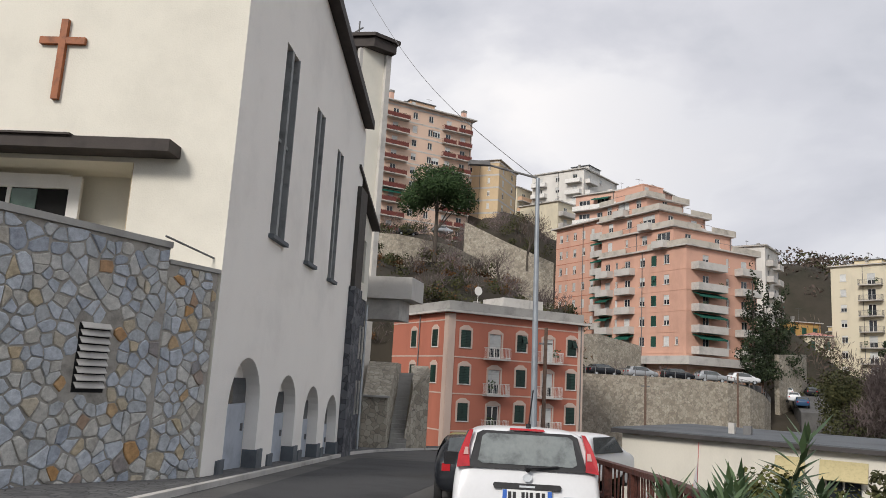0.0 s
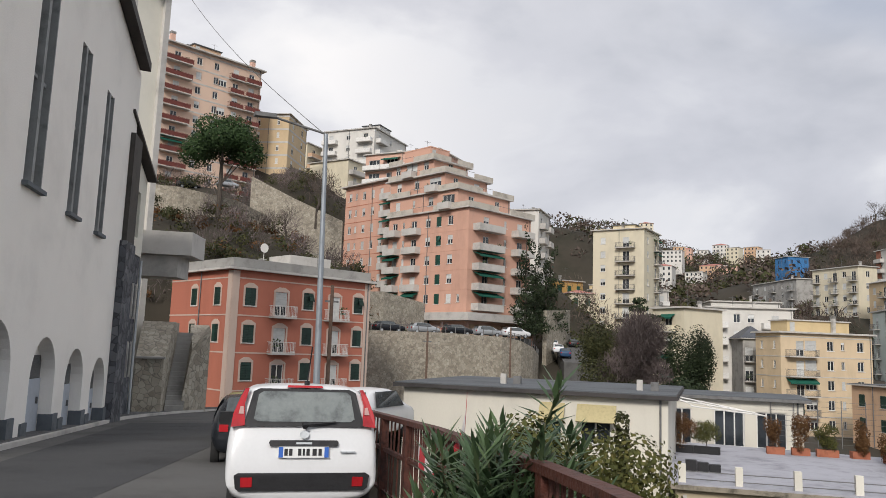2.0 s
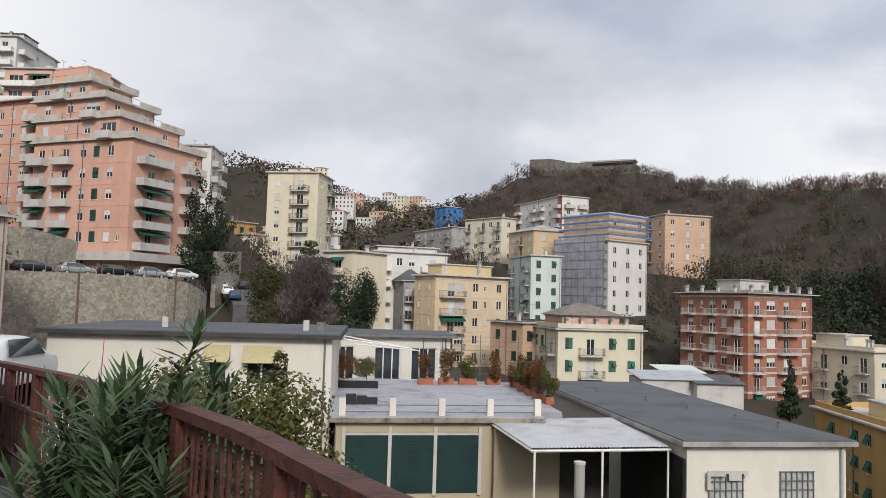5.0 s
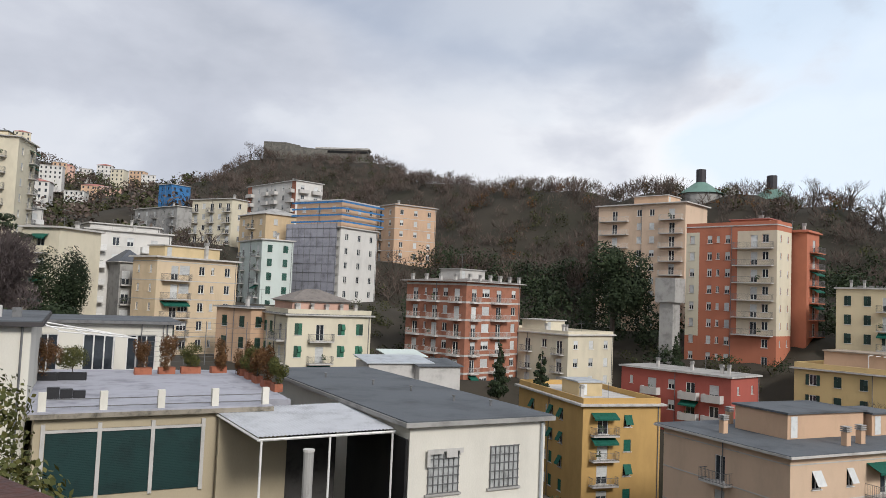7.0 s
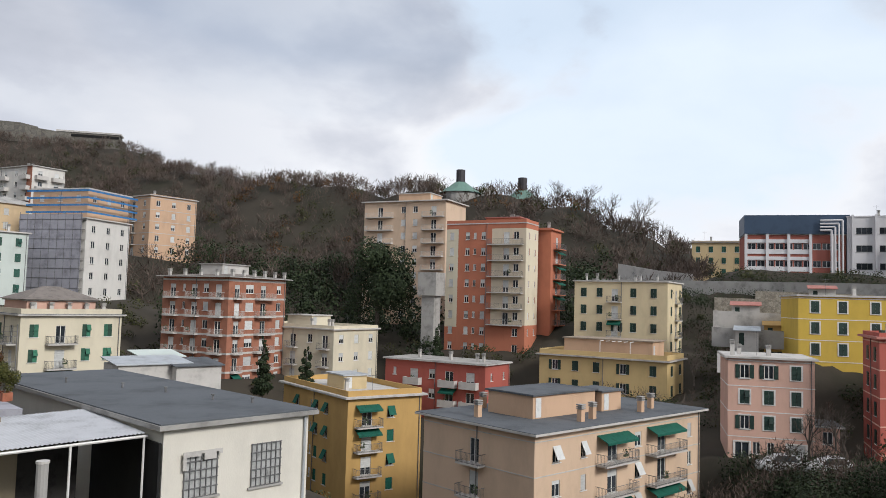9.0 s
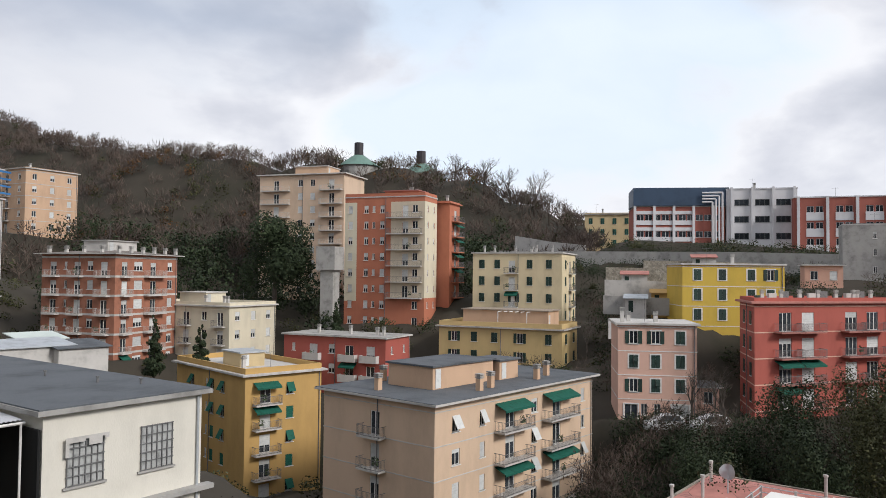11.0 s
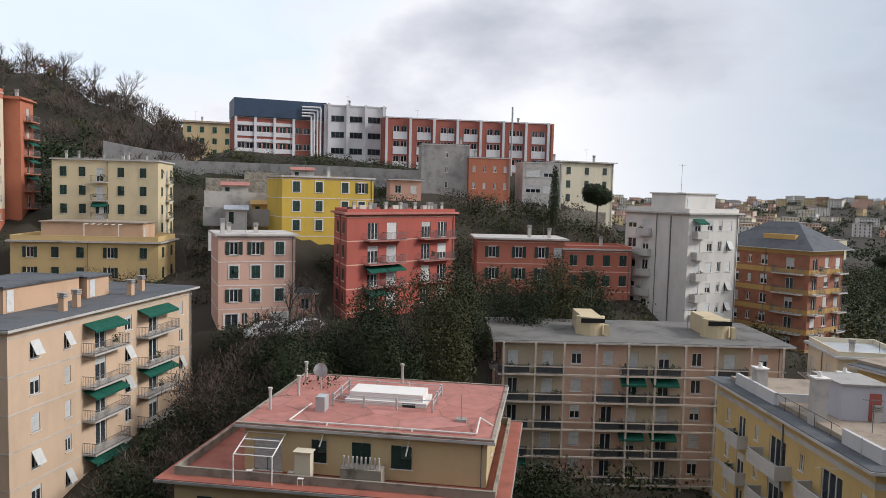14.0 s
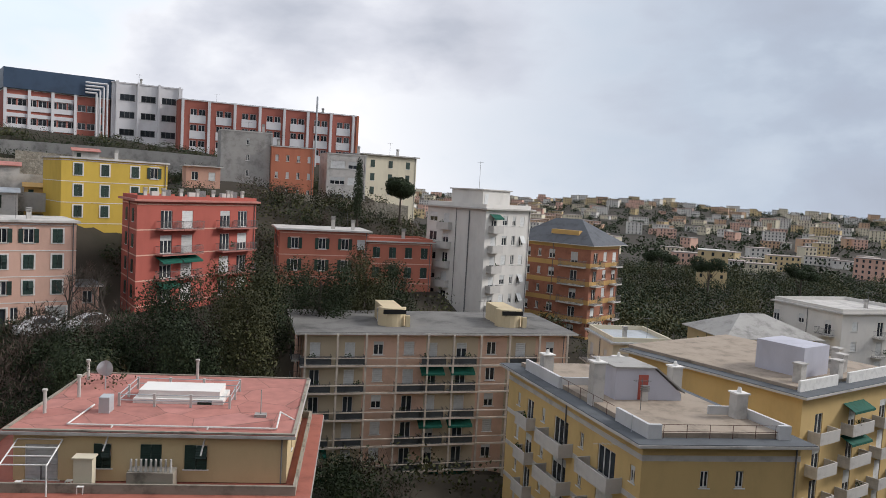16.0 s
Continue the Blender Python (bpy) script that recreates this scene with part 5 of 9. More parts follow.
part("satellite_dish_base", MB().box(14.4, 15.2, 3.2, 3.8, pH, pH + 0.2).tube((14.8, 3.5, pH + 0.2), (14.8, 3.5, pH + 1.9), 0.04, n=6), CONC, pr)
part("metal_box", MB().box(4.0, 4.7, 3.4, 4.4, pH, pH + 1.1), ZINC, pr)
r = MB()
for x in (0.3, 3.0):
    r.tube((x, -0.1, 2.7), (x, -2.6, 1.9), 0.05, n=6).tube((x, -2.6, 1.9), (x, -2.6, 0.0), 0.05, n=6)
for k in range(4):
    r.tube((0.3, -0.1 - 0.8 * k, 2.7 - 0.26 * k), (3.0, -0.1 - 0.8 * k, 2.7 - 0.26 * k), 0.045, n=6)
part("pergola", r, WHITE, pr)
part("garden_cupboard", MB().box(4.2, 5.3, -1.6, -0.9, 0, 2.0).box(4.1, 5.4, -1.7, -0.8, 2.0, 2.08), CREAM, pr)
for x, y in ((0.7, -1.6), (3.6, -1.3), (4.6, -2.2)):
    part("garden_stool", MB().box(x, x + 0.4, y, y + 0.4, 0.42, 0.46).box(x, x + 0.05, y, y + 0.05, 0, 0.42).box(x + 0.35, x + 0.4, y, y + 0.05, 0, 0.42).box(x, x + 0.05, y + 0.35, y + 0.4, 0, 0.42).box(x + 0.35, x + 0.4, y + 0.35, y + 0.4, 0, 0.42), SNOW, pr)

# ochre block with roof decks
DKO = paint("warm_ochre_render", (0.60, 0.43, 0.19))
dA = -121.9
dk = house("apartment_block", "ochre apartment block with paved roof decks and white parapets", (29.9, -43.1), dA, 11.6, 22.0, -32.0, -14.75, DKO, {"F": [("n", 4.6), ("n", 7.2)], "G": [("n", 1.0), ("l", 4.4, range(6), 2.4, (4.6, 1.3)), ("n", 8.0), ("l", 11.4, range(6), 2.4, (4.4, 1.3)), ("n", 14.6), ("d", 17.2, range(6), 1.3, (2.4, 0.9)), ("n", 19.6)]},
           storeys=5, sh=3.1, top=1.0, over=0.75, roof=ROOFG, slab=PALEC, rail=("solid", PALEC), bal=(4.0, 1.2), bands=PALEC, band_w=0.4)
dH = dk["top"] + 0.26
part("roof_deck", MB().box(0.9, 10.8, 0.8, 21.6, dH + 0.0, dH + 0.35), ROOFB, dk)
q = MB()
for x0, x1, y0, y1 in ((0.6, 1.6, 0.5, 0.75), (0.6, 0.85, 0.75, 4.6), (10.3, 11.2, 0.5, 0.75), (10.95, 11.2, 0.75, 5.5), (8.4, 10.95, 5.3, 5.5), (0.6, 0.85, 13.5, 20.0), (0.85, 3.5, 13.3, 13.5)):
    part("parapet", MB().box(x0, x1, y0, y1, dH, dH + 1.0), paint("white_weathered_parapet", (0.58, 0.58, 0.58)), dk)
LILAC = paint("pale_lilac_render", (0.50, 0.50, 0.56))
s = MB()
s.add([(3.0, 9.0, dH + 0.35), (8.6, 9.0, dH + 0.35), (8.6, 12.5, dH + 0.35), (3.0, 12.5, dH + 0.35), (3.0, 9.0, dH + 2.9), (6.2, 9.0, dH + 2.9), (6.2, 12.5, dH + 2.9), (3.0, 12.5, dH + 2.9), (8.6, 9.0, dH + 0.9), (8.6, 12.5, dH + 0.9)],
      [(0, 1, 8, 5, 4), (3, 7, 6, 9, 2), (4, 5, 6, 7), (5, 8, 9, 6), (1, 2, 9, 8), (0, 4, 7, 3)])
part("stair_head", s, LILAC, dk)
part("stair_head_roof", MB().add([(2.8, 8.8, dH + 2.92), (6.3, 8.8, dH + 2.92), (6.3, 12.7, dH + 2.92), (2.8, 12.7, dH + 2.92), (2.8, 8.8, dH + 3.05), (6.3, 8.8, dH + 3.05), (6.3, 12.7, dH + 3.05), (2.8, 12.7, dH + 3.05), (8.8, 8.8, dH + 0.98), (8.8, 12.7, dH + 0.98), (8.8, 8.8, dH + 1.1), (8.8, 12.7, dH + 1.1)],
     [(0, 1, 5, 4), (3, 7, 6, 2), (4, 5, 6, 7), (0, 4, 7, 3), (0, 3, 2, 1), (1, 8, 10, 5), (2, 6, 11, 9), (5, 10, 11, 6), (8, 9, 11, 10), (1, 2, 9, 8)]), CONC, dk)
part("red_door", MB().box(4.9, 5.7, 8.93, 8.98, dH + 0.4, dH + 2.4), DARKRED, dk)
for x, y, h in ((1.2, 8.6, 3.4), (1.4, 17.5, 2.0), (10.2, 4.6, 2.2), (9.0, 19.0, 1.6), (10.6, 13.0, 2.2)):
    c = part("chimney", MB().box(x - 0.45, x + 0.45, y - 0.4, y + 0.4, dH, dH + h), PALEC, dk)
    part("chimney_cap", MB().box(x - 0.55, x + 0.55, y - 0.5, y + 0.5, dH + h + 0.002, dH + h + 0.12).tube((x, y, dH + h + 0.12), (x, y, dH + h + 0.5), 0.2, 0.1), SNOW, c)
r = MB()
for x in (1.8, 3.5, 5.2, 6.9, 8.6, 10.1):
    r.tube((x, 0.62, dH), (x, 0.62, dH + 1.0), 0.02, n=5)
for z in (0.5, 0.98):
    r.tube((1.6, 0.62, dH + z), (10.3, 0.62, dH + z), 0.02, n=5)
for y in (6.0, 8.0, 10.0, 12.0, 14.0):
    r.tube((0.7, y, dH), (0.7, y, dH + 1.0), 0.02, n=5)
r.tube((0.7, 5.0, dH + 0.98), (0.7, 15.0, dH + 0.98), 0.02, n=5)
part("deck_rail", r, RUST, dk)
r = MB().tube((0.3, 2.0, dH - 3), (0.3, 2.0, dH + 1.2), 0.03, n=5)
for k in range(6):
    r.tube((-1.6 + 0.35 * k, 1.7, dH - 0.9), (-1.6 + 0.35 * k, 2.3, dH - 0.9), 0.012, n=4)
r.tube((-2.4, 2.0, dH - 0.9), (0.3, 2.0, dH - 0.9), 0.02, n=5)
part("aerial", r, ZINC, dk)
slant(dk, -0.19)
dk2 = house("apartment_block", "ochre rear wing with a paved roof deck and lilac stair head", (30.2, -67.2), -95.0, 18.0, 20.0, -32.0, -14.75, DKO, {"F": [("d", 3.0, range(6), 1.3, (3.4, 1.2)), ("D", 9.0, range(6), 1.3, (4.0, 1.2)), ("d", 15.0, range(6), 1.3, (4.0, 1.2))]}, storeys=5, sh=3.1, top=1.0, over=0.75, roof=ROOFG, slab=PALEC, rail=("solid", PALEC), bal=(4.0, 1.2))
d2 = dk2["top"] + 0.26
part("roof_deck", MB().box(0.9, 19.0, 1.2, 21, d2, d2 + 0.3), ROOFB, dk2)
part("parapet", MB().box(0.5, 7.0, 0.6, 0.85, d2, d2 + 1.0).box(9.0, 19.5, 0.6, 0.85, d2, d2 + 1.0), WHITE, dk2)
part("stair_head", MB().box(5.0, 9.5, 3.0, 8.0, d2 + 0.3, d2 + 3.2), LILAC, dk2)
for x, y in ((3.0, 2.2), (8.5, 1.6), (12.0, 3.0), (15.0, 5.0)):
    part("chimney", MB().box(x - 0.45, x + 0.45, y - 0.4, y + 0.4, d2, d2 + 2.0).box(x - 0.55, x + 0.55, y - 0.5, y + 0.5, d2 + 2.0, d2 + 2.15), PALEC, dk2)
hh = house("villa", "ochre hip-roofed house behind the roof decks", (57.0, -102.0), -118.0, 15.0, 11.0, -30.0, -17.3, BEIGE, {"F": spread_cols("s s s", 12), "G": spread_cols("s s", 10)}, storeys=5, sh=3.1, roof_kind="hip", hip=3.0, roof=CONC, over=0.7)
house("apartment_block", "cream block with cluttered roof terrace", (56.5, -74.5), -122.0, 7.5, 9.0, -30.0, -15.6, CREAM, {"F": spread_cols("w w w", 9), "G": spread_cols("w d", 10)}, storeys=5, sh=3.1, parapet=0.8, roof=ZINC)
house("apartment_block", "white block with terraces at the valley mouth", (49.0, -121.0), -110.0, 16.0, 14.0, -32.0, -13.6, WHITER, {"F": spread_cols("w d w", 16), "G": spread_cols("d w d", 16)}, storeys=6, sh=3.1, parapet=0.8, roof=PALEC)

# ---- garages, terrace and long low building below the railing ----
site(24, 20, -10.2), site(20, 26, -10.2), site(15, 22, -10.0), site(30, 30, -10), site(40, 22, -12), site(30, 10, -12)
LOWW = paint("warm_white_render", (0.69, 0.66, 0.58))
GDOOR = mat("green_roller_door", (0.005, 0.032, 0.030), 0.6, 0.2, 1.0, 0.15)
# shed: corner (28.5, 17.6); its gable wall runs towards (34.6, 13.9)
SA = math.degrees(math.atan2(13.91 - 17.65, 34.58 - 28.47))
shed = house("workshop", "low white workshop with a grey felt roof and barred windows", (28.47, 17.65), SA, 7.2, 22.0, -11.0, -4.05, LOWW, {"F": [], "G": []}, storeys=1, sh=3.0, over=0.35, roof=ROOFG, slab=CONC, deep=2.0, category="workshop")
sH = shed["top"]
for u in (1.7, 4.9):
    w = part("window", MB().box(u - 0.75, u + 0.75, -0.03, -0.004, sH - 2.9, sH - 1.1), mat("dusty_frosted_pane", (0.42, 0.43, 0.42), 0.35, 0.3, 2.5, 0.0), shed)
    g = MB()
    for i in range(7):
        g.box(u - 0.75 + 0.25 * i - 0.02, u - 0.75 + 0.25 * i + 0.02, -0.09, -0.05, sH - 2.95, sH - 1.05)
    for i in range(6):
        g.box(u - 0.8, u + 0.8, -0.1, -0.06, sH - 2.95 + 0.37 * i, sH - 2.91 + 0.37 * i)
    part("window_bars", g, RAIL, w)
    part("window_sill", MB().box(u - 0.9, u + 0.9, -0.12, -0.004, sH - 3.05, sH - 2.96), CONC, w)
part("torn_awning", MB().cells([0.8, 0.95, 1.15, 1.6, 1.75, 2.3, 2.42, 2.6], [-0.22, -0.2], [sH - 1.75, sH - 1.4, sH - 1.22, sH - 1.12, sH - 1.0], lambda i, j, k: k == 3 or (k == 2 and i in (0, 1, 2, 4, 6)) or (k == 1 and i in (0, 4)) or (k == 0 and i == 0)), PALEC, shed)
part("ledge", MB().box(-0.1, 7.6, -0.5, -0.004, sH - 4.3, sH - 4.1), CONC, shed)
part("drain_pipe", MB().tube((6.95, -0.1, 0), (6.95, -0.1, sH - 0.1), 0.06), ZINC, shed)
for u, v in ((2.0, 16.0), (3.5, 12.0), (4.5, 9.0), (5.0, 5.0), (6.0, 3.0)):
    part("roof_vent", MB().tube((u, v, sH + 0.26), (u, v, sH + 0.5), 0.06).tube((u, v, sH + 0.5), (u, v, sH + 0.56), 0.1), RAIL, shed)
# terrace block with three green garage doors: front from (19.5, 30.2) to (31.3, 23.2)
GA = math.degrees(math.atan2(23.2 - 30.23, 31.33 - 19.48))
gar = house("garage_block", "cream garage block with three dark green roller doors", (19.48, 30.23), GA, 9.6, 9.0, -10.3, -4.1, paint("pale_ochre_render", (0.46, 0.39, 0.27)), {}, over=0.35, roof=mat("terrace_paving", (0.37, 0.37, 0.41), 0.9, 0.2, 0.7, 0.3), slab=mat("mossy_stained_concrete", (0.28, 0.25, 0.20), 0.95, 0.35, 1.4, 0.6, col2=(0.05, 0.046, 0.034)), deep=1.5, category="garage", storeys=1)
gH2 = gar["top"]
for i in range(3):
    b = MB()
    louvre(b, 0.45 + 2.15 * i, 2.45 + 2.15 * i, gH2 - 3.3, gH2 - 0.5, 40, -0.0625, -0.06, -0.006)
    part("roller_door", b, GDOOR, gar)
b = MB()
for i in range(4):
    b.box(0.27 + 2.15 * i, 0.43 + 2.15 * i, -0.14, -0.004, gH2 - 3.4, gH2 - 0.25)
b.box(0.27, 6.9, -0.12, -0.004, gH2 - 0.62, gH2 - 0.5)
part("door_frame", b, PALEC, gar)
for i in range(5):
    part("terrace_pillar", MB().box(0.1 + 2.35 * i, 0.4 + 2.35 * i, 0.0, 0.28, gH2 + 0.26, gH2 + 1.05), LOWW, gar)
for z in (0.4, 0.72):
    part("terrace_rail", MB().box(0.2, 9.7, 0.1, 0.14, gH2 + z, gH2 + z + 0.04), RAIL, gar)
# corrugated canopy between garages and workshop
can = thing("canopy", tr(0, 0, 0), "corrugated white metal canopy on thin posts beside garages", "canopy")
A0, A1, A2, A3 = Vector((26.15, 27.1, -4.1)), Vector((23.33, 21.52, -4.3)), Vector((28.7, 18.55, -4.3)), Vector((32.32, 24.09, -4.1))
b, n = MB(), 36
for i in range(n):
    s0, s1, sm = i / n, (i + 1) / n, (i + 0.5) / n
    p = [A0.lerp(A3, s0), A0.lerp(A3, sm), A0.lerp(A3, s1)]
    q = [A1.lerp(A2, s0), A1.lerp(A2, sm), A1.lerp(A2, s1)]
    up = Vector((0, 0, 0.045))
    b.quad(p[0], q[0], q[1] + up, p[1] + up).quad(p[1] + up, q[1] + up, q[2], p[2])
part("corrugated_sheet", b, mat("dull_corrugated_sheet", (0.52, 0.53, 0.55), 0.55, 0.15, 0.8, 0.1), can)
b = MB()
for p, q in ((A0, A1), (A1, A2), (A2, A3)):
    b.tube(p - Vector((0, 0, 0.1)), q - Vector((0, 0, 0.1)), 0.06, n=6)
for s in (0.02, 0.5, 0.98):
    p = A1.lerp(A2, s)
    b.tube(p - Vector((0, 0, 0.1)), (p.x, p.y, -10.3), 0.05, n=6)
part("canopy_frame", b, WHITE, can)
part("plastered_wall", MB().box(-0.6, 2.6, -0.3, -0.1, -10.5, -4.35).moved(tr(26.2, 25.9, 0) @ rz(GA)), paint("pale_ochre_render", (0.46, 0.39, 0.27)), can)
# the canopy's shade is put into this wall's very dark colour
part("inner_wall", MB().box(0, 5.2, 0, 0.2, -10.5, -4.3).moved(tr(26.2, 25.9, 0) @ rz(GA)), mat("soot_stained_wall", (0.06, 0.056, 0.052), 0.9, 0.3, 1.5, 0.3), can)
# thin black sheet on the workshop's side, painted as an opening in shade
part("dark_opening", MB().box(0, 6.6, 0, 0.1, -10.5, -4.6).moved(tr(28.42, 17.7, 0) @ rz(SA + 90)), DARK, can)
bollard = thing("concrete_post", tr(16.6, 13.5, -10.0), "thick weathered grey pipe post standing before the canopy", "post")
part("shaft", MB().tube((0, 0, 0), (0, 0, 7.3), 0.14, 0.14, 12), CONC, bollard)
part("cap", MB().tube((0, 0, 7.3), (0, 0, 7.36), 0.16, 0.16, 12), PALEC, bollard)
fence = thing("fence", tr(0, 0, 0), "thin grey bar fence in front of the garages", "fence")
b = MB()
F0, F1 = Vector((19.5, 24.6, -9.2)), Vector((26.5, 16.4, -9.2))
for i in range(70):
    p = F0.lerp(F1, i / 69)
    b.box(p.x - 0.015, p.x + 0.015, p.y - 0.015, p.y + 0.015, -10.4, -8.4)
b.tube((F0.x, F0.y, -8.4), (F1.x, F1.y, -8.4), 0.02, n=5)
part("fence_bars", b, RAIL, fence)

# ---- the ground sheet ----
def ground_z(x, y, P=None):
    P = GP if P is None else P
    d2 = (P[:, 0] - x) ** 2 + (P[:, 1] - y) ** 2
    w = 1.0 / (d2 + 4.0) ** 1.6
    return float((w * P[:, 2]).sum() / w.sum())


GP = np.array(SITES)


def road_x(y):
    """Centre line of the road at y."""
    return -1.3 + (0.0 if y < 40 else 0.09 * (y - 40) ** 1.25)


def land_z(x, y):
    z = ground_z(x, y)
    r, az = math.hypot(x, y), math.degrees(math.atan2(x, y)) % 360
    k = min(1.0, max(0.0, (az - 124) / 8), max(0.0, (176 - az) / 8)) * min(1.0, max(0.0, (r - 130) / 60))
    if k > 0:
        # the valley mouth: a wooded hollow, then the low hills of the town
        v = float(np.interp(r, (130, 200, 420, 600, 900, 1200, 1500, 2600), (-27, -31, -33, -35, -25, -13, -3, -22)))
        v += 11.0 * math.exp(-((az - 144) / 5.0) ** 2) * min(1.0, max(0.0, (r - 1000) / 400))
        z = z * (1 - k) + v * k
    if -45 < y < 70:
        e = abs(x - road_x(y)) - (3.3 if y > 1.5 else 2.5)
        rzv = road_z(y) - 0.35
        if x < road_x(y):
            e = abs(x - road_x(y)) - 16
        k = min(1.0, max(0.0, e / 2.5))
        z = rzv * (1 - k) + z * k if x >= road_x(y) or True else z
    return z


def ground():
    rs, r = [0.0], 1.5
    while r < 4200:
        rs.append(r)
        r *= 1.045 if r < 700 else 1.12
    naz = 300
    v, f = [(0, 0, land_z(0, 0))], []
    for r in rs[1:]:
        for i in range(naz):
            a = 2 * math.pi * i / naz
            x, y = r * math.sin(a), r * math.cos(a)
            z = land_z(x, y) + (noise.noise(Vector((x * 0.03, y * 0.03, 0))) * min(2.5, r * 0.012))
            v.append((x, y, z))
    for i in range(naz):
        f.append((0, 1 + (i + 1) % naz, 1 + i))
    for k in range(len(rs) - 2):
        o = 1 + k * naz
        for i in range(naz):
            j = (i + 1) % naz
            f.append((o + i, o + j, o + naz + j, o + naz + i))
    b = MB()
    b.v, b.f = v, f
    g = part("ground", b, mat("hillside_earth", (0.042, 0.035, 0.025), 0.95, 0.35, 0.06, 0.8, fine=2.0, col2=(0.02, 0.022, 0.011)), None, smooth=True)
    tagged(g, "hillside of dark scrub, earth and dry grass", "ground", kind="structure")


ground()

# ---- road ----
def strip(name, x0, x1, y0, y1, dz, material, label, n=60, curve=True):
    b = MB()
    for i in range(n):
        a, c = y0 + (y1 - y0) * i / n, y0 + (y1 - y0) * (i + 1) / n
        p = [(x0(a), a, road_z(a) + dz), (x1(a), a, road_z(a) + dz), (x1(c), c, road_z(c) + dz), (x0(c), c, road_z(c) + dz)]
        q = [(x, y, z - 0.3) for x, y, z in p]
        b.quad(*p)
        b.quad(q[0], q[3], p[3], p[0]).quad(q[1], p[1], p[2], q[2])
    return tagged(part(name, b, material), label, name, kind="structure")


def kerb_x(y):
    return -5.05 + 0.035 * max(0, y - 12) + (0 if y < 34 else 0.013 * (y - 34) ** 2)


strip("road", kerb_x, lambda y: (2.1 if y > 2 else max(1.25, 1.25 + 0.425 * y)) + (0 if y < 30 else 0.02 * (y - 30) ** 2), -45, 72, 0.0, ASPH, "worn grey asphalt road running downhill")
strip("pavement", lambda y: kerb_x(y) - 2.4, lambda y: kerb_x(y) - 0.16, -45, 60, 0.12, stone_mat("worn_stone_pavement", [(0.075, 0.076, 0.078), (0.12, 0.12, 0.12), (0.10, 0.10, 0.10)], 4.0, (0.05, 0.05, 0.05), 0.05), "narrow dark stone pavement along the church")
strip("kerb", lambda y: kerb_x(y) - 0.158, kerb_x, -45, 60, 0.125, PALEC, "pale stone kerb edging the pavement")
strip("asphalt_lane", lambda y: kerb_x(y) + 0.75, lambda y: max(kerb_x(y) + 1.4, min(1.9, -1.75 + 0.155 * (y - 11))), -45, 34, 0.005, mat("dark_newer_asphalt", (0.052, 0.053, 0.056), 0.85, 0.2, 0.6, 0.4, fine=60), "darker band of newer asphalt along the road")

# ---- church beside the road ----
PLASTER = mat("grey_white_church_render", (0.87, 0.835, 0.785), 0.9, 0.06, 0.25, 0.35, fine=24)
FRONTP = mat("cream_church_render", (0.74, 0.71, 0.62), 0.9, 0.06, 0.25, 0.35, fine=24)
FASCIA = mat("dark_brown_fascia", (0.045, 0.036, 0.032), 0.7, 0.2, 1.5, 0.2)
STEEL = mat("grey_blue_door_paint", (0.42, 0.455, 0.51), 0.6, 0.12, 1.5, 0.1)
PLINTH = mat("grey_stone_plinth", (0.12, 0.135, 0.15), 0.8, 0.2, 1.5, 0.4)
CM = tr(-5.46, 17.88, 0) @ rz(86.65)
church = thing("church", CM, "modern rendered church with arches, slit windows and a wooden cross", "church")


def eave(x):
    return 16.5 - 0.19 * x


ARCH = ((1.4, 4.05, 1.94), (5.72, 8.2, 1.52), (9.42, 11.78, 1.16), (13.03, 15.4, 0.79))
SLIT = ((3.45, 4.9, 5.5, 11.4), (7.65, 8.85, 5.4, 10.95), (11.4, 12.5, 5.33, 10.6))
b = MB()
ZT, DEEP = 2.6, 0.45
x = 0.0
for x0, x1, zt in ARCH:
    b.quad((x, 0, -3), (x0, 0, -3), (x0, 0, ZT), (x, 0, ZT))
    r, n = (x1 - x0) / 2, 14
    cx, zs = (x0 + x1) / 2, zt - (x1 - x0) / 2
    pts = [(x0, -3)] + [(cx - r * math.cos(math.pi * i / n), zs + r * math.sin(math.pi * i / n)) for i in range(n + 1)] + [(x1, -3)]
    for (p, z), (q, w) in zip(pts, pts[1:]):
        if abs(q - p) > 1e-6:
            b.quad((p, 0, z), (q, 0, w), (q, 0, ZT), (p, 0, ZT))
        b.quad((p, 0, z), (p, DEEP, z), (q, DEEP, w), (q, 0, w))
    b.quad((x0, DEEP, -3), (x1, DEEP, -3), (x1, DEEP, ZT), (x0, DEEP, ZT))
    x = x1
b.quad((x, 0, -3), (17.3, 0, -3), (17.3, 0, ZT), (x, 0, ZT))
hb = MB()
wall_face(hb, lambda u, n, z: (u, -n, z), 17.3, ZT, 12.0, [(p, q, r_, s_) for p, q, r_, s_ in SLIT], 0.3)
b.add(hb.v, hb.f)
b.quad((0, 0, 12), (17.3, 0, 12), (17.3, 0, eave(17.3)), (0, 0, eave(0)))
b.quad((17.3, 0, -3), (17.3, 14, -3), (17.3, 14, 14), (17.3, 0, eave(17.3)))
b.quad((0, 14, -3), (17.3, 14, -3), (17.3, 14, 14), (0, 14, 17))
part("side_wall", b, PLASTER, church)
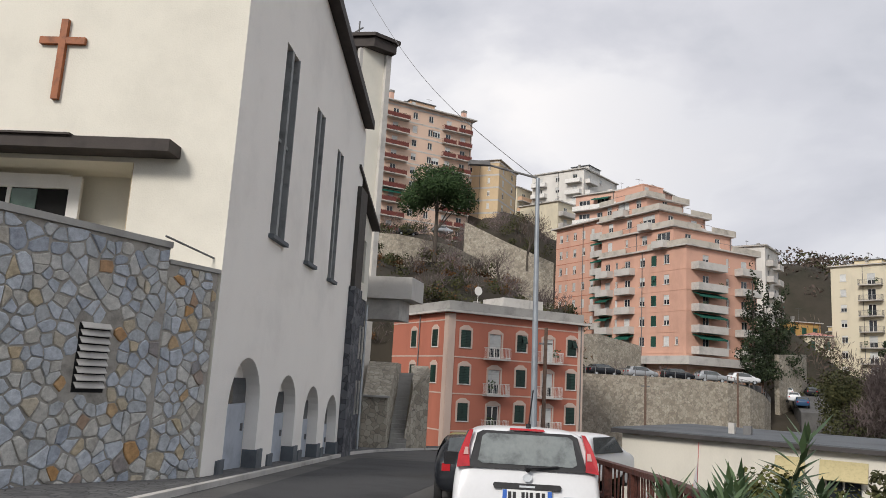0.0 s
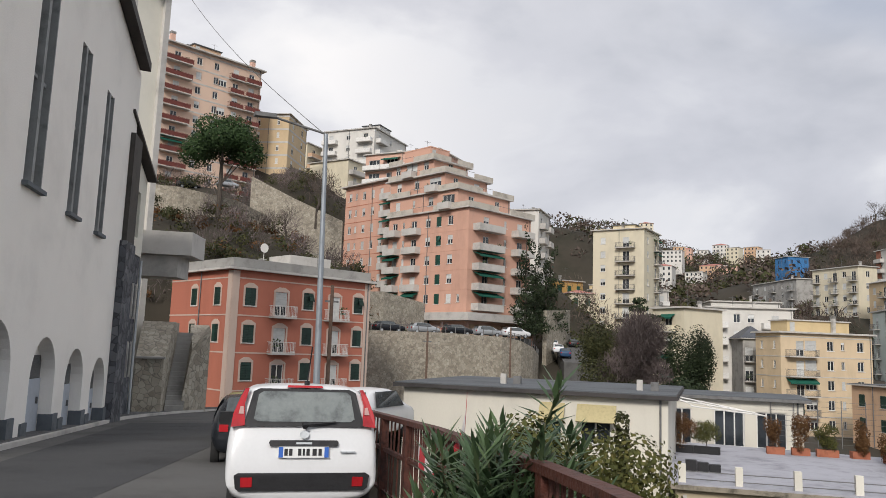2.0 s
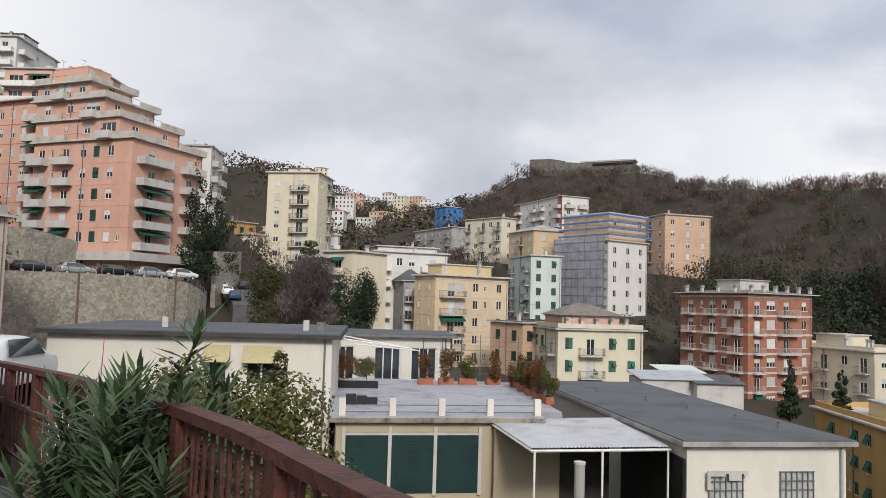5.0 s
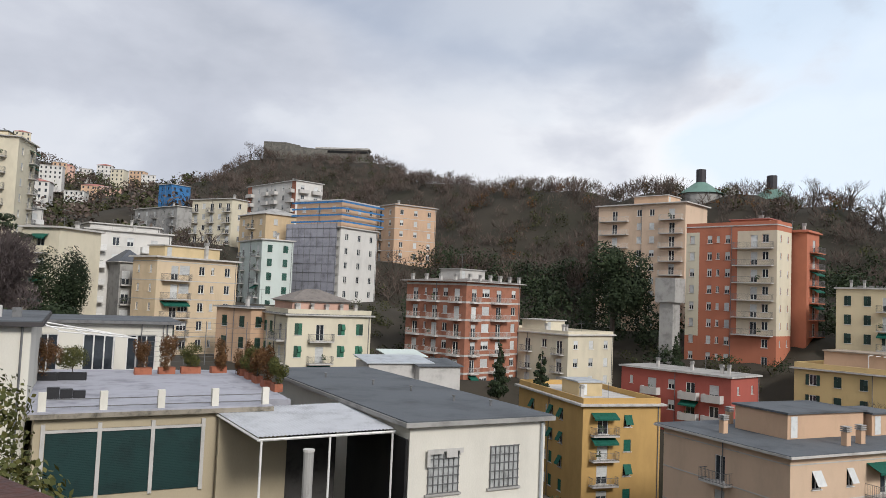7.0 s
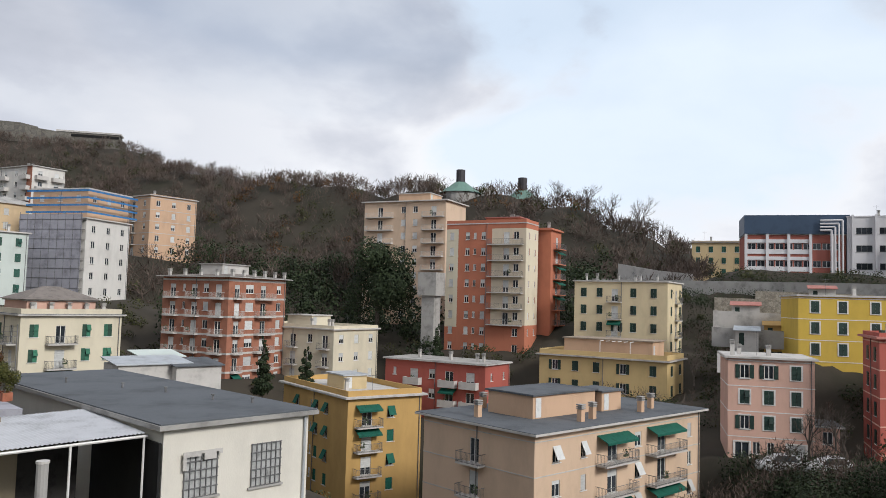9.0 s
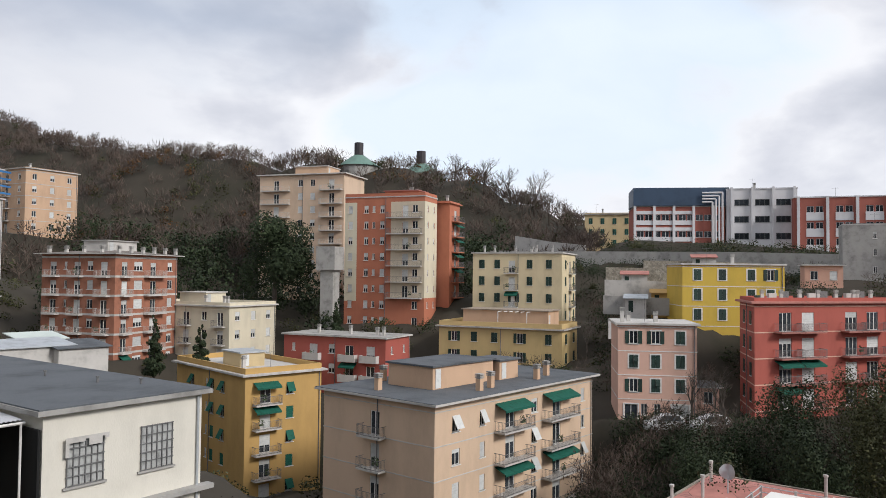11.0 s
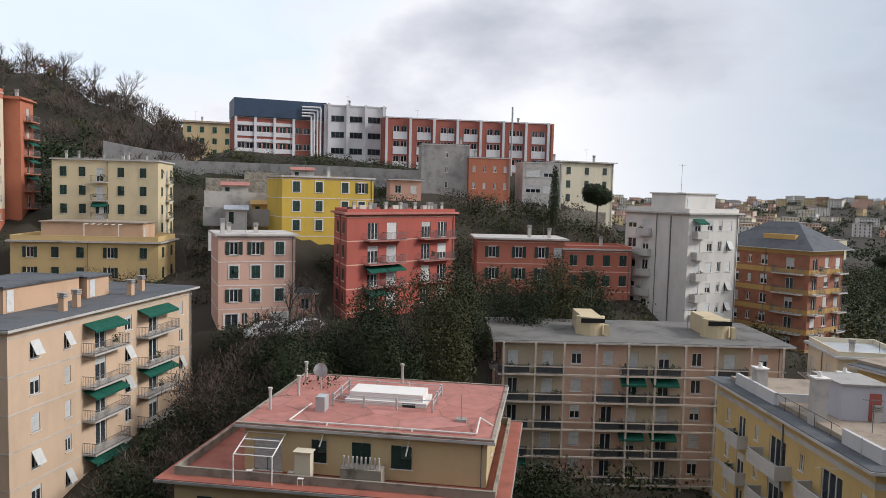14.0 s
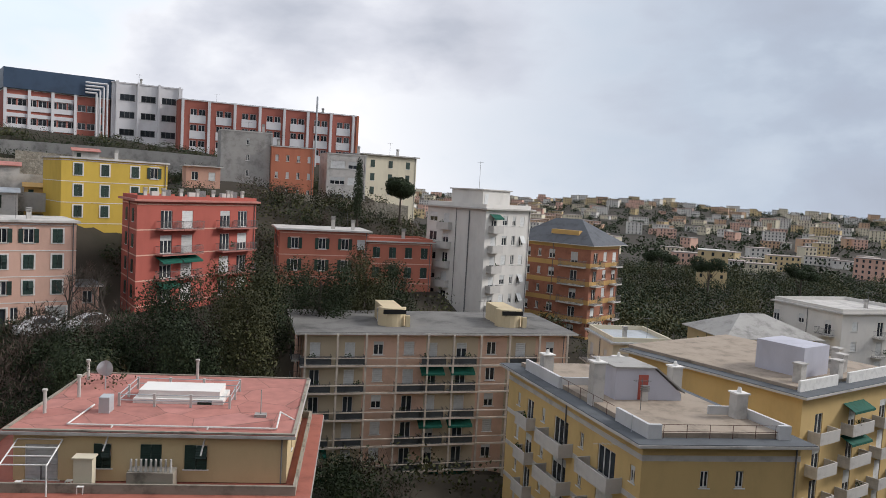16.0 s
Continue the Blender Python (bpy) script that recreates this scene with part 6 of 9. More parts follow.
for i, (x0, x1, zt) in enumerate(ARCH):
    d = part("door", MB().box(x0 + 0.02, x1 - 0.02, DEEP - 0.07, DEEP - 0.01, -3, zt - 1.25), STEEL, church)
    part("transom_window", MB().box(x0 + 0.1, x1 - 0.1, DEEP - 0.06, DEEP - 0.01, zt - 1.24, zt - 0.55), GLASS, d)
    part("door_handle", MB().box(x1 - 0.35, x1 - 0.3, DEEP - 0.13, DEEP - 0.07, zt - 2.0, zt - 1.8), RAIL, d)
    zb = road_z(18 + (x0 + x1) / 2)
    part("plinth", MB().box(x1 - 0.004, x1 + 0.55, -0.06, DEEP - 0.08, -3, zb + 0.55), PLINTH, church)
    part("plinth", MB().box(x0 - 0.5, x0 + 0.004, -0.06, 0.4, -3, zb + 0.55), PLINTH, church)
for x0, x1, z0, z1 in SLIT:
    w = part("slit_window", MB().box(x0, x1, 0.22, 0.28, z0, z1), mat("dull_grey_glass", (0.12, 0.13, 0.14), 0.3, 0.2, 1.0, 0.0), church)
    xm = (x0 + x1) / 2
    part("window_frame", MB().box(xm - 0.1, xm + 0.1, 0.0, 0.2, z0 + 0.05, z1).box(x0 + 0.002, x0 + 0.06, 0.02, 0.2, z0, z1).box(x1 - 0.06, x1 - 0.002, -0.03, 0.2, z0, z1).box(x0, x1, 0.1, 0.2, (z0 + z1) / 2 - 0.05, (z0 + z1) / 2 + 0.05), mat("weathered_grey_frame", (0.26, 0.27, 0.27), 0.7, 0.2, 2.0, 0.2), w)
    part("window_sill", MB().box(x0 - 0.1, x1 + 0.1, -0.16, 0.02, z0 - 0.12, z0 - 0.004), PLINTH, w)
f = MB()
wall_face(f, lambda u, n, z: (-n, u, z), 16.0, -3, 12.0, [(2.5, 12.0, 3.2, 6.5)], 1.6)
f.quad((0, 0, 12), (0, 16, 12), (0, 16, 20), (0, 0, eave(0)))
part("front_wall", f, FRONTP, church)
part("porch_back_wall", MB().box(1.55, 1.6, 2.5, 12, 3.2, 6.5), FRONTP, church)
part("porch_side_panel", MB().box(0.02, 1.5, 2.48, 2.53, 3.2, 6.5), mat("beige_porch_render", (0.50, 0.40, 0.27), 0.9, 0.08, 0.5, 0.3), church)
pw = part("porch_window", MB().box(1.0, 1.04, 4.6, 8.6, 3.4, 6.0), DARK, church)
part("window_frame", MB().box(0.9, 1.0, 4.3, 4.62, 3.2, 6.3).box(0.9, 1.0, 4.62, 12, 5.98, 6.35).box(0.92, 0.98, 6.2, 6.3, 3.4, 6.0), SNOW, pw)
part("green_pane", MB().box(0.96, 0.99, 5.5, 6.2, 3.4, 5.95), mat("greenish_glass", (0.10, 0.16, 0.13), 0.2, 0.2, 1.0, 0.0), pw)
part("porch_canopy", MB().box(-0.7, 0.0, 1.35, 15, 6.62, 6.92).box(-0.78, 0.05, 3.8, 15, 6.92, 6.97), FASCIA, church)
part("wooden_cross", MB().box(-0.12, -0.004, 4.66, 4.84, 8.05, 10.2).box(-0.115, -0.004, 4.16, 5.36, 9.53, 9.71), mat("varnished_wood", (0.30, 0.09, 0.025), 0.55, 0.25, 3.0, 0.2), church, "reddish varnished wooden cross")
rf = MB()
rf.add([(-0.8, -0.45, eave(-0.8) + 0.0), (16.9, -0.45, eave(16.9)), (16.9, 14, eave(17.9) + 1.5), (-0.8, 14, eave(-0.8) + 1.5),
        (-0.8, -0.45, eave(-0.8) + 0.4), (16.9, -0.45, eave(16.9) + 0.4), (16.9, 14, eave(17.9) + 1.9), (-0.8, 14, eave(-0.8) + 1.9)],
       [(0, 3, 2, 1), (4, 5, 6, 7), (0, 1, 5, 4), (1, 2, 6, 5), (2, 3, 7, 6), (3, 0, 4, 7)])
part("roof", rf, FASCIA, church)

# bell tower
tw = thing("bell_tower", tr(-6.9, 49.4, -3) @ rz(40), "cream concrete bell tower with a dark cap and iron cross", "tower")
part("shaft", MB().box(0, 2.1, 0, 3.4, 0, 27.2), FRONTP, tw)
part("fin", MB().box(-0.25, 0.0, 0.0, 0.3, 0, 27.1).box(1.8, 2.2, -0.3, 0.0, 0, 27.1), PALEC, tw)
part("bell_opening", MB().box(-0.03, -0.005, 0.9, 2.9, 25.2, 26.7), DARK, tw)
part("slot_window", MB().box(-0.03, -0.005, 0.5, 1.0, 17.3, 18.3), DARK, tw)
part("cap", MB().prism([(-0.7, 0.6), (0.4, -0.7), (2.3, -0.7), (2.3, 4.1), (-0.7, 4.1)], 27.2, 27.9).prism([(-0.9, 0.5), (0.3, -0.9), (2.5, -0.9), (2.5, 4.3), (-0.9, 4.3)], 27.9, 28.15), FASCIA, tw)
part("iron_cross", MB().box(0.62, 0.7, 1.8, 1.88, 28.1, 30.0).box(0.62, 0.7, 1.35, 2.35, 29.3, 29.38), RAIL, tw)

# stone-clad parish house after the church
par = thing("parish_house", CM, "grey stone-clad house with a white upper storey", "house")
part("stone_base", MB().box(17.32, 22.8, 0.35, 9, -3.4, 5.6), SLATEST, par)
part("stone_pier", MB().box(15.9, 17.9, -0.28, 0.3, -3.4, 5.6), SLATEST, par)
part("dark_pier", MB().box(16.2, 17.9, -0.2, 0.3, 5.604, 10.3), mat("dark_bronze_panel", (0.05, 0.045, 0.04), 0.7, 0.2, 1.5, 0.2), par)
u = MB()
wall_face(u, lambda s, n, z: (17.32 + s, 0.3 - n, z), 5.5, 5.6, 9.4, [(0.9, 2.0, 6.4, 8.9), (2.9, 4.1, 6.4, 8.6)], 0.2)
u.quad((17.32, 0.3, 9.4), (22.82, 0.3, 9.4), (22.82, 0.3, 9.5), (17.32, 0.3, 10.8)).quad((22.82, 0.3, 5.6), (22.82, 9, 5.6), (22.82, 9, 9.5), (22.82, 0.3, 9.5))
part("upper_wall", u, FRONTP, par)
for s in (18.77, 20.82):
    part("window", MB().box(s - 0.6, s + 0.6, 0.46, 0.5, 6.4, 8.9), GLASS, par)
for s in (18.6, 20.4, 21.8):
    for z in (-0.2, 2.6):
        w = part("window", MB().box(s - 0.35, s + 0.35, 0.31, 0.345, z, z + 1.5), GLASS, par)
        part("window_frame", MB().box(s - 0.45, s - 0.35, 0.26, 0.34, z - 0.1, z + 1.6).box(s + 0.35, s + 0.45, 0.26, 0.34, z - 0.1, z + 1.6), PALEC, w)
part("roof", MB().add([(16.2, -0.1, 11.2), (23.2, -0.1, 9.55), (23.2, 9, 9.55), (16.2, 9, 11.2), (16.2, -0.1, 11.35), (23.2, -0.1, 9.7), (23.2, 9, 9.7), (16.2, 9, 11.35)], [(0, 3, 2, 1), (4, 5, 6, 7), (0, 1, 5, 4), (1, 2, 6, 5), (2, 3, 7, 6), (3, 0, 4, 7)]), FASCIA, par)
part("drain_pipe", MB().tube((22.4, 0.2, -2.5), (22.4, 0.2, 5.4), 0.07), ZINC, par)
cc = part("concrete_canopy", MB().prism([(-5.6, 44.2), (-2.2, 43.9), (-1.6, 46.5), (-5.6, 47.5)], 6.2, 7.5).prism([(-5.6, 44.6), (-2.9, 44.4), (-2.4, 46.2), (-5.6, 47.0)], 5.0, 6.2), PALEC, None)
tagged(cc, "overhanging pale concrete terrace beside the stairs", "terrace")

# stone stairs up from the road
st = thing("stone_stairs", tr(0, 0, 0), "steep stone stairs between rubble walls", "stairs")
part("side_wall", MB().add([(-4.6, 43.8, -4), (-3.2, 44.2, -4), (-3.0, 52, -4), (-4.8, 52, -4), (-4.6, 43.8, 0.5), (-3.2, 44.2, 0.5), (-3.0, 48, 2.6), (-4.8, 48, 2.6), (-3.0, 52, 2.6), (-4.8, 52, 2.6)],
     [(0, 1, 5, 4), (1, 2, 8, 6, 5), (4, 5, 6, 7), (6, 8, 9, 7), (0, 4, 7, 9, 3), (2, 3, 9, 8)]), RETAIN, st)
part("outer_wall", MB().add([(-2.25, 46.2, -4), (-0.95, 48.6, -4), (-1.2, 54, -4), (-2.4, 54, -4), (-2.25, 46.2, -1.9), (-0.95, 48.6, 2.2), (-1.2, 54, 2.6), (-2.4, 54, 2.6), (-1.9, 47.4, 1.0)],
     [(0, 1, 5, 8, 4), (1, 2, 6, 5), (2, 3, 7, 6), (0, 4, 8, 7, 3), (8, 5, 6, 7)]), RETAIN, st)
for i in range(18):
    part("step", MB().box(-3.1, -2.1, 45.6 + 0.3 * i, 54, -4.0 + 0.0, -2.4 + 0.26 * i), CONC, st)
part("wall_coping", MB().box(-4.7, -3.1, 43.7, 44.3, 0.504, 0.62), CONC, st)

# rubble wall in front of the church
WM = tr(-5.46 - 0.471 * 14, 17.88 - 0.882 * 14, 0) @ rz(61.9)
rw = thing("stone_wall", WM, "tall rubble wall of grey and ochre stones with a vent", "wall")
MORT = mat("grey_brown_mortar", (0.33, 0.31, 0.275), 0.95, 0.3, 2.6, 0.7, fine=16, col2=(0.17, 0.16, 0.145))
part("mortar", MB().box(0, 12.4, 0.0, 0.5, -2.5, 4.16).box(12.4, 13.9, 0.0, 0.5, -2.5, 3.82), MORT, rw)
part("coping", MB().box(0, 12.42, -0.06, 0.6, 4.164, 4.3).box(12.42, 13.95, -0.04, 0.6, 3.824, 3.92), CONC, rw)
part("hand_rail", MB().tube((12.4, 0.2, 4.45), (13.9, 0.2, 4.2), 0.025, n=6), RAIL, rw)
VX0, VX1, VZ0, VZ1 = 10.42, 11.12, 1.0, 2.35
v = part("vent", MB().box(VX0, VX1, -0.02, 0.0, VZ0, VZ1), DARK, rw)
for i in range(9):
    z = VZ0 + 0.08 + 0.145 * i
    part("slat", MB().add([(VX0 + 0.02, -0.02, z + 0.1), (VX1 - 0.02, -0.02, z + 0.1), (VX1 - 0.02, -0.11, z), (VX0 + 0.02, -0.11, z), (VX0 + 0.02, -0.02, z + 0.12), (VX1 - 0.02, -0.02, z + 0.12), (VX1 - 0.02, -0.11, z + 0.02), (VX0 + 0.02, -0.11, z + 0.02)],
         [(0, 3, 2, 1), (4, 5, 6, 7), (0, 1, 5, 4), (1, 2, 6, 5), (2, 3, 7, 6), (3, 0, 4, 7)]), PALEC, v)

# ---- small hatchback ----
CARW = mat("white_car_paint", (0.70, 0.71, 0.72), 0.25, 0.03, 1.0, 0.0, spec=0.6)
TYRE = mat("tyre_rubber", (0.02, 0.02, 0.02), 0.85, 0.2, 8.0, 0.3)
BLACKP = mat("black_car_plastic", (0.018, 0.018, 0.02), 0.55, 0.2, 8.0, 0.2)
CARGL = mat("car_glass", (0.05, 0.06, 0.065), 0.05, 0.3, 2.0, 0.0, spec=0.8)
# rear glass colour lightened to paint in reflected sky and light through the cabin
REARGL = mat("tinted_rear_glass", (0.17, 0.19, 0.185), 0.03, 0.5, 2.6, 0.0, spec=1.0, col2=(0.05, 0.055, 0.055))
REDL = mat("red_lamp_glass", (0.42, 0.012, 0.018), 0.15, 0.2, 3.0, 0.0, spec=0.7)


def wheel(parent, x, y, r=0.285, w=0.18):
    t = MB()
    n = 24
    prof = [(r * 0.62, -w / 2), (r * 0.93, -w / 2), (r, -w / 2 + 0.03), (r, w / 2 - 0.03), (r * 0.93, w / 2), (r * 0.62, w / 2)]
    vs, fs = [], []
    for i in range(n):
        a = 2 * math.pi * i / n
        vs += [(x + q, y + p * math.cos(a), r + p * math.sin(a)) for p, q in prof]
    m = len(prof)
    for i in range(n):
        for j in range(m - 1):
            fs.append((i * m + j, ((i + 1) % n) * m + j, ((i + 1) % n) * m + j + 1, i * m + j + 1))
    t.add(vs, fs)
    wo = part("wheel", t, TYRE, parent, smooth=True)
    part("rim", MB().tube((x - w * 0.4, y, r), (x + w * 0.4, y, r), r * 0.63, n=20), ZINC, wo)


def car_body(sections):
    """Loft over cross-sections (y, half width low, half width belt, half width roof, z low, z belt, z roof)."""
    vs, fs, m = [], [], 0
    for y, wl2, wb, wr2, z0, zb, zr in sections:
        half = [(0.0, z0), (wl2 * 0.85, z0), (wl2, z0 + 0.12), (wb, (z0 + zb) / 2), (wb * 0.985, zb), ((wb + wr2) / 2, (zb + zr) / 2 + 0.01), (wr2, zr - 0.07), (wr2 * 0.86, zr - 0.012), (0.0, zr)]
        ring = half + [(-p, q) for p, q in half[-2:0:-1]]
        m = len(ring)
        vs += [(p, y, q) for p, q in ring]
    for i in range(len(sections) - 1):
        for j in range(m):
            fs.append((i * m + j, i * m + (j + 1) % m, (i + 1) * m + (j + 1) % m, (i + 1) * m + j))
    fs += [tuple(range(m)), tuple(range((len(sections) - 1) * m + m - 1, (len(sections) - 1) * m - 1, -1))]
    return MB().add(vs, fs)


def smooth_body(ob):
    s = ob.modifiers.new("round", "SUBSURF")
    s.levels = s.render_levels = 2
    for p in ob.data.polygons:
        p.use_smooth = True


HATCH = [(0.0, 0.70, 0.745, 0.70, 0.34, 0.5, 0.64), (0.03, 0.76, 0.80, 0.76, 0.30, 0.56, 0.80), (0.07, 0.77, 0.82, 0.74, 0.28, 0.72, 1.0), (0.16, 0.78, 0.825, 0.70, 0.26, 0.98, 1.24), (0.27, 0.79, 0.825, 0.655, 0.25, 1.02, 1.47), (0.42, 0.79, 0.825, 0.645, 0.25, 1.02, 1.535),
         (1.2, 0.79, 0.825, 0.645, 0.24, 1.0, 1.555), (2.2, 0.79, 0.825, 0.63, 0.24, 0.98, 1.52), (2.62, 0.79, 0.82, 0.66, 0.24, 0.97, 1.24), (2.95, 0.79, 0.81, 0.72, 0.24, 0.93, 1.0), (3.45, 0.76, 0.78, 0.68, 0.25, 0.78, 0.9), (3.62, 0.66, 0.70, 0.62, 0.3, 0.6, 0.74)]
hb = thing("hatchback_car", tr(0.97, 8.55, road_z(9.5) + 0.15) @ Matrix.Rotation(radians(-3.1), 4, "X") @ rz(-2), "small white hatchback with tall red tail lights parked on the road", "car")
smooth_body(part("body", car_body(HATCH), CARW, hb))


def rear_panel(pts, depth=0.02):
    """A patch on the sloping tail: points (x, z), laid on the tail's line and mirrored by the caller."""
    def tail(z):
        return float(np.interp(z, [0.3, 0.56, 0.80, 1.0, 1.24, 1.47, 1.54], [0.02, 0.0, 0.022, 0.065, 0.15, 0.27, 0.36]))
    n = len(pts)
    return MB().add([(x, tail(z) - depth, z) for x, z in pts] + [(x, tail(z) + 0.05, z) for x, z in pts], [tuple(range(n)), tuple(range(2 * n - 1, n - 1, -1))] + [(i, (i + 1) % n, n + (i + 1) % n, n + i) for i in range(n)])


win = part("rear_window", rear_panel([(-0.66, 1.07), (0.66, 1.07), (0.64, 1.14), (0.57, 1.44), (0.5, 1.475), (-0.5, 1.475), (-0.57, 1.44), (-0.64, 1.14)], 0.022), BLACKP, hb)
part("glass", rear_panel([(-0.50, 1.12), (0.50, 1.12), (0.55, 1.15), (0.51, 1.41), (0.46, 1.445), (-0.46, 1.445), (-0.51, 1.41), (-0.55, 1.15)], 0.03), REARGL, win)
part("wiper", MB().tube((0.0, 0.02, 1.09), (0.34, 0.06, 1.12), 0.012, n=6).tube((0.0, 0.0, 1.07), (0.0, 0.05, 1.1), 0.03, n=8), BLACKP, win)
for s in (-1, 1):
    t = part("tail_light", rear_panel([(s * 0.64, 1.08), (s * 0.785, 1.06), (s * 0.77, 1.2), (s * 0.705, 1.38), (s * 0.655, 1.475), (s * 0.615, 1.475), (s * 0.655, 1.3)], 0.035), REDL, hb)
    part("clear_lens", rear_panel([(s * 0.66, 1.2), (s * 0.715, 1.2), (s * 0.70, 1.28), (s * 0.665, 1.28)], 0.042), mat("clear_lamp_glass", (0.5, 0.3, 0.28), 0.2, 0.1, 3.0, 0.0), t)
bp = part("bumper_strip", rear_panel([(-0.70, 0.43), (-0.66, 0.40), (0.66, 0.40), (0.70, 0.43), (0.72, 0.56), (0.68, 0.585), (-0.68, 0.585), (-0.72, 0.56)], 0.035), BLACKP, hb)
for s in (-1, 1):
    part("reflector", rear_panel([(s * 0.53, 0.445), (s * 0.645, 0.445), (s * 0.65, 0.545), (s * 0.53, 0.545)], 0.045), REDL, bp)
part("handle_strip", rear_panel([(-0.36, 0.865), (0.36, 0.865), (0.375, 0.90), (0.36, 0.925), (-0.36, 0.925), (-0.375, 0.90)], 0.03), BLACKP, hb)
pt = part("number_plate", rear_panel([(-0.27, 0.745), (0.27, 0.745), (0.27, 0.86), (-0.27, 0.86)], 0.035), mat("white_plate", (0.72, 0.73, 0.72), 0.4, 0.04, 4.0, 0.0), hb)
for s in (-1, 1):
    part("blue_band", rear_panel([(s * 0.222, 0.748), (s * 0.268, 0.748), (s * 0.268, 0.857), (s * 0.222, 0.857)], 0.039), mat("plate_blue", (0.03, 0.12, 0.45), 0.4, 0.05, 4.0, 0.0), pt)
for q, w in ((-0.19, 0.035), (-0.14, 0.035), (-0.045, 0.035), (0.0, 0.022), (0.045, 0.035), (0.115, 0.045), (0.175, 0.035)):
    part("plate_bar", rear_panel([(q - w / 2, 0.768), (q + w / 2, 0.768), (q + w / 2, 0.838), (q - w / 2, 0.838)], 0.04), BLACKP, pt)
part("badge", rear_panel([(0.05 * math.cos(radians(a)), 0.985 + 0.042 * math.sin(radians(a))) for a in range(0, 360, 30)], 0.035), ZINC, hb)
part("lettering_bar", rear_panel([(-0.085, 0.885), (0.085, 0.885), (0.085, 0.905), (-0.085, 0.905)], 0.034), ZINC, hb)
part("lettering_bar", rear_panel([(0.4, 0.80), (0.56, 0.80), (0.56, 0.812), (0.4, 0.812)], 0.03), ZINC, hb)
part("brake_light", rear_panel([(-0.2, 1.49), (0.2, 1.49), (0.19, 1.515), (-0.19, 1.515)], 0.03), REDL, hb)
part("antenna", MB().tube((0.03, 0.5, 1.53), (0.05, 0.2, 1.95), 0.008, n=5).tube((0.03, 0.5, 1.52), (0.03, 0.5, 1.57), 0.03, n=8), BLACKP, hb)
for s in (-1, 1):
    part("door_mirror", MB().prism([(s * 0.80, 2.2), (s * 0.98, 2.16), (s * 1.0, 2.3), (s * 0.82, 2.36)], 0.98, 1.15), BLACKP, hb)
    wheel(hb, s * 0.70, 0.62)
    wheel(hb, s * 0.70, 2.92)
    sg = part("side_window", MB().add([(s * 0.826, 0.6, 1.04), (s * 0.826, 2.3, 1.0), (s * 0.67, 2.1, 1.44), (s * 0.68, 0.6, 1.46), (s * 0.80, 0.6, 1.04), (s * 0.80, 2.3, 1.0), (s * 0.64, 2.1, 1.44), (s * 0.65, 0.6, 1.46)], [(0, 1, 2, 3), (7, 6, 5, 4), (0, 4, 5, 1), (1, 5, 6, 2), (2, 6, 7, 3), (3, 7, 4, 0)]), CARGL, hb)
part("underbody", MB().box(-0.66, 0.66, 0.2, 3.3, 0.2, 0.4), BLACKP, hb)

PARK = [(0.0, 0.72, 0.78, 0.66, 0.32, 0.7, 0.92), (0.15, 0.8, 0.86, 0.70, 0.28, 0.9, 1.1), (0.55, 0.82, 0.88, 0.66, 0.26, 0.95, 1.46), (1.6, 0.82, 0.88, 0.66, 0.26, 0.95, 1.52), (2.5, 0.82, 0.88, 0.64, 0.26, 0.93, 1.45), (3.05, 0.82, 0.87, 0.7, 0.26, 0.9, 1.05), (3.85, 0.8, 0.84, 0.68, 0.28, 0.8, 0.92), (4.1, 0.66, 0.72, 0.6, 0.32, 0.6, 0.75)]


def parked(m, colour, label, name="parked_car", k=(1, 1, 1)):
    c = thing(name, m, label, "car", "cars parked along the streets")
    secs = [(y * k[1], a * k[0], b_ * k[0], d * k[0], z0, z1 * k[2], z2 * k[2]) for y, a, b_, d, z0, z1, z2 in PARK]
    smooth_body(part("body", car_body(secs), colour, c))
    g = MB()
    for s in (-1, 1):
        g.add([(s * 0.885 * k[0], 0.55 * k[1], 1.0 * k[2]), (s * 0.885 * k[0], 2.75 * k[1], 0.97 * k[2]), (s * 0.70 * k[0], 2.4 * k[1], 1.4 * k[2]), (s * 0.71 * k[0], 0.75 * k[1], 1.42 * k[2])], [(0, 1, 2, 3)])
    g.add([(-0.62 * k[0], 0.12, 1.02 * k[2]), (0.62 * k[0], 0.12, 1.02 * k[2]), (0.56 * k[0], 0.42 * k[1], 1.42 * k[2]), (-0.56 * k[0], 0.42 * k[1], 1.42 * k[2])], [(0, 1, 2, 3)])
    part("windows", g, CARGL, c)
    for s in (-1, 1):
        part("tail_light", MB().box(s * 0.62 * k[0] - 0.09, s * 0.62 * k[0] + 0.09, 0.0, 0.12, 0.74 * k[2], 0.9 * k[2]), REDL, c)
        wheel(c, s * 0.76 * k[0], 0.75, 0.31)
        wheel(c, s * 0.76 * k[0], 3.1 * k[1], 0.31)
    return c


CARD = mat("dark_car_paint", (0.012, 0.014, 0.018), 0.25, 0.05, 1.0, 0.0, spec=0.6)
CARS = mat("silver_car_paint", (0.42, 0.44, 0.46), 0.3, 0.05, 1.0, 0.0, metal=0.4)
CARB = mat("blue_car_paint", (0.03, 0.07, 0.14), 0.25, 0.05, 1.0, 0.0)
CARR = mat("red_car_paint", (0.25, 0.02, 0.03), 0.25, 0.05, 1.0, 0.0)
parked(tr(0.75, 16.5, road_z(18)) @ Matrix.Rotation(radians(-3.1), 4, "X"), CARD, "dark car parked in front of the hatchback")
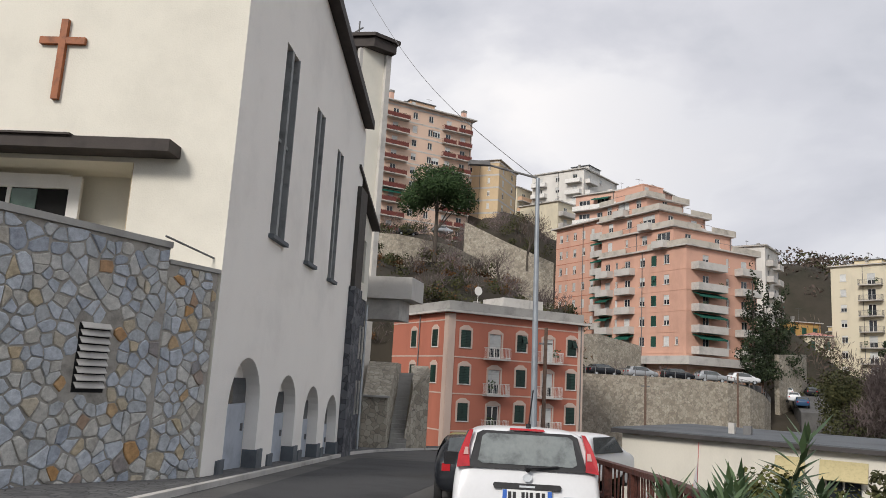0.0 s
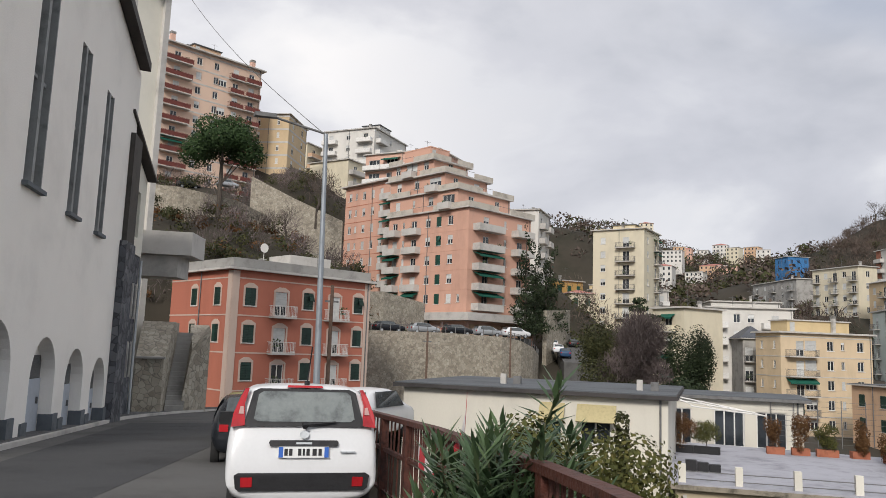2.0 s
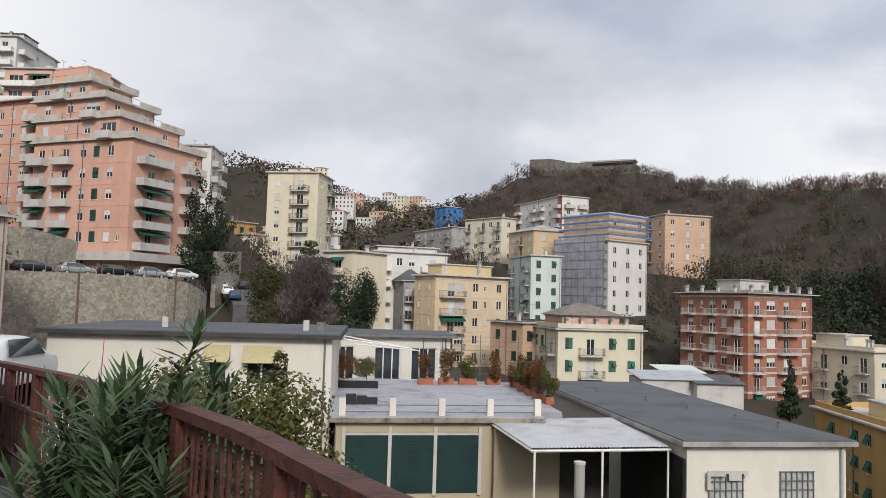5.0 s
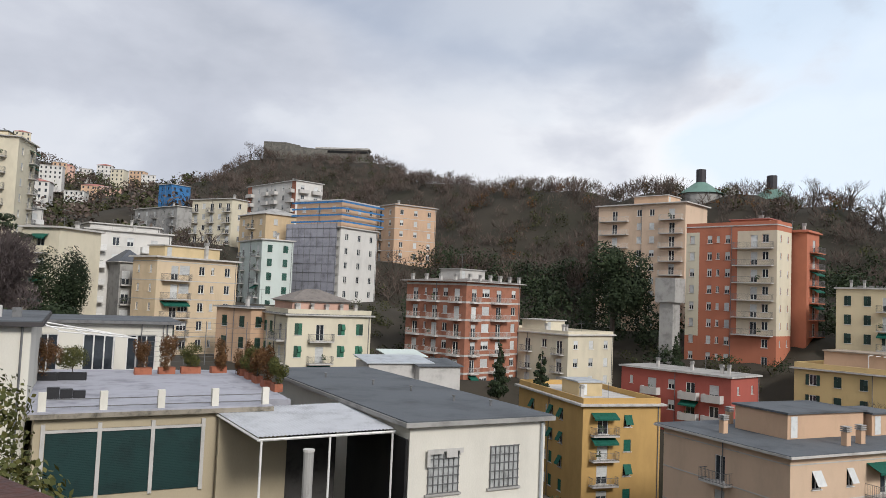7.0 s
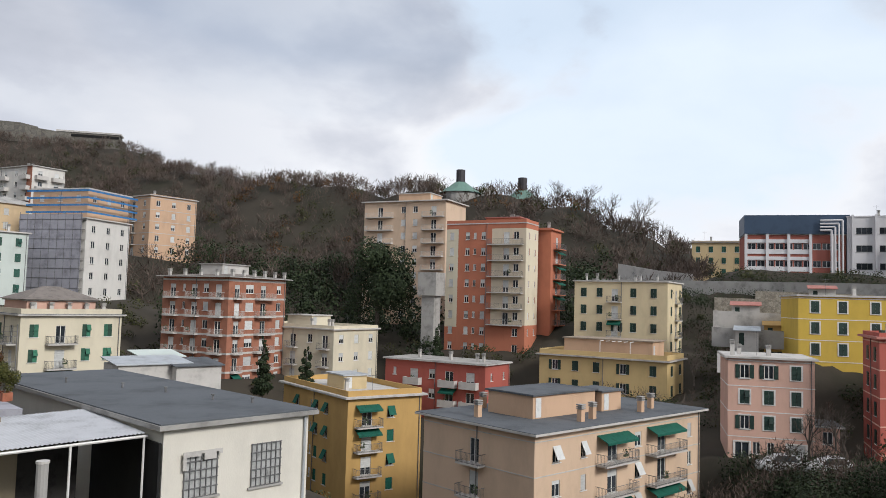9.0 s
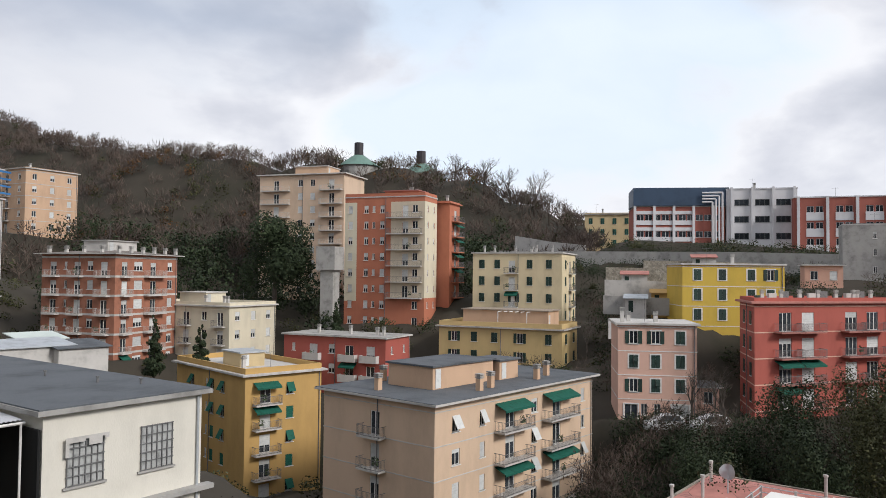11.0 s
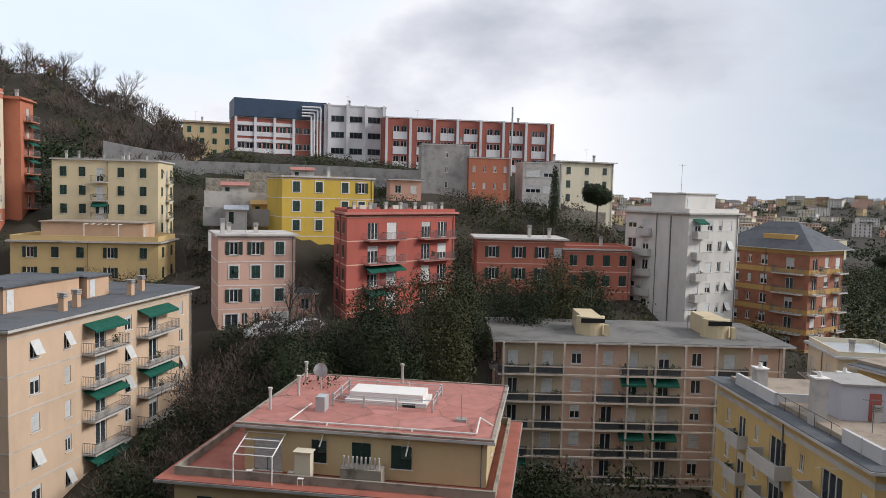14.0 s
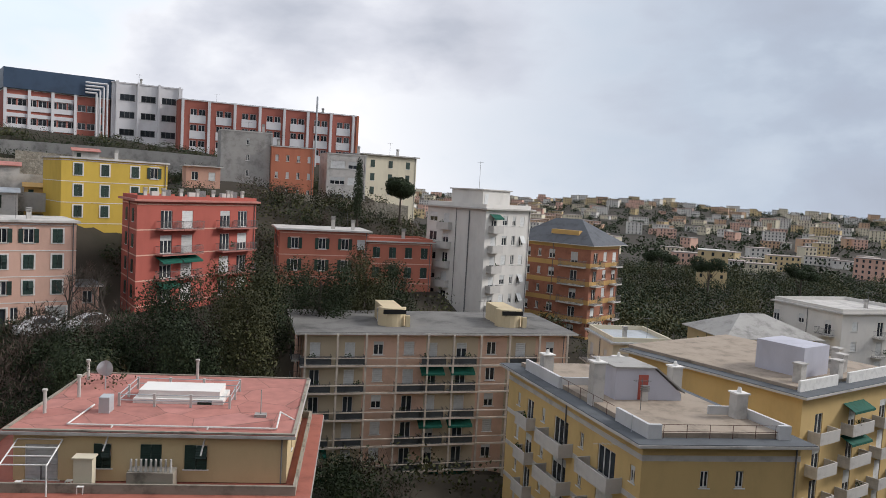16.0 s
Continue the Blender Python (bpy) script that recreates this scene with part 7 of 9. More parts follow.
parked(tr(0.9, 22.5, road_z(24)) @ Matrix.Rotation(radians(-3.1), 4, "X"), mat("olive_yellow_paint", (0.24, 0.20, 0.06), 0.4, 0.05, 1.0, 0.0), "yellowish parked car with dark windows")
parked(tr(4.0, 26.0, -1.75) @ rz(-35), CARW, "white delivery van at the bend", "parked_van", (1.05, 1.15, 1.25))
# cars on the terrace over the retaining wall
for (x, y), col, lab in (((17.5, 94.0), CARD, "dark parked estate car behind the terrace rail"), ((22.3, 94.8), CARS, "silver parked car behind the terrace rail"), ((27.0, 95.4), CARD, "black parked car behind the terrace rail"), ((31.5, 96.4), CARS, "small silver parked car behind the terrace rail"), ((35.8, 97.0), CARW, "white parked suv behind the terrace rail")):
    parked(tr(x, y, 3.35) @ rz(-80), col, lab)
for (x, y, z, a), col in (((-10.5, 138.0, 30.5, -70), CARD), ((-4.0, 139.5, 30.2, -75), CARS), ((10.5, 128.0, 24.5, -70), CARS), ((14.5, 127.0, 24.0, -75), CARR), ((91.6, -21.2, -16.4, 8), CARW), ((90.4, -25.8, -16.2, 14), CARW)):
    parked(tr(x, y, land_z(x, y) + 0.05) @ rz(a), col, {CARD: "dark car parked on the hillside street", CARS: "silver car parked on the slope", CARR: "red car parked on the hillside street", CARW: "white van parked below the pink house"}[col], "parked_van" if col is CARW else "parked_car", (1.05, 1.2, 1.4) if col is CARW else (1, 1, 1))

# ---- rusty railing ----
RP = [(2.15, 30.0), (2.2, 20.0), (2.2, 12.0), (2.12, 7.5), (1.95, 5.2), (1.86, 4.1), (1.74, 3.2), (1.64, 2.5), (1.56, 1.9), (1.5, 1.2), (1.47, 0.6)]


def rail_at(s):
    d, p = s, [Vector(q) for q in RP]
    for a, c in zip(p, p[1:]):
        l = (c - a).length
        if d <= l:
            return a.lerp(c, d / l), (c - a).normalized()
        d -= l
    return p[-1], (p[-1] - p[-2]).normalized()


TOTAL = sum((Vector(c) - Vector(a)).length for a, c in zip(RP, RP[1:]))
rl_ = thing("railing", tr(0, 0, 0), "rusty dark red iron railing with upright bars", "railing")


def rail_z(y):
    return 1.03 - 0.045 * max(0.0, y - 3.0)


def rail_bar(w, h, dz):
    n, b = 140, MB()
    ring = []
    for i in range(n + 1):
        p, d = rail_at(TOTAL * i / n)
        s = Vector((-d.y, d.x)) * w / 2
        z = rail_z(p.y) + dz
        ring.append([(p.x - s.x, p.y - s.y, z), (p.x + s.x, p.y + s.y, z), (p.x + s.x, p.y + s.y, z - h), (p.x - s.x, p.y - s.y, z - h)])
    for a, c in zip(ring, ring[1:]):
        for j in range(4):
            b.quad(a[j], a[(j + 1) % 4], c[(j + 1) % 4], c[j])
    return b


part("top_rail", rail_bar(0.11, 0.055, 0), RUST, rl_)
part("lower_rail", rail_bar(0.05, 0.05, -0.42), RUST, rl_)
part("bottom_rail", rail_bar(0.05, 0.04, -0.95), RUST, rl_)
s = 0.4
while s < TOTAL:
    p, d = rail_at(s)
    if p.y > -1:
        part("post", MB().box(-0.05, 0.05, -0.05, 0.05, -1.6, -0.055).moved(tr(p.x, p.y, rail_z(p.y)) @ rz(math.degrees(math.atan2(d.y, d.x)))), RUST, rl_)
    s += 1.5
bar = MB().box(-0.016, 0.016, -0.009, 0.009, -0.98, -0.056).mesh("bar", RUST)
s, rng = 0.1, random.Random(4)
while s < TOTAL:
    p, d = rail_at(s)
    part("bar", bar, None, rl_, m=tr(p.x, p.y, rail_z(p.y)) @ rz(math.degrees(math.atan2(d.y, d.x))) @ Matrix.Rotation(radians(rng.uniform(-6, 6)), 4, "Y"))
    s += 0.125 if p.y < 9 else 0.25

# red and white warning tape knotted round the railing
tape = thing("barrier_tape", tr(0, 0, 0), "torn red and white warning tape hanging on the railing", "tape")
TAPER, TAPEW = mat("red_tape_film", (0.45, 0.03, 0.04), 0.4, 0.1, 6.0, 0.1), mat("white_tape_film", (0.72, 0.70, 0.70), 0.4, 0.1, 6.0, 0.1)
for x, y, z, n_, fall in ((2.03, 7.7, 0.70, 9, 0.05), (2.0, 6.9, 0.52, 6, 0.10), (2.02, 6.5, 0.66, 4, -0.14)):
    for k in range(n_):
        p = [Vector((x - 0.02 * math.sin(1.9 * (k + q)), y - 0.11 * (k + q), z - fall * (k + q) - 0.035 * math.sin(1.3 * (k + q)))) for q in (0, 1)]
        d = Vector((0, 0.02, -0.2 if fall < 0.08 else -0.09))
        part("tape_stripe", MB().add([p[0], p[1], p[1] + d, p[0] + d] + [v + Vector((0.004, 0, 0)) for v in (p[0], p[1], p[1] + d, p[0] + d)], [(0, 1, 2, 3), (7, 6, 5, 4), (0, 4, 5, 1), (1, 5, 6, 2), (2, 6, 7, 3), (3, 7, 4, 0)]), TAPER if k % 2 else TAPEW, tape)

# ---- lamp post, poles, cable ----
lp = thing("street_lamp", tr(2.5, 21.9, road_z(22)), "tall grey steel street lamp with a long arm", "street lamp")
lm = part("post", MB().tube((0.1, 0, -1), (0.08, 0, 1.5), 0.13, 0.12, 10).tube((0.08, 0, 1.5), (-0.05, 0, 8.95), 0.10, 0.06, 10), mat("grey_galvanised_steel", (0.30, 0.33, 0.36), 0.5, 0.12, 2.0, 0.1, metal=0.4), lp)
part("arm", MB().tube((-0.05, 0, 8.95), (-1.5, 0.1, 9.3), 0.035, n=8), RAIL, lm)
part("lamp_head", MB().prism([(-1.5, -0.08), (-2.1, -0.1), (-2.15, 0.12), (-1.5, 0.12)], 9.26, 9.38), RAIL, lm)
for x, y, h, n_ in ((16.2, 62.0, 9.0, "thin brown utility pole beside the low house"), (28.2, 74.0, 10.0, "slim rusty utility pole before the stone wall"), (5.2, 40.0, 7.2, "short wooden pole beside the red house")):
    q = thing("utility_pole", tr(x, y, -8.5 if x > 10 else -5.0), n_, "pole")
    part("shaft", MB().tube((0, 0, 0), (0, 0, h + 2.5), 0.13, 0.09, 8), mat("weathered_brown_pole", (0.15, 0.10, 0.075), 0.9, 0.25, 3.0, 0.3), q)
    part("cross_arm", MB().box(-0.35, 0.35, -0.04, 0.04, h + 1.6, h + 1.7), RAIL, q)
b = MB()
P0, P1, SAG = Vector((-5.39, 39.64, 22.6)), Vector((2.4, 21.95, 7.75)), 0.9
pts = [P0.lerp(P1, i / 24) - Vector((0, 0, SAG * math.sin(math.pi * i / 24))) for i in range(25)]
b.rod(pts, 0.012, 5)
tagged(part("overhead_cable", b, RAIL), "thin dark overhead cable running to the street lamp", "cable")

# ---- long low house and terrace furniture ----
lw = house("long_house", "long low white house with a grey felt roof and striped awnings", (9.28, 39.97), -34.6, 13.5, 12.0, -4.6, -0.45, LOWW, {"F": [("n", 1.0, []), ("p", 10.1, [0], 1.5)], "G": [("p", 1.5), ("p", 4.0), ("p", 6.5)]}, storeys=1, sh=2.9, top=0.35, over=0.45, roof=ROOFG, slab=mat("dark_roof_edge", (0.06, 0.055, 0.055), 0.8, 0.2, 1.0, 0.2), deep=3.0, category="house", plants=False)
lH = lw["top"]
part("green_door", MB().box(7.65, 8.4, -0.05, -0.004, lH - 3.3, lH - 1.0), GDOOR, lw)
AWS = mat("cream_striped_awning", (0.50, 0.43, 0.24), 0.85, 0.1, 8.0, 0.1)
for x0, x1 in ((7.35, 8.6), (9.2, 11.1)):
    part("awning", MB().add([(x0, -0.02, lH - 0.4), (x1, -0.02, lH - 0.4), (x1, -0.55, lH - 1.2), (x0, -0.55, lH - 1.2), (x0, -0.02, lH - 0.44), (x1, -0.02, lH - 0.44), (x1, -0.5, lH - 1.24), (x0, -0.5, lH - 1.24)], [(0, 1, 2, 3), (7, 6, 5, 4), (0, 3, 7, 4), (1, 5, 6, 2), (2, 6, 7, 3), (0, 4, 5, 1)]), AWS, lw)
for x in (4.5, 11.8):
    part("roof_chimney", MB().box(x, x + 0.3, 3.0, 3.3, lH + 0.26, lH + 0.8), PALEC, lw)
    part("roof_vent", MB().box(x + 0.7, x + 1.1, 3.1, 3.4, lH + 0.26, lH + 0.7), RAIL, lw)
lw2 = house("long_house", "white garden wing with large dark windows under a grey roof", (30.8, 48.5), -34.6, 8.6, 7.0, -5.0, -1.2, LOWW, {"F": [("P", 0.75, [0], 1.3), ("P", 3.9, [0], 2.0), ("P", 6.6, [0], 1.9)]}, storeys=1, sh=2.9, top=0.35, over=0.5, roof=ROOFG, slab=RAIL, deep=3.0, category="house", plants=False)
pg = thing("pergola", tr(0, 0, 0), "white tubular pergola frame on the terrace", "pergola")
PGA = [(29.0 + 0.25 * i, 45.9 - 0.9 * i, -0.95 - 0.3 * i) for i in range(3)]
PGB = [(33.0, 43.55, -1.72), (33.0, 42.3, -1.78), (32.9, 41.2, -1.86)]
for p, q in zip(PGA, PGB):
    part("tube", MB().rod([p, Vector(p).lerp(Vector(q), 0.6), q], 0.05), WHITE, pg)
for k in (0.05, 0.35, 0.65, 0.97):
    part("cross_tube", MB().rod([Vector(p).lerp(Vector(q), k) for p, q in zip(PGA, PGB)], 0.035), WHITE, pg)
for x, y, z in (PGB[0], PGB[2]):
    part("post", MB().rod([(x, y, z), (x + 0.06, y - 0.04, z - 0.12), (x + 0.06, y - 0.04, -3.98)], 0.055), WHITE, pg)
tagged(part("terrace_slab", MB().prism([(21.0, 38.2), (30.6, 26.2), (38.6, 38.0), (30.0, 45.0)], -4.6, -3.98), mat("terrace_paving", (0.4, 0.4, 0.41))), "grey paved roof terrace with planters", "terrace")
TERRA = mat("terracotta", (0.36, 0.13, 0.075), 0.9, 0.2, 3.0, 0.3)
PLANTERS = ((26.4, 40.5, -40, 1.5), (27.6, 39.7, -40, 1.5), (32.3, 39.6, -30, 1.0), (33.6, 39.0, -30, 1.0), (34.9, 38.3, -30, 1.2), (36.5, 37.5, -20, 1.0), (36.7, 35.6, 57, 1.0), (35.6, 33.9, 57, 1.0), (34.5, 32.2, 57, 1.0), (33.4, 30.5, 57, 1.0), (32.5, 28.9, 57, 1.0))
for i, (x, y, a_, w_) in enumerate(PLANTERS):
    pl_ = thing("planter_box", tr(x, y, -3.98) @ rz(a_), ("terracotta planter box" if i > 1 else "dark plastic planter box") + " at the edge of the roof terrace", "planter", "terrace planters")
    part("box", MB().cells([-w_ / 2, -w_ / 2 + 0.05, w_ / 2 - 0.05, w_ / 2], [-0.22, -0.17, 0.17, 0.22], [0, 0.05, 0.42], lambda i_, j_, k_: k_ == 0 or i_ != 1 or j_ != 1), TERRA if i > 1 else BLACKP, pl_)
    part("soil", MB().box(-w_ / 2 + 0.052, w_ / 2 - 0.052, -0.168, 0.168, 0.052, 0.36), mat("potting_soil", (0.03, 0.022, 0.016), 0.95, 0.3, 6.0, 0.4), pl_)
# wire fence behind the terrace
wf = thing("wire_fence", tr(0, 0, -4.0), "tall thin wire fence behind the roof terrace", "fence")
W0, W1 = Vector((36.0, 44.5, 0)), Vector((44.0, 38.5, 0))
for i in range(8):
    p = W0.lerp(W1, i / 7)
    part("post", MB().rod([p, p + Vector((0, 0, 3.1))], 0.03), RAIL, wf)
for i in range(9):
    part("wire", MB().rod([W0 + Vector((0, 0, 0.25 + 0.34 * i)), W1 + Vector((0, 0, 0.25 + 0.34 * i))], 0.008, 4), RAIL, wf)
bx = thing("garden_crates", tr(21.9, 33.2, -3.84) @ rz(-31), "stack of dark plastic crates on the terrace edge", "crates")
for i in range(3):
    part("crate", MB().box(0.55 * i, 0.55 * i + 0.52, 0, 0.4, 0, 0.5 - 0.08 * i), BLACKP, bx)

# ---- plants ----
def leaf_mat(name, stops, rough=0.75):
    if name in MATS:
        return MATS[name]
    m = bpy.data.materials.new(name)
    m.use_nodes = True
    N, L, b = m.node_tree.nodes, m.node_tree.links, m.node_tree.nodes["Principled BSDF"]
    g = N.new("ShaderNodeNewGeometry")
    mid = stops[1][1]
    stops = [(p, tuple(0.55 * c + 0.45 * q for c, q in zip(col, mid))) for p, col in stops]
    r = ramp(N, stops)
    L.new(g.outputs["Random Per Island"], r.inputs["Fac"])
    n = N.new("ShaderNodeTexNoise")
    n.inputs["Scale"].default_value = 0.13
    n.inputs["Detail"].default_value = 4
    co = N.new("ShaderNodeTexCoord")
    L.new(co.outputs["Object"], n.inputs["Vector"])
    h = N.new("ShaderNodeHueSaturation")
    mm = N.new("ShaderNodeMath")
    mm.operation = "MULTIPLY_ADD"
    L.new(n.outputs["Fac"], mm.inputs[0])
    mm.inputs[1].default_value, mm.inputs[2].default_value = 2.2, -0.1
    L.new(mm.outputs[0], h.inputs["Value"])
    L.new(r.outputs["Color"], h.inputs["Color"])
    L.new(h.outputs["Color"], b.inputs["Base Color"])
    b.inputs["Roughness"].default_value = rough
    b.inputs["Specular IOR Level"].default_value = 0.25
    MATS[name] = m
    return m


L_BROWN = leaf_mat("bare_twigs", [(0.0, (0.055, 0.040, 0.034)), (0.5, (0.105, 0.078, 0.064)), (1.0, (0.15, 0.118, 0.095))])
L_OLIVE = leaf_mat("olive_scrub", [(0.0, (0.025, 0.03, 0.012)), (0.5, (0.05, 0.055, 0.022)), (1.0, (0.10, 0.09, 0.035))])
L_DARK = leaf_mat("dark_evergreen_leaves", [(0.0, (0.012, 0.019, 0.009)), (0.5, (0.026, 0.040, 0.018)), (1.0, (0.05, 0.068, 0.027))])
L_PINE = leaf_mat("pine_needles", [(0.0, (0.012, 0.028, 0.010)), (0.6, (0.03, 0.06, 0.018)), (1.0, (0.055, 0.09, 0.03))])
L_RUSTY = leaf_mat("rusty_dry_bracken", [(0.0, (0.06, 0.03, 0.014)), (0.5, (0.13, 0.06, 0.022)), (1.0, (0.17, 0.10, 0.04))])
L_PURPLE = leaf_mat("purple_grey_twigs", [(0.0, (0.08, 0.062, 0.06)), (0.5, (0.14, 0.11, 0.106)), (1.0, (0.20, 0.165, 0.155))])
L_YELLOW = leaf_mat("yellow_green_leaves", [(0.0, (0.04, 0.048, 0.015)), (0.5, (0.085, 0.092, 0.026)), (1.0, (0.16, 0.13, 0.035))])
L_OLE = leaf_mat("oleander_leaves", [(0.0, (0.035, 0.065, 0.034)), (0.6, (0.075, 0.125, 0.06)), (1.0, (0.14, 0.20, 0.085))], 0.45)
RNG = np.random.default_rng(7)


def quads(name, V, material):
    n = len(V) // 4
    me = bpy.data.meshes.new(name)
    me.vertices.add(4 * n)
    me.vertices.foreach_set("co", np.asarray(V, dtype=np.float32).ravel())
    me.loops.add(4 * n)
    me.loops.foreach_set("vertex_index", np.arange(4 * n, dtype=np.int32))
    me.polygons.add(n)
    me.polygons.foreach_set("loop_start", np.arange(0, 4 * n, 4, dtype=np.int32))
    me.update(calc_edges=True)
    me.materials.append(material)
    return me


def unit(v):
    return v / np.maximum(1e-6, np.linalg.norm(v, axis=1))[:, None]


def blades(C, size, long=1.6, out=None):
    """Small leaves or twigs at the points C; leaves face outwards (out) from their crown, twigs point up and outwards."""
    n = len(C)
    out = unit(RNG.normal(size=(n, 3))) if out is None else out
    rnd = unit(RNG.normal(size=(n, 3)))
    face = unit(out + 0.65 * rnd)
    if long >= 4:
        a = unit(0.45 * out + 0.75 * unit(RNG.normal(size=(n, 3))) + np.array((0, 0, 0.8)))
    else:
        a = unit(np.cross(face, RNG.normal(size=(n, 3))))
    b = unit(np.cross(a, face))
    s = size * RNG.uniform(0.6, 1.4, size=(n, 1))
    a, b = a * s * long, b * s
    V = np.empty((n, 4, 3))
    V[:, 0], V[:, 1], V[:, 2], V[:, 3] = C - a * 0.5, C + b * 0.5, C + a * 0.5, C - b * 0.5
    return V.reshape(-1, 3)


def crown_points(n, lumps):
    """Points in the outer parts of several lumps (x, y, z, rx, ry, rz), and the way outwards at each."""
    out, ways = [], []
    vol = np.array([l[3] * l[4] * l[5] for l in lumps]) ** 0.67
    for l, k in zip(lumps, vol / vol.sum()):
        m = max(4, int(n * k))
        d = unit(RNG.normal(size=(m, 3)))
        r = RNG.uniform(0.45, 1.05, size=(m, 1)) ** 0.6
        out.append(np.array(l[:3]) + d * r * np.array(l[3:]))
        ways.append(d)
    return np.concatenate(out), np.concatenate(ways)


def tree(at, label, lumps, n, size, material, trunk=0.25, lean=(0, 0), name="tree", long=1.6, category="tree", limbs=6):
    """A tree at its foot; lumps in its own coordinates."""
    t = thing(name, tr(*at), label, category)
    top = max(l[2] for l in lumps)
    b = MB()
    p = Vector((0, 0, -0.8))
    q = Vector((lean[0] * 0.5, lean[1] * 0.5, top * 0.5))
    e = Vector((lean[0], lean[1], top * 0.9))
    b.tube(p, q, trunk, trunk * 0.75, 8).tube(q, e, trunk * 0.75, trunk * 0.35, 8)
    rng = random.Random(label + str(at))
    for i in range(limbs):
        l = rng.choice(lumps)
        s = p.lerp(e, rng.uniform(0.5, 0.95))
        b.tube(s, Vector(l[:3]) + Vector((rng.uniform(-0.5, 0.5) * l[3], rng.uniform(-0.5, 0.5) * l[4], rng.uniform(-0.2, 0.5) * l[5])), trunk * 0.35, trunk * 0.08, 5)
    part("trunk", b, BARK, t)
    pts, ways = crown_points(n, lumps)
    part("crown", quads("crown", blades(pts, size, long, ways), material), None, t)
    return t


def lumpy(w, h, z, k=9, seed=0):
    rng = random.Random(seed)
    return [(rng.uniform(-0.6, 0.6) * w, rng.uniform(-0.6, 0.6) * w, z + rng.uniform(-0.5, 0.5) * h, w * rng.uniform(0.35, 0.6), w * rng.uniform(0.35, 0.6), h * rng.uniform(0.3, 0.5)) for _ in range(k)]


tree((142.0, 43.5, -4.0), "large dark evergreen tree in front of the peach block", lumpy(7.0, 9.0, 10.5, 14, 44), 16000, 0.3, L_DARK, 0.5, name="evergreen_tree")
# umbrella pine on the slope
tree((-2.4, 105, 15.0), "umbrella pine with a broad flat dark green crown", [(rx, ry, 12.6 + 1.5 * dz, 2.5, 2.5, 2.0) for rx, ry, dz in ((0, 0, 1.4), (2.9, 0.5, 0.2), (-2.9, 0.2, 0.0), (0.4, 2.8, 0.3), (-0.5, -2.8, 0.3), (2.2, -2.0, 0.6), (-2.0, 2.0, 0.5), (1.4, 0.4, 1.9), (-1.5, -0.6, 1.6), (3.4, -1.0, -0.6), (-3.3, -1.0, -0.9))], 16000, 0.2, L_PINE, 0.38, name="pine_tree")
# conifers beside the big salmon block
for x, y, z, h, r_, s_ in ((41.8, 104.0, 3.0, 17.0, 2.0, 1), (45.0, 108.0, 3.5, 14.5, 1.9, 2), (50.4, 114.6, 4.0, 15.0, 2.6, 3), (48.5, 112.0, 4.0, 12.0, 2.4, 4), (100.0, 47.0, -13.0, 8.5, 1.3, 6), (104.5, 42.5, -13.5, 7.5, 1.2, 7), (84.0, 40.2, -17.0, 4.5, 0.8, 8), (131.0, 29.0, -12, 9.0, 1.6, 9), (109.0, 36.0, -17.0, 5.0, 0.8, 10)):
    tree((x, y, z), "narrow dark green conifer between the houses", [(0.35 * math.sin(5 * k + s_) * r_, 0.35 * math.cos(3 * k + s_) * r_, h * (0.12 + 0.85 * k / 11), r_ * (1.05 - 0.085 * k), r_ * (1.05 - 0.085 * k), h * 0.07) for k in range(12)], 2600, 0.22, L_DARK, 0.2, name="conifer", limbs=3)
# cypress and pine by the villa
tree((105.0, -68.7, -4.0), "slender dark cypress beside the school wall", [(0, 0, 1.2 + 0.85 * k, 0.95 - 0.07 * abs(k - 4), 0.95 - 0.07 * abs(k - 4), 0.9) for k in range(11)], 3500, 0.14, L_DARK, 0.18, name="cypress", limbs=2)
tree((109.0, -80.3, -3.5), "umbrella pine with a rounded dark crown", [(q, 0.4 * w, 5.2 + 0.4 * w, 1.7, 1.7, 1.35) for q, w in ((0, 0), (1.7, 0), (-1.7, 0), (0.8, 2), (-0.8, 2), (0, -1))], 9000, 0.2, L_DARK, 0.2, name="pine_tree")
# group below the climbing street
tree((42.5, 74.0, -6.0), "broad bare tree with dense purple-grey twigs", lumpy(3.7, 6.0, 7.4, 12, 3), 22000, 0.05, L_PURPLE, 0.35, name="bare_tree", long=14.0, limbs=40)
tree((46.5, 79.0, -6.0), "dark cedar with layered branches above the clump", [(0.9 * math.sin(2.1 * k), 0.9 * math.cos(2.1 * k), 5 + 1.0 * k, 3.6 - 0.3 * k, 3.6 - 0.3 * k, 0.45) for k in range(10)], 6000, 0.2, L_DARK, 0.35, name="cedar_tree")
tree((41.0, 76.5, -5.5), "dark green broadleaf tree beside the street", lumpy(3.4, 6.0, 6.0, 12, 5), 15000, 0.15, L_OLIVE, 0.3, name="broadleaf_tree")
tree((49.0, 73.5, -6.5), "dark evergreen tree beside the cream block", lumpy(3.0, 7.0, 5.6, 12, 6), 15000, 0.14, L_DARK, 0.3, name="evergreen_tree")
tree((44.0, 70.5, -7.0), "dark evergreen shrubs under the bare tree", lumpy(5.0, 3.5, 3.8, 10, 16), 9000, 0.22, L_DARK, 0.3, name="evergreen_tree")
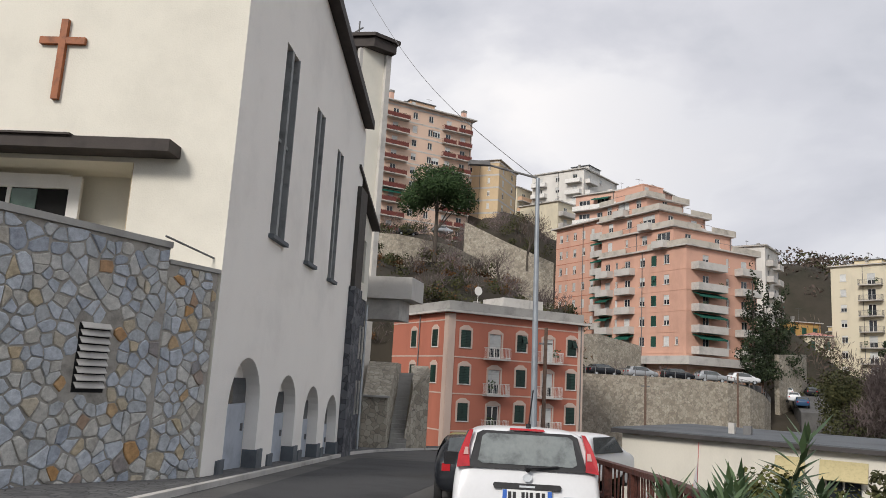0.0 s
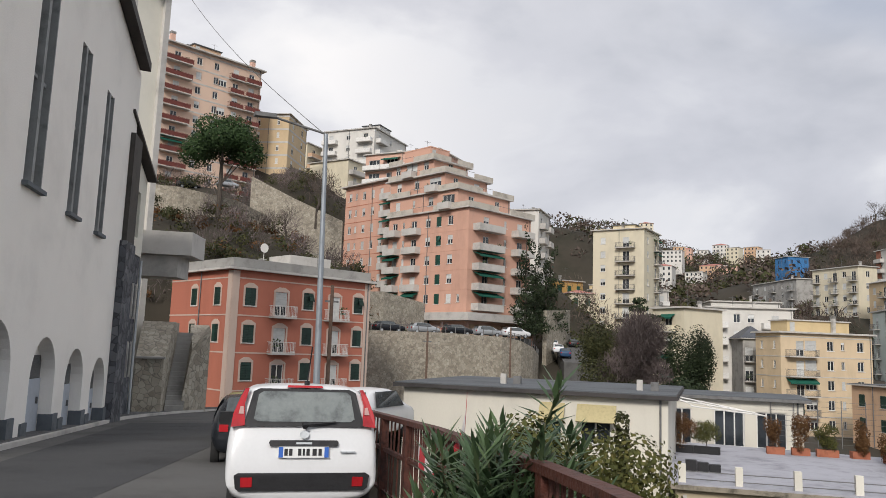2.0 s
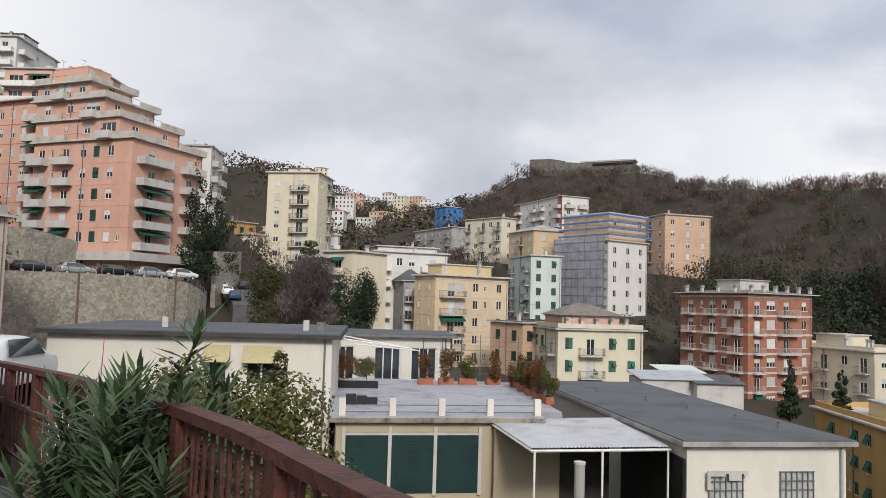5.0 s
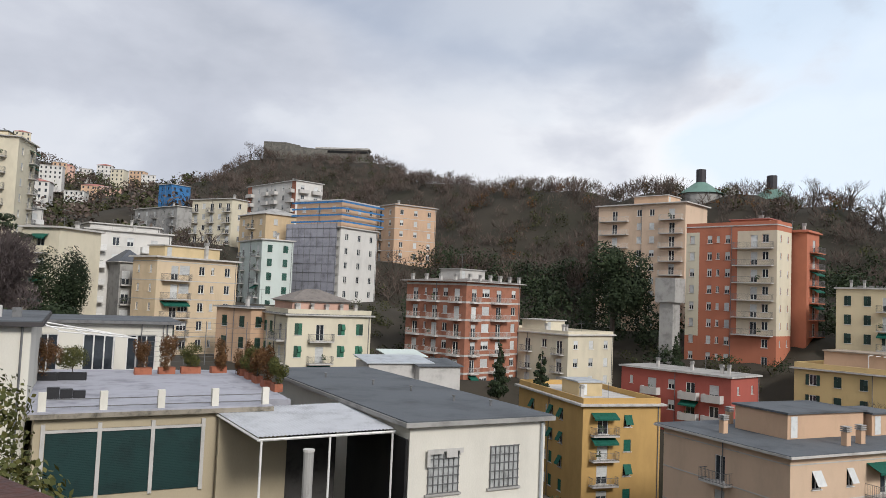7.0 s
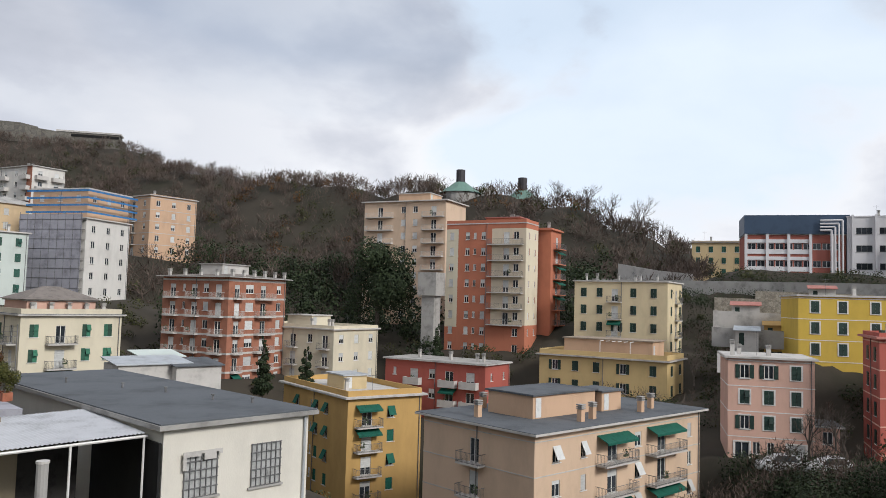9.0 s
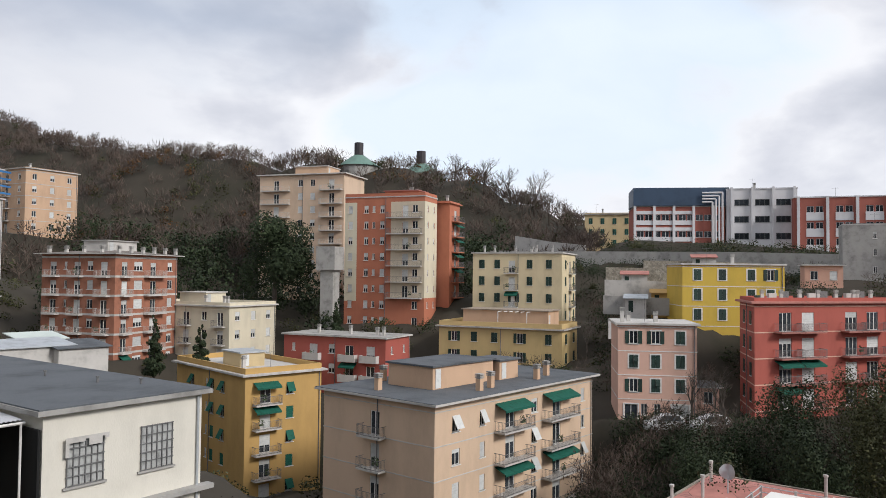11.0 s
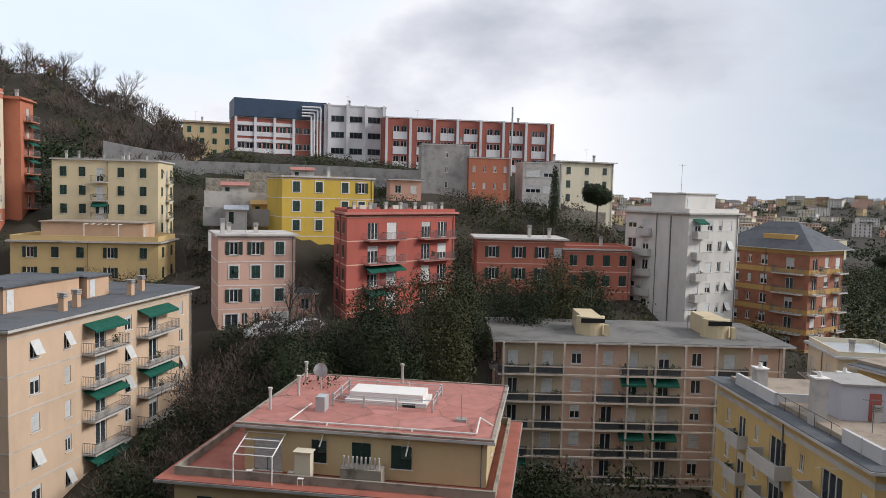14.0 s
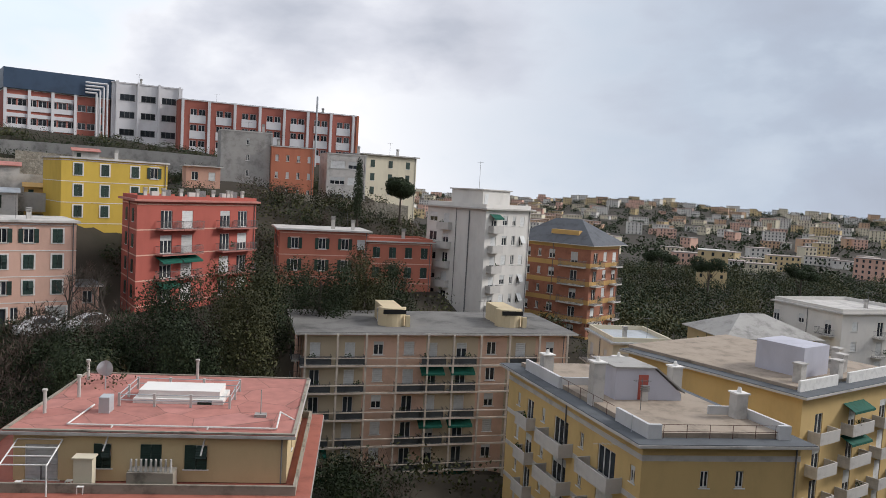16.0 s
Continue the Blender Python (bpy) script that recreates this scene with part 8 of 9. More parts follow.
# leafy trees below the red house
for i, (x, y, z, w, h) in enumerate(((73.0, -27.0, -18.5, 3.6, 7.5), (71.5, -33.0, -18.0, 3.8, 8.0), (75.5, -38.5, -17.5, 3.6, 7.0), (78.5, -46.5, -16.5, 3.8, 6.5), (80.0, -54.0, -16.5, 3.8, 6.5), (66.0, -25.0, -22.0, 3.6, 8.0), (83.0, -60.5, -16.5, 3.0, 6.0), (66.5, -31.5, -21.0, 3.6, 8.5), (76.0, -22.0, -20.0, 3.4, 5.0), (69.0, -18.5, -23.0, 4.0, 7.0), (62.0, -18.0, -26.0, 4.4, 8.0))):
    tree((x, y, z), ("dark evergreen tree on the bank", "olive-green tree with yellowing leaves on the bank", "tangled brownish tree on the bank")[i % 3], lumpy(w, h, h * 0.75, 13, 20 + i), 10000, 0.14, (L_DARK, L_OLIVE, L_DARK)[i % 3], 0.25, name="bank_tree")


def bare_mesh(seed, levels=5, h=1.0):
    """A leafless tree of height about 1."""
    rng, b = random.Random(seed), MB()

    def grow(p, d, l, r, k):
        e = p + d * l
        b.tube(p, e, r, r * 0.66, 5 if k < 2 else 3)
        if k >= levels:
            return
        for _ in range(3 if k else 4):
            n_ = (d + Vector((rng.uniform(-1, 1), rng.uniform(-1, 1), rng.uniform(-0.35, 0.6))) * 0.75).normalized()
            grow(p.lerp(e, rng.uniform(0.6, 1.0)), n_, l * rng.uniform(0.58, 0.82), r * 0.55, k + 1)
    grow(Vector((0, 0, -0.05)), Vector((0, 0, 1)), 0.3 * h, 0.02 * h, 0)
    return b


BM = [bare_mesh(s).mesh("bare_branches", BARK) for s in (1, 2, 3)]


def bare(x, y, z, h, k, label):
    t = thing("bare_tree", tr(x, y, z) @ rz(47 * k) @ Matrix.Scale(h, 4), label, "tree", "leafless trees")
    part("limb_work", BM[k % 3], None, t)


for i, (az, d, h) in enumerate(((88.5, 262, 17), (90.5, 256, 19), (92.3, 250, 20), (93.4, 248, 17), (86.3, 262, 14), (85.0, 268, 13), (77.0, 282, 15), (91.4, 246, 14), (94.3, 244, 13), (68.0, 325, 12), (57.0, 400, 13), (56.0, 420, 14), (45.6, 455, 16), (46.3, 462, 13), (59.0, 385, 12), (60.5, 372, 12))):
    x, y = d * math.sin(radians(az)), d * math.cos(radians(az))
    bare(x, y, land_z(x, y) - 0.5, h, i, "large leafless tree standing on the ridge")
for i, (x, y, z, h) in enumerate(((91.5, -22.0, -14.8, 8.0), (89.0, -25.0, -15.0, 7.0), (94.5, -25.5, -14.0, 6.5), (84.0, -36.0, -17.0, 8.0), (90.0, -57.5, -13.5, 7.0), (92.0, -61.0, -13.5, 7.0), (74.0, -29.0, -18.0, 8.0), (120.0, -13.0, -10, 6), (118.0, -18.0, -9, 6), (3.0, 100.0, 13.0, 8.0), (7.0, 108.0, 15.0, 9.0), (12.0, 118.0, 20.0, 11.0), (-6.0, 100.0, 14.0, 6.0))):
    bare(x, y, z, h, i, "leafless tree with thin grey branches on the slope")


def stuff(name, label, pts, n_each, spread, size, material, long=1.6, category="trees", cut=None):
    """Woods or scrub too many to count: one object."""
    P = np.array(pts)
    C = np.repeat(P, n_each, axis=0)
    d = RNG.normal(size=C.shape)
    d /= np.linalg.norm(d, axis=1)[:, None]
    s = np.repeat(RNG.uniform(0.6, 1.25, size=(len(P), 1)), n_each, axis=0)
    C = C + d * (RNG.uniform(0.2, 1.0, size=(len(C), 1)) ** 0.5) * np.array(spread) * s
    tagged(part(name, quads(name, blades(C, size, long, d), material), None), label, category, kind="stuff")


BOXES = [(o.matrix_basis.inverted(), 0) for o in scene.objects if o.parent is None and "top" in o]


def scatter(az0, az1, r0, r1, n, lift, seed):
    rng, out = random.Random(seed), []
    while len(out) < n:
        a, r = radians(rng.uniform(az0, az1)), math.sqrt(rng.uniform(r0 * r0, r1 * r1))
        x, y = r * math.sin(a), r * math.cos(a)
        out.append((x, y, land_z(x, y) + lift))
    return out


def clear(pts, gap=5.5):
    """Leaves out what would stand inside a building."""
    S = np.array(HOUSES)
    return [p for p in pts if ((S[:, 0] - p[0]) ** 2 + (S[:, 1] - p[1]) ** 2).min() > gap * gap]


HOUSES = []
for o in [o for o in scene.objects if o.parent is None and "top" in o]:
    w = next(c for c in o.children if c.name.startswith("wall"))
    xs = [v.co for v in w.data.vertices]
    mx, my = max(c.x for c in xs), max(c.y for c in xs)
    for i in range(int(mx // 3) + 2):
        for j in range(int(my // 3) + 2):
            q = o.matrix_basis @ Vector((min(mx, 3 * i), min(my, 3 * j), 0))
            HOUSES.append((q.x, q.y))

stuff("hill_wood", "bare brown winter wood covering the hill", clear(scatter(41, 97, 185, 480, 4600, 2.6, 1)), 58, (4.0, 4.0, 3.2), 0.18, L_BROWN, 13.0)
stuff("hill_scrub", "olive evergreen scrub among the bare wood", clear(scatter(41, 97, 180, 470, 800, 2.0, 2)), 80, (2.8, 2.8, 2.6), 0.42, L_OLIVE)
stuff("hill_evergreens", "dark evergreen trees at the foot of the hill", clear(scatter(58, 90, 140, 235, 430, 3.5, 3)), 170, (3.2, 3.2, 4.2), 0.4, L_DARK)
stuff("hill_bracken", "rusty dry bracken patches in the hill wood", clear(scatter(55, 88, 200, 330, 130, 2.0, 4)), 50, (3.0, 3.0, 2.0), 0.45, L_RUSTY)
stuff("far_hill_wood", "grey-brown woods on the distant hills", scatter(16, 42, 260, 950, 1500, 4.0, 5), 26, (7, 7, 4.5), 1.0, L_BROWN, 2.0)
stuff("far_hill_scrub", "olive scrub on the distant hills", scatter(16, 42, 240, 950, 700, 4.0, 15), 40, (6, 6, 4), 1.0, L_OLIVE, 2.0)
stuff("slope_scrub", "brown and green scrub on the slope above the red house", clear(scatter(-16, 16, 84, 165, 520, 0.9, 6), 4.5), 90, (1.7, 1.7, 1.2), 0.22, L_OLIVE)
stuff("slope_bracken", "rusty dry undergrowth on the slope", clear(scatter(-16, 14, 84, 135, 260, 0.6, 7), 4.5), 80, (1.6, 1.6, 0.8), 0.2, L_RUSTY)
stuff("slope_twigs", "bare grey brush on the slope", clear(scatter(-14, 16, 86, 170, 260, 1.6, 8), 4.5), 110, (1.8, 1.8, 1.9), 0.07, L_PURPLE, 14.0)
stuff("valley_scrub", "dark overgrown gardens and scrub between the houses", clear(scatter(84, 128, 58, 185, 1800, 1.0, 9), 4.2), 90, (2.2, 2.2, 1.6), 0.19, L_DARK)
stuff("valley_bushes", "olive garden bushes between the houses", clear(scatter(50, 128, 75, 190, 1000, 0.8, 10), 4.2), 80, (1.7, 1.7, 1.2), 0.24, L_OLIVE)
stuff("valley_twigs", "bare brown brush between the houses", clear(scatter(84, 128, 60, 160, 650, 1.6, 11), 4.2), 100, (1.8, 1.8, 1.8), 0.06, L_BROWN, 14.0)
stuff("valley_wood", "dark green wooded valley beyond the brown block", clear(scatter(130, 168, 120, 420, 900, 2.5, 12), 6.0), 130, (4.6, 4.6, 4.4), 0.42, L_DARK)
stuff("valley_wood_olive", "olive trees in the wooded valley", clear(scatter(130, 168, 120, 420, 700, 3.0, 13), 6.0), 130, (4.0, 4.0, 4.2), 0.40, L_OLIVE)
stuff("near_slope_scrub", "ivy and scrub on the bank below the railing", clear(scatter(20, 175, 6, 60, 420, 0.3, 14), 4.0), 110, (1.3, 1.3, 0.8), 0.12, L_DARK)

stuff("mid_hill_scrub", "brown and olive scrub between the hillside houses", clear(scatter(12, 33, 125, 270, 420, 1.5, 34), 5.0), 80, (3.2, 3.2, 2.4), 0.34, L_OLIVE)
stuff("mid_hill_twigs", "bare brown trees between the hillside houses", clear(scatter(4, 33, 125, 280, 420, 2.5, 35), 5.0), 90, (3.4, 3.4, 3.0), 0.11, L_BROWN, 12.0)
stuff("tower_scrub", "dark shrubs round the foot of the tower blocks", clear(scatter(116, 152, 74, 190, 1400, 1.2, 36), 3.4), 60, (2.6, 2.6, 2.4), 0.25, L_OLIVE)
stuff("bank_scrub", "dense dark evergreen scrub on the bank under the houses", clear(scatter(90, 124, 56, 96, 620, 1.2, 31), 3.4), 180, (1.9, 1.9, 1.6), 0.165, L_DARK)
stuff("bank_twigs", "bare brown saplings on the bank", clear(scatter(94, 120, 58, 90, 200, 3.2, 32), 3.4), 170, (1.7, 1.7, 2.4), 0.07, L_BROWN, 9.0)
stuff("street_scrub", "dark shrubs between the street wall and low house", clear(scatter(8, 30, 58, 86, 120, 0.7, 33), 4.0), 140, (1.4, 1.4, 1.0), 0.17, L_OLIVE)

# oleander by the railing
ole = thing("oleander", tr(1.84, 4.62, -0.15) @ Matrix.Diagonal((1.12, 1.25, 1.08, 1)), "dark green oleander bush with long narrow leaves", "shrub")
rng = random.Random(11)
LV, b = [], MB()
for i in range(78):
    ang, rad = rng.uniform(0, 6.28), 0.31 * rng.random() ** 0.5
    base = Vector((rad * math.cos(ang), rad * math.sin(ang), 0))
    h = 1.42 if i == 0 else rng.uniform(0.5, 1.14)
    tip = Vector((0.12, -0.33, h)) if i == 0 else base * 1.6 + Vector((rng.uniform(-0.2, 0.2), rng.uniform(-0.2, 0.2), h))
    b.tube(base, base.lerp(tip, 0.55), 0.012, 0.009, 5).tube(base.lerp(tip, 0.55), tip, 0.009, 0.005, 5)
    for k in range(24):
        s = 0.36 + 0.64 * k / 23
        c = base.lerp(tip, s)
        for j in range(3):
            w = 2.1 * k + 2.094 * j + rng.uniform(-0.3, 0.3)
            lift = rng.uniform(0.15, 0.9) + (0.9 if k > 20 else 0)
            d = Vector((math.cos(w), math.sin(w), lift)).normalized()
            l, wd = rng.uniform(0.13, 0.23), rng.uniform(0.011, 0.017)
            sd = d.cross(Vector((0, 0, 1))).normalized() * wd
            dr = Vector((0, 0, -0.02 * rng.random()))
            m1, e = c + d * l * 0.5, c + d * l + dr
            LV.append(((c - sd * 0.3), (m1 - sd), e, (m1 + sd)))
part("stem", b, mat("oleander_stem", (0.07, 0.075, 0.035), 0.8, 0.2, 6.0, 0.2), ole)
part("leaves", quads("leaves", np.array([[tuple(p) for p in q] for q in LV]).reshape(-1, 3), L_OLE), None, ole)
for k, (x, y, z, w, n_, l_) in enumerate(((4.9, 9.8, -2.1, 1.0, 9000, "yellow-green shrub growing up beside the railing"), (5.9, 11.4, -2.8, 1.1, 8000, "olive shrub on the bank behind the railing"), (4.0, 7.6, -2.5, 0.8, 6000, "dense green shrub under the railing"), (6.3, 12.6, -3.0, 1.0, 7000, "yellowing shrub above the garages"))):
    tree((x, y, z), l_, lumpy(1.4 * w, 1.7, 1.35, 12, 70 + k), int(1.2 * n_), 0.05, L_YELLOW if k % 2 == 0 else L_OLIVE, 0.05, name="shrub", category="shrub")
tree((5.7, 10.2, -1.7), "upright leafy shoot of a roadside shrub", [(0, 0, 1.3 + 0.25 * k, 0.12, 0.12, 0.2) for k in range(5)], 700, 0.045, L_OLIVE, 0.02, name="shrub", category="shrub", limbs=1)
# terrace shrubs
for k, (x, y, a_, w_) in enumerate(PLANTERS):
    tree((x, y, -3.64), ("rusty autumn shrub growing in a terrace planter", "yellowing green shrub in a terrace planter", "russet and purple shrub in a terrace planter")[k % 3], lumpy(0.62 * w_, (1.5, 1.1, 1.3)[k % 3], 0.85, 9, 90 + k), 2600, 0.06, (L_RUSTY, L_YELLOW, L_RUSTY)[k % 3], 0.03, name="terrace_shrub", category="shrub", limbs=5)

# ---- retaining walls, street, fort and distance ----
def wall_line(name, label, pts, base, thick, material):
    o = thing(name, tr(0, 0, 0), label, "wall")
    b = MB()
    for (x0, y0, z0), (x1, y1, z1) in zip(pts, pts[1:]):
        d = Vector((x1 - x0, y1 - y0)).normalized()
        n_ = Vector((-d.y, d.x)) * thick
        b.add([(x0, y0, base), (x1, y1, base), (x1 + n_.x, y1 + n_.y, base), (x0 + n_.x, y0 + n_.y, base), (x0, y0, z0), (x1, y1, z1), (x1 + n_.x, y1 + n_.y, z1), (x0 + n_.x, y0 + n_.y, z0)],
              [(0, 3, 2, 1), (4, 5, 6, 7), (0, 1, 5, 4), (1, 2, 6, 5), (2, 3, 7, 6), (3, 0, 4, 7)])
    part("masonry", b, material, o)
    return o


RT = [(8.0, 89.0, 3.3), (16.6, 90.6, 3.5), (26.5, 92.4, 3.6), (34.6, 93.9, 3.4), (38.0, 95.8, 3.0), (41.0, 98.8, 2.2), (43.2, 102.0, 1.2), (45.5, 108.0, 1.2)]
w = wall_line("retaining_wall", "long curved rubble retaining wall below the parked cars", RT, -9, 0.8, RETAIN)
r = MB()
for (x0, y0, z0), (x1, y1, z1) in zip(RT, RT[1:]):
    n_ = max(2, int(math.hypot(x1 - x0, y1 - y0) / 1.2))
    for i in range(n_):
        x, y, z = x0 + (x1 - x0) * i / n_, y0 + (y1 - y0) * i / n_ + 0.2, z0 + (z1 - z0) * i / n_
        r.box(x - 0.04, x + 0.04, y - 0.04, y + 0.04, z, z + 0.85)
    r.tube((x0, y0 + 0.2, z0 + 0.8), (x1, y1 + 0.2, z1 + 0.8), 0.03, n=5)
part("railing", r, RAIL, w)
tagged(part("upper_street", MB().prism([(8, 89.8), (16.6, 91.4), (26.5, 93.2), (34.6, 94.7), (41, 99.6), (43, 106), (33.5, 104.5), (22, 103.5), (8, 101)], -6, 3.35), ASPH), "asphalt street terrace with parked cars", "street", kind="structure")
# ground storey of the salmon block
gp = thing("garage_terrace", tr(*from_pink(-1.6, -1.8), 2.6) @ rz(PKA), "salmon garage storey with a broad cream terrace slab", "garage")
part("slab", MB().box(-0.6, 18.0, -0.8, 22.0, 3.3, 4.5), PALEC, gp)
part("wall", MB().box(0.8, 17.0, 0.9, 9.0, 0, 3.3), PALEPINK, gp)
part("recess", MB().box(1.6, 17.0, 9.0, 16.0, 0, 3.3), DARK, gp)
for y in (9.2, 12.5, 15.5):
    part("column", MB().box(0.2, 0.6, y, y + 0.4, 0, 3.3), PALEC, gp)
for i in range(4):
    part("garage_door", MB().box(1.4 + 3.7 * i, 4.4 + 3.7 * i, 0.8, 0.89, 0.1, 2.8), PEACH, gp)
wall_line("retaining_wall", "rubble wall holding the slope above the red house", [(-16, 113.0, 23.4), (-8.0, 110.5, 22.8), (0.0, 112.0, 21.8), (5.0, 117.0, 20.5)], 12, 0.7, RETAIN)
wall_line("retaining_wall", "grey wall beside the hillside lane", [(2.0, 128.0, 29.0), (9.0, 126.0, 25.5), (17.0, 124.0, 22.0)], 14, 0.7, RETAIN)
wall_line("retaining_wall", "stone wall beside the salmon block", [(14.0, 98.0, 8.5), (20.0, 101.0, 9.0), (27.0, 106.0, 8.0)], 0, 0.7, RETAIN)
wall_line("retaining_wall", "tall stone abutment beside the climbing street", [(47.0, 108.0, 8.0), (53.0, 114.0, 8.5), (57.0, 121.0, 9.0)], -3, 0.7, RETAIN)
wall_line("retaining_wall", "long concrete terrace wall below the school", [(186, 9, 7.6), (180, -14, 7.4), (172, -34, 7.2), (164, -48, 7.0), (155, -66, 6.4)], -2, 0.6, CONC)
wall_line("retaining_wall", "stone terrace wall with an arch below the annexes", [(135, -58, 0.5), (129, -76, -0.5), (122, -92, -1.5)], -9, 0.6, RETAIN)
wall_line("boundary_wall", "white sloping boundary wall on the hill terrace", [(200, -3, 12.0), (194, -12, 10.2), (188, -20, 9.2)], 4, 0.4, PALEC)
tagged(part("climbing_street", MB().add([(45.8, 99.0, 0.3), (50.5, 97.0, 0.3), (60.0, 124.0, 4.5), (55.5, 126.0, 4.5), (45.8, 99.0, -4), (50.5, 97.0, -4), (60.0, 124.0, -2), (55.5, 126.0, -2)], [(0, 1, 2, 3), (7, 6, 5, 4), (0, 4, 5, 1), (1, 5, 6, 2), (2, 6, 7, 3), (3, 7, 4, 0)]), ASPH), "asphalt street climbing between houses", "street", kind="structure")
for x, y, z, c in ((47.2, 101.5, 0.8, CARB), (47.9, 105.5, 1.4, CARW), (49.0, 110.0, 2.1, CARW), (53.5, 112.0, 2.4, CARD)):
    parked(tr(x, y, z) @ rz(-20), c, {CARB: "blue car parked on the climbing street", CARW: "white car parked on the climbing street", CARD: "dark car on the climbing street"}[c])

FORT = stone_mat("grey_fort_masonry", [(0.10, 0.095, 0.085), (0.16, 0.15, 0.13), (0.13, 0.12, 0.10)], 0.5, (0.08, 0.075, 0.065))
fo = thing("hill_fort", tr(0, 0, 0), "old grey stone fort on the hilltop", "fort")
part("bastion", MB().prism([(334, 317), (341, 306), (352, 304), (358, 315), (346, 328)], 70, 89.5), FORT, fo)
part("curtain_wall", MB().prism([(341, 306), (363, 292), (372, 300), (352, 314)], 70, 88.0), FORT, fo)
part("outer_wall", MB().prism([(360, 296), (376, 268), (384, 272), (368, 302)], 68, 85.8), FORT, fo)
bq = part("barrack_block", MB().prism([(362, 300), (376, 271), (384, 275), (370, 304)], 80, 89.4), FORT, fo)
part("barrack_roof", MB().prism([(361.5, 300.5), (376, 270), (385, 274.5), (370.5, 305)], 89.404, 90.3), PALEC, bq)
part("barrack_opening", MB().prism([(361.9, 299.4), (375.6, 270.8), (375.8, 270.9), (362.1, 299.5)], 87.0, 88.4), DARK, bq)

# domed sanctuary on the ridge
COPPER = mat("green_copper", (0.14, 0.24, 0.20), 0.6, 0.15, 0.3, 0.1)
BRONZE = mat("dark_bronze_cladding", (0.045, 0.04, 0.045), 0.6, 0.2, 0.5, 0.1)
for x, y, z, k in ((285.0, 55.4, 41.5, 1.0), (288.6, 31.8, 38.8, 1.0)):
    sd = thing("sanctuary_roof", tr(x, y, z), "low conical green copper roof with a dark lantern tower", "church roof")
    part("cone", MB().tube((0, 0, 1.0), (0, 0, 5.4), 8.2, 2.0, 20), COPPER, sd)
    part("drum", MB().tube((0, 0, -6), (0, 0, 0.99), 7.4, 7.4, 20), CONC, sd)
    part("lantern", MB().tube((0, 0, 5.2), (0, 0, 10.2), 1.75, 1.75, 10), BRONZE, sd)
tagged(part("cistern", MB().tube((286.8, 45.4, 34), (286.8, 45.4, 44.8), 2.2, 2.2, 16), SNOW), "round white cistern on the ridge", "cistern")
house("villa", "small yellow villa on the hill terrace", (214.1, -22.6), -98.0, 13.0, 9.0, 9.0, 18.8, BEIGE, {"F": spread_cols("s s s s", 13)}, storeys=3, sh=3.0, parapet=0.5)


def far_house(x, y, z, a, w, d, h, wall, label, n=4, roof=None):
    """A house far off, with its rows of windows."""
    o = thing("distant_house", tr(x, y, z) @ rz(a), label, "house", "houses on the far slopes")
    part("wall", MB().box(0, w, 0, d, -6, h), wall, o)
    part("roof", MB().box(-0.3, w + 0.3, -0.3, d + 0.3, h + 0.002, h + 0.35) if not roof else MB().add([(-0.4, -0.4, h), (w + 0.4, -0.4, h), (w + 0.4, d + 0.4, h), (-0.4, d + 0.4, h), (w / 2, d / 2, h + 1.8)], [(0, 1, 4), (1, 2, 4), (2, 3, 4), (3, 0, 4), (3, 2, 1, 0)]), roof or PALEC, o)
    b = MB()
    for k in range(int(h // 3)):
        for i in range(n):
            u = w * (i + 0.5) / n
            b.box(u - 0.5, u + 0.5, -0.05, -0.004, h - 3 * (k + 1) + 0.9, h - 3 * (k + 1) + 2.4)
    tagged(part("window_rows", b, GLASS, o), kind="stuff")


rng = random.Random(21)
COLS = (CREAM, WHITER, PALEPINK, PEACH, BEIGE, CREAM, WHITER)
for az, d, w, h in ((31.8, 560, 20, 11), (33.0, 640, 14, 9), (34.2, 650, 13, 9), (35.3, 630, 16, 11), (36.2, 620, 14, 9), (37.4, 640, 16, 10), (38.2, 635, 15, 9), (32.6, 600, 13, 9), (34.4, 560, 26, 9), (35.6, 540, 18, 8), (30.2, 600, 15, 11), (29.0, 700, 13, 8), (27.8, 690, 15, 7), (26.4, 680, 16, 6), (25.2, 690, 14, 7), (24.6, 640, 12, 7), (33.4, 500, 16, 9), (28.6, 360, 18, 11), (27.6, 330, 14, 12), (26.6, 300, 14, 13), (31.0, 420, 16, 9), (29.8, 460, 18, 8)):
    x, y = d * math.sin(radians(az)), d * math.cos(radians(az))
    c = rng.choice(COLS)
    far_house(x, y, land_z(x, y) + 2, -az + rng.uniform(-25, 5), w * 0.7, 9, h, c, "small pale villa on the distant hillside", max(2, w // 4), roof=ROOFP if rng.random() < 0.4 else None)
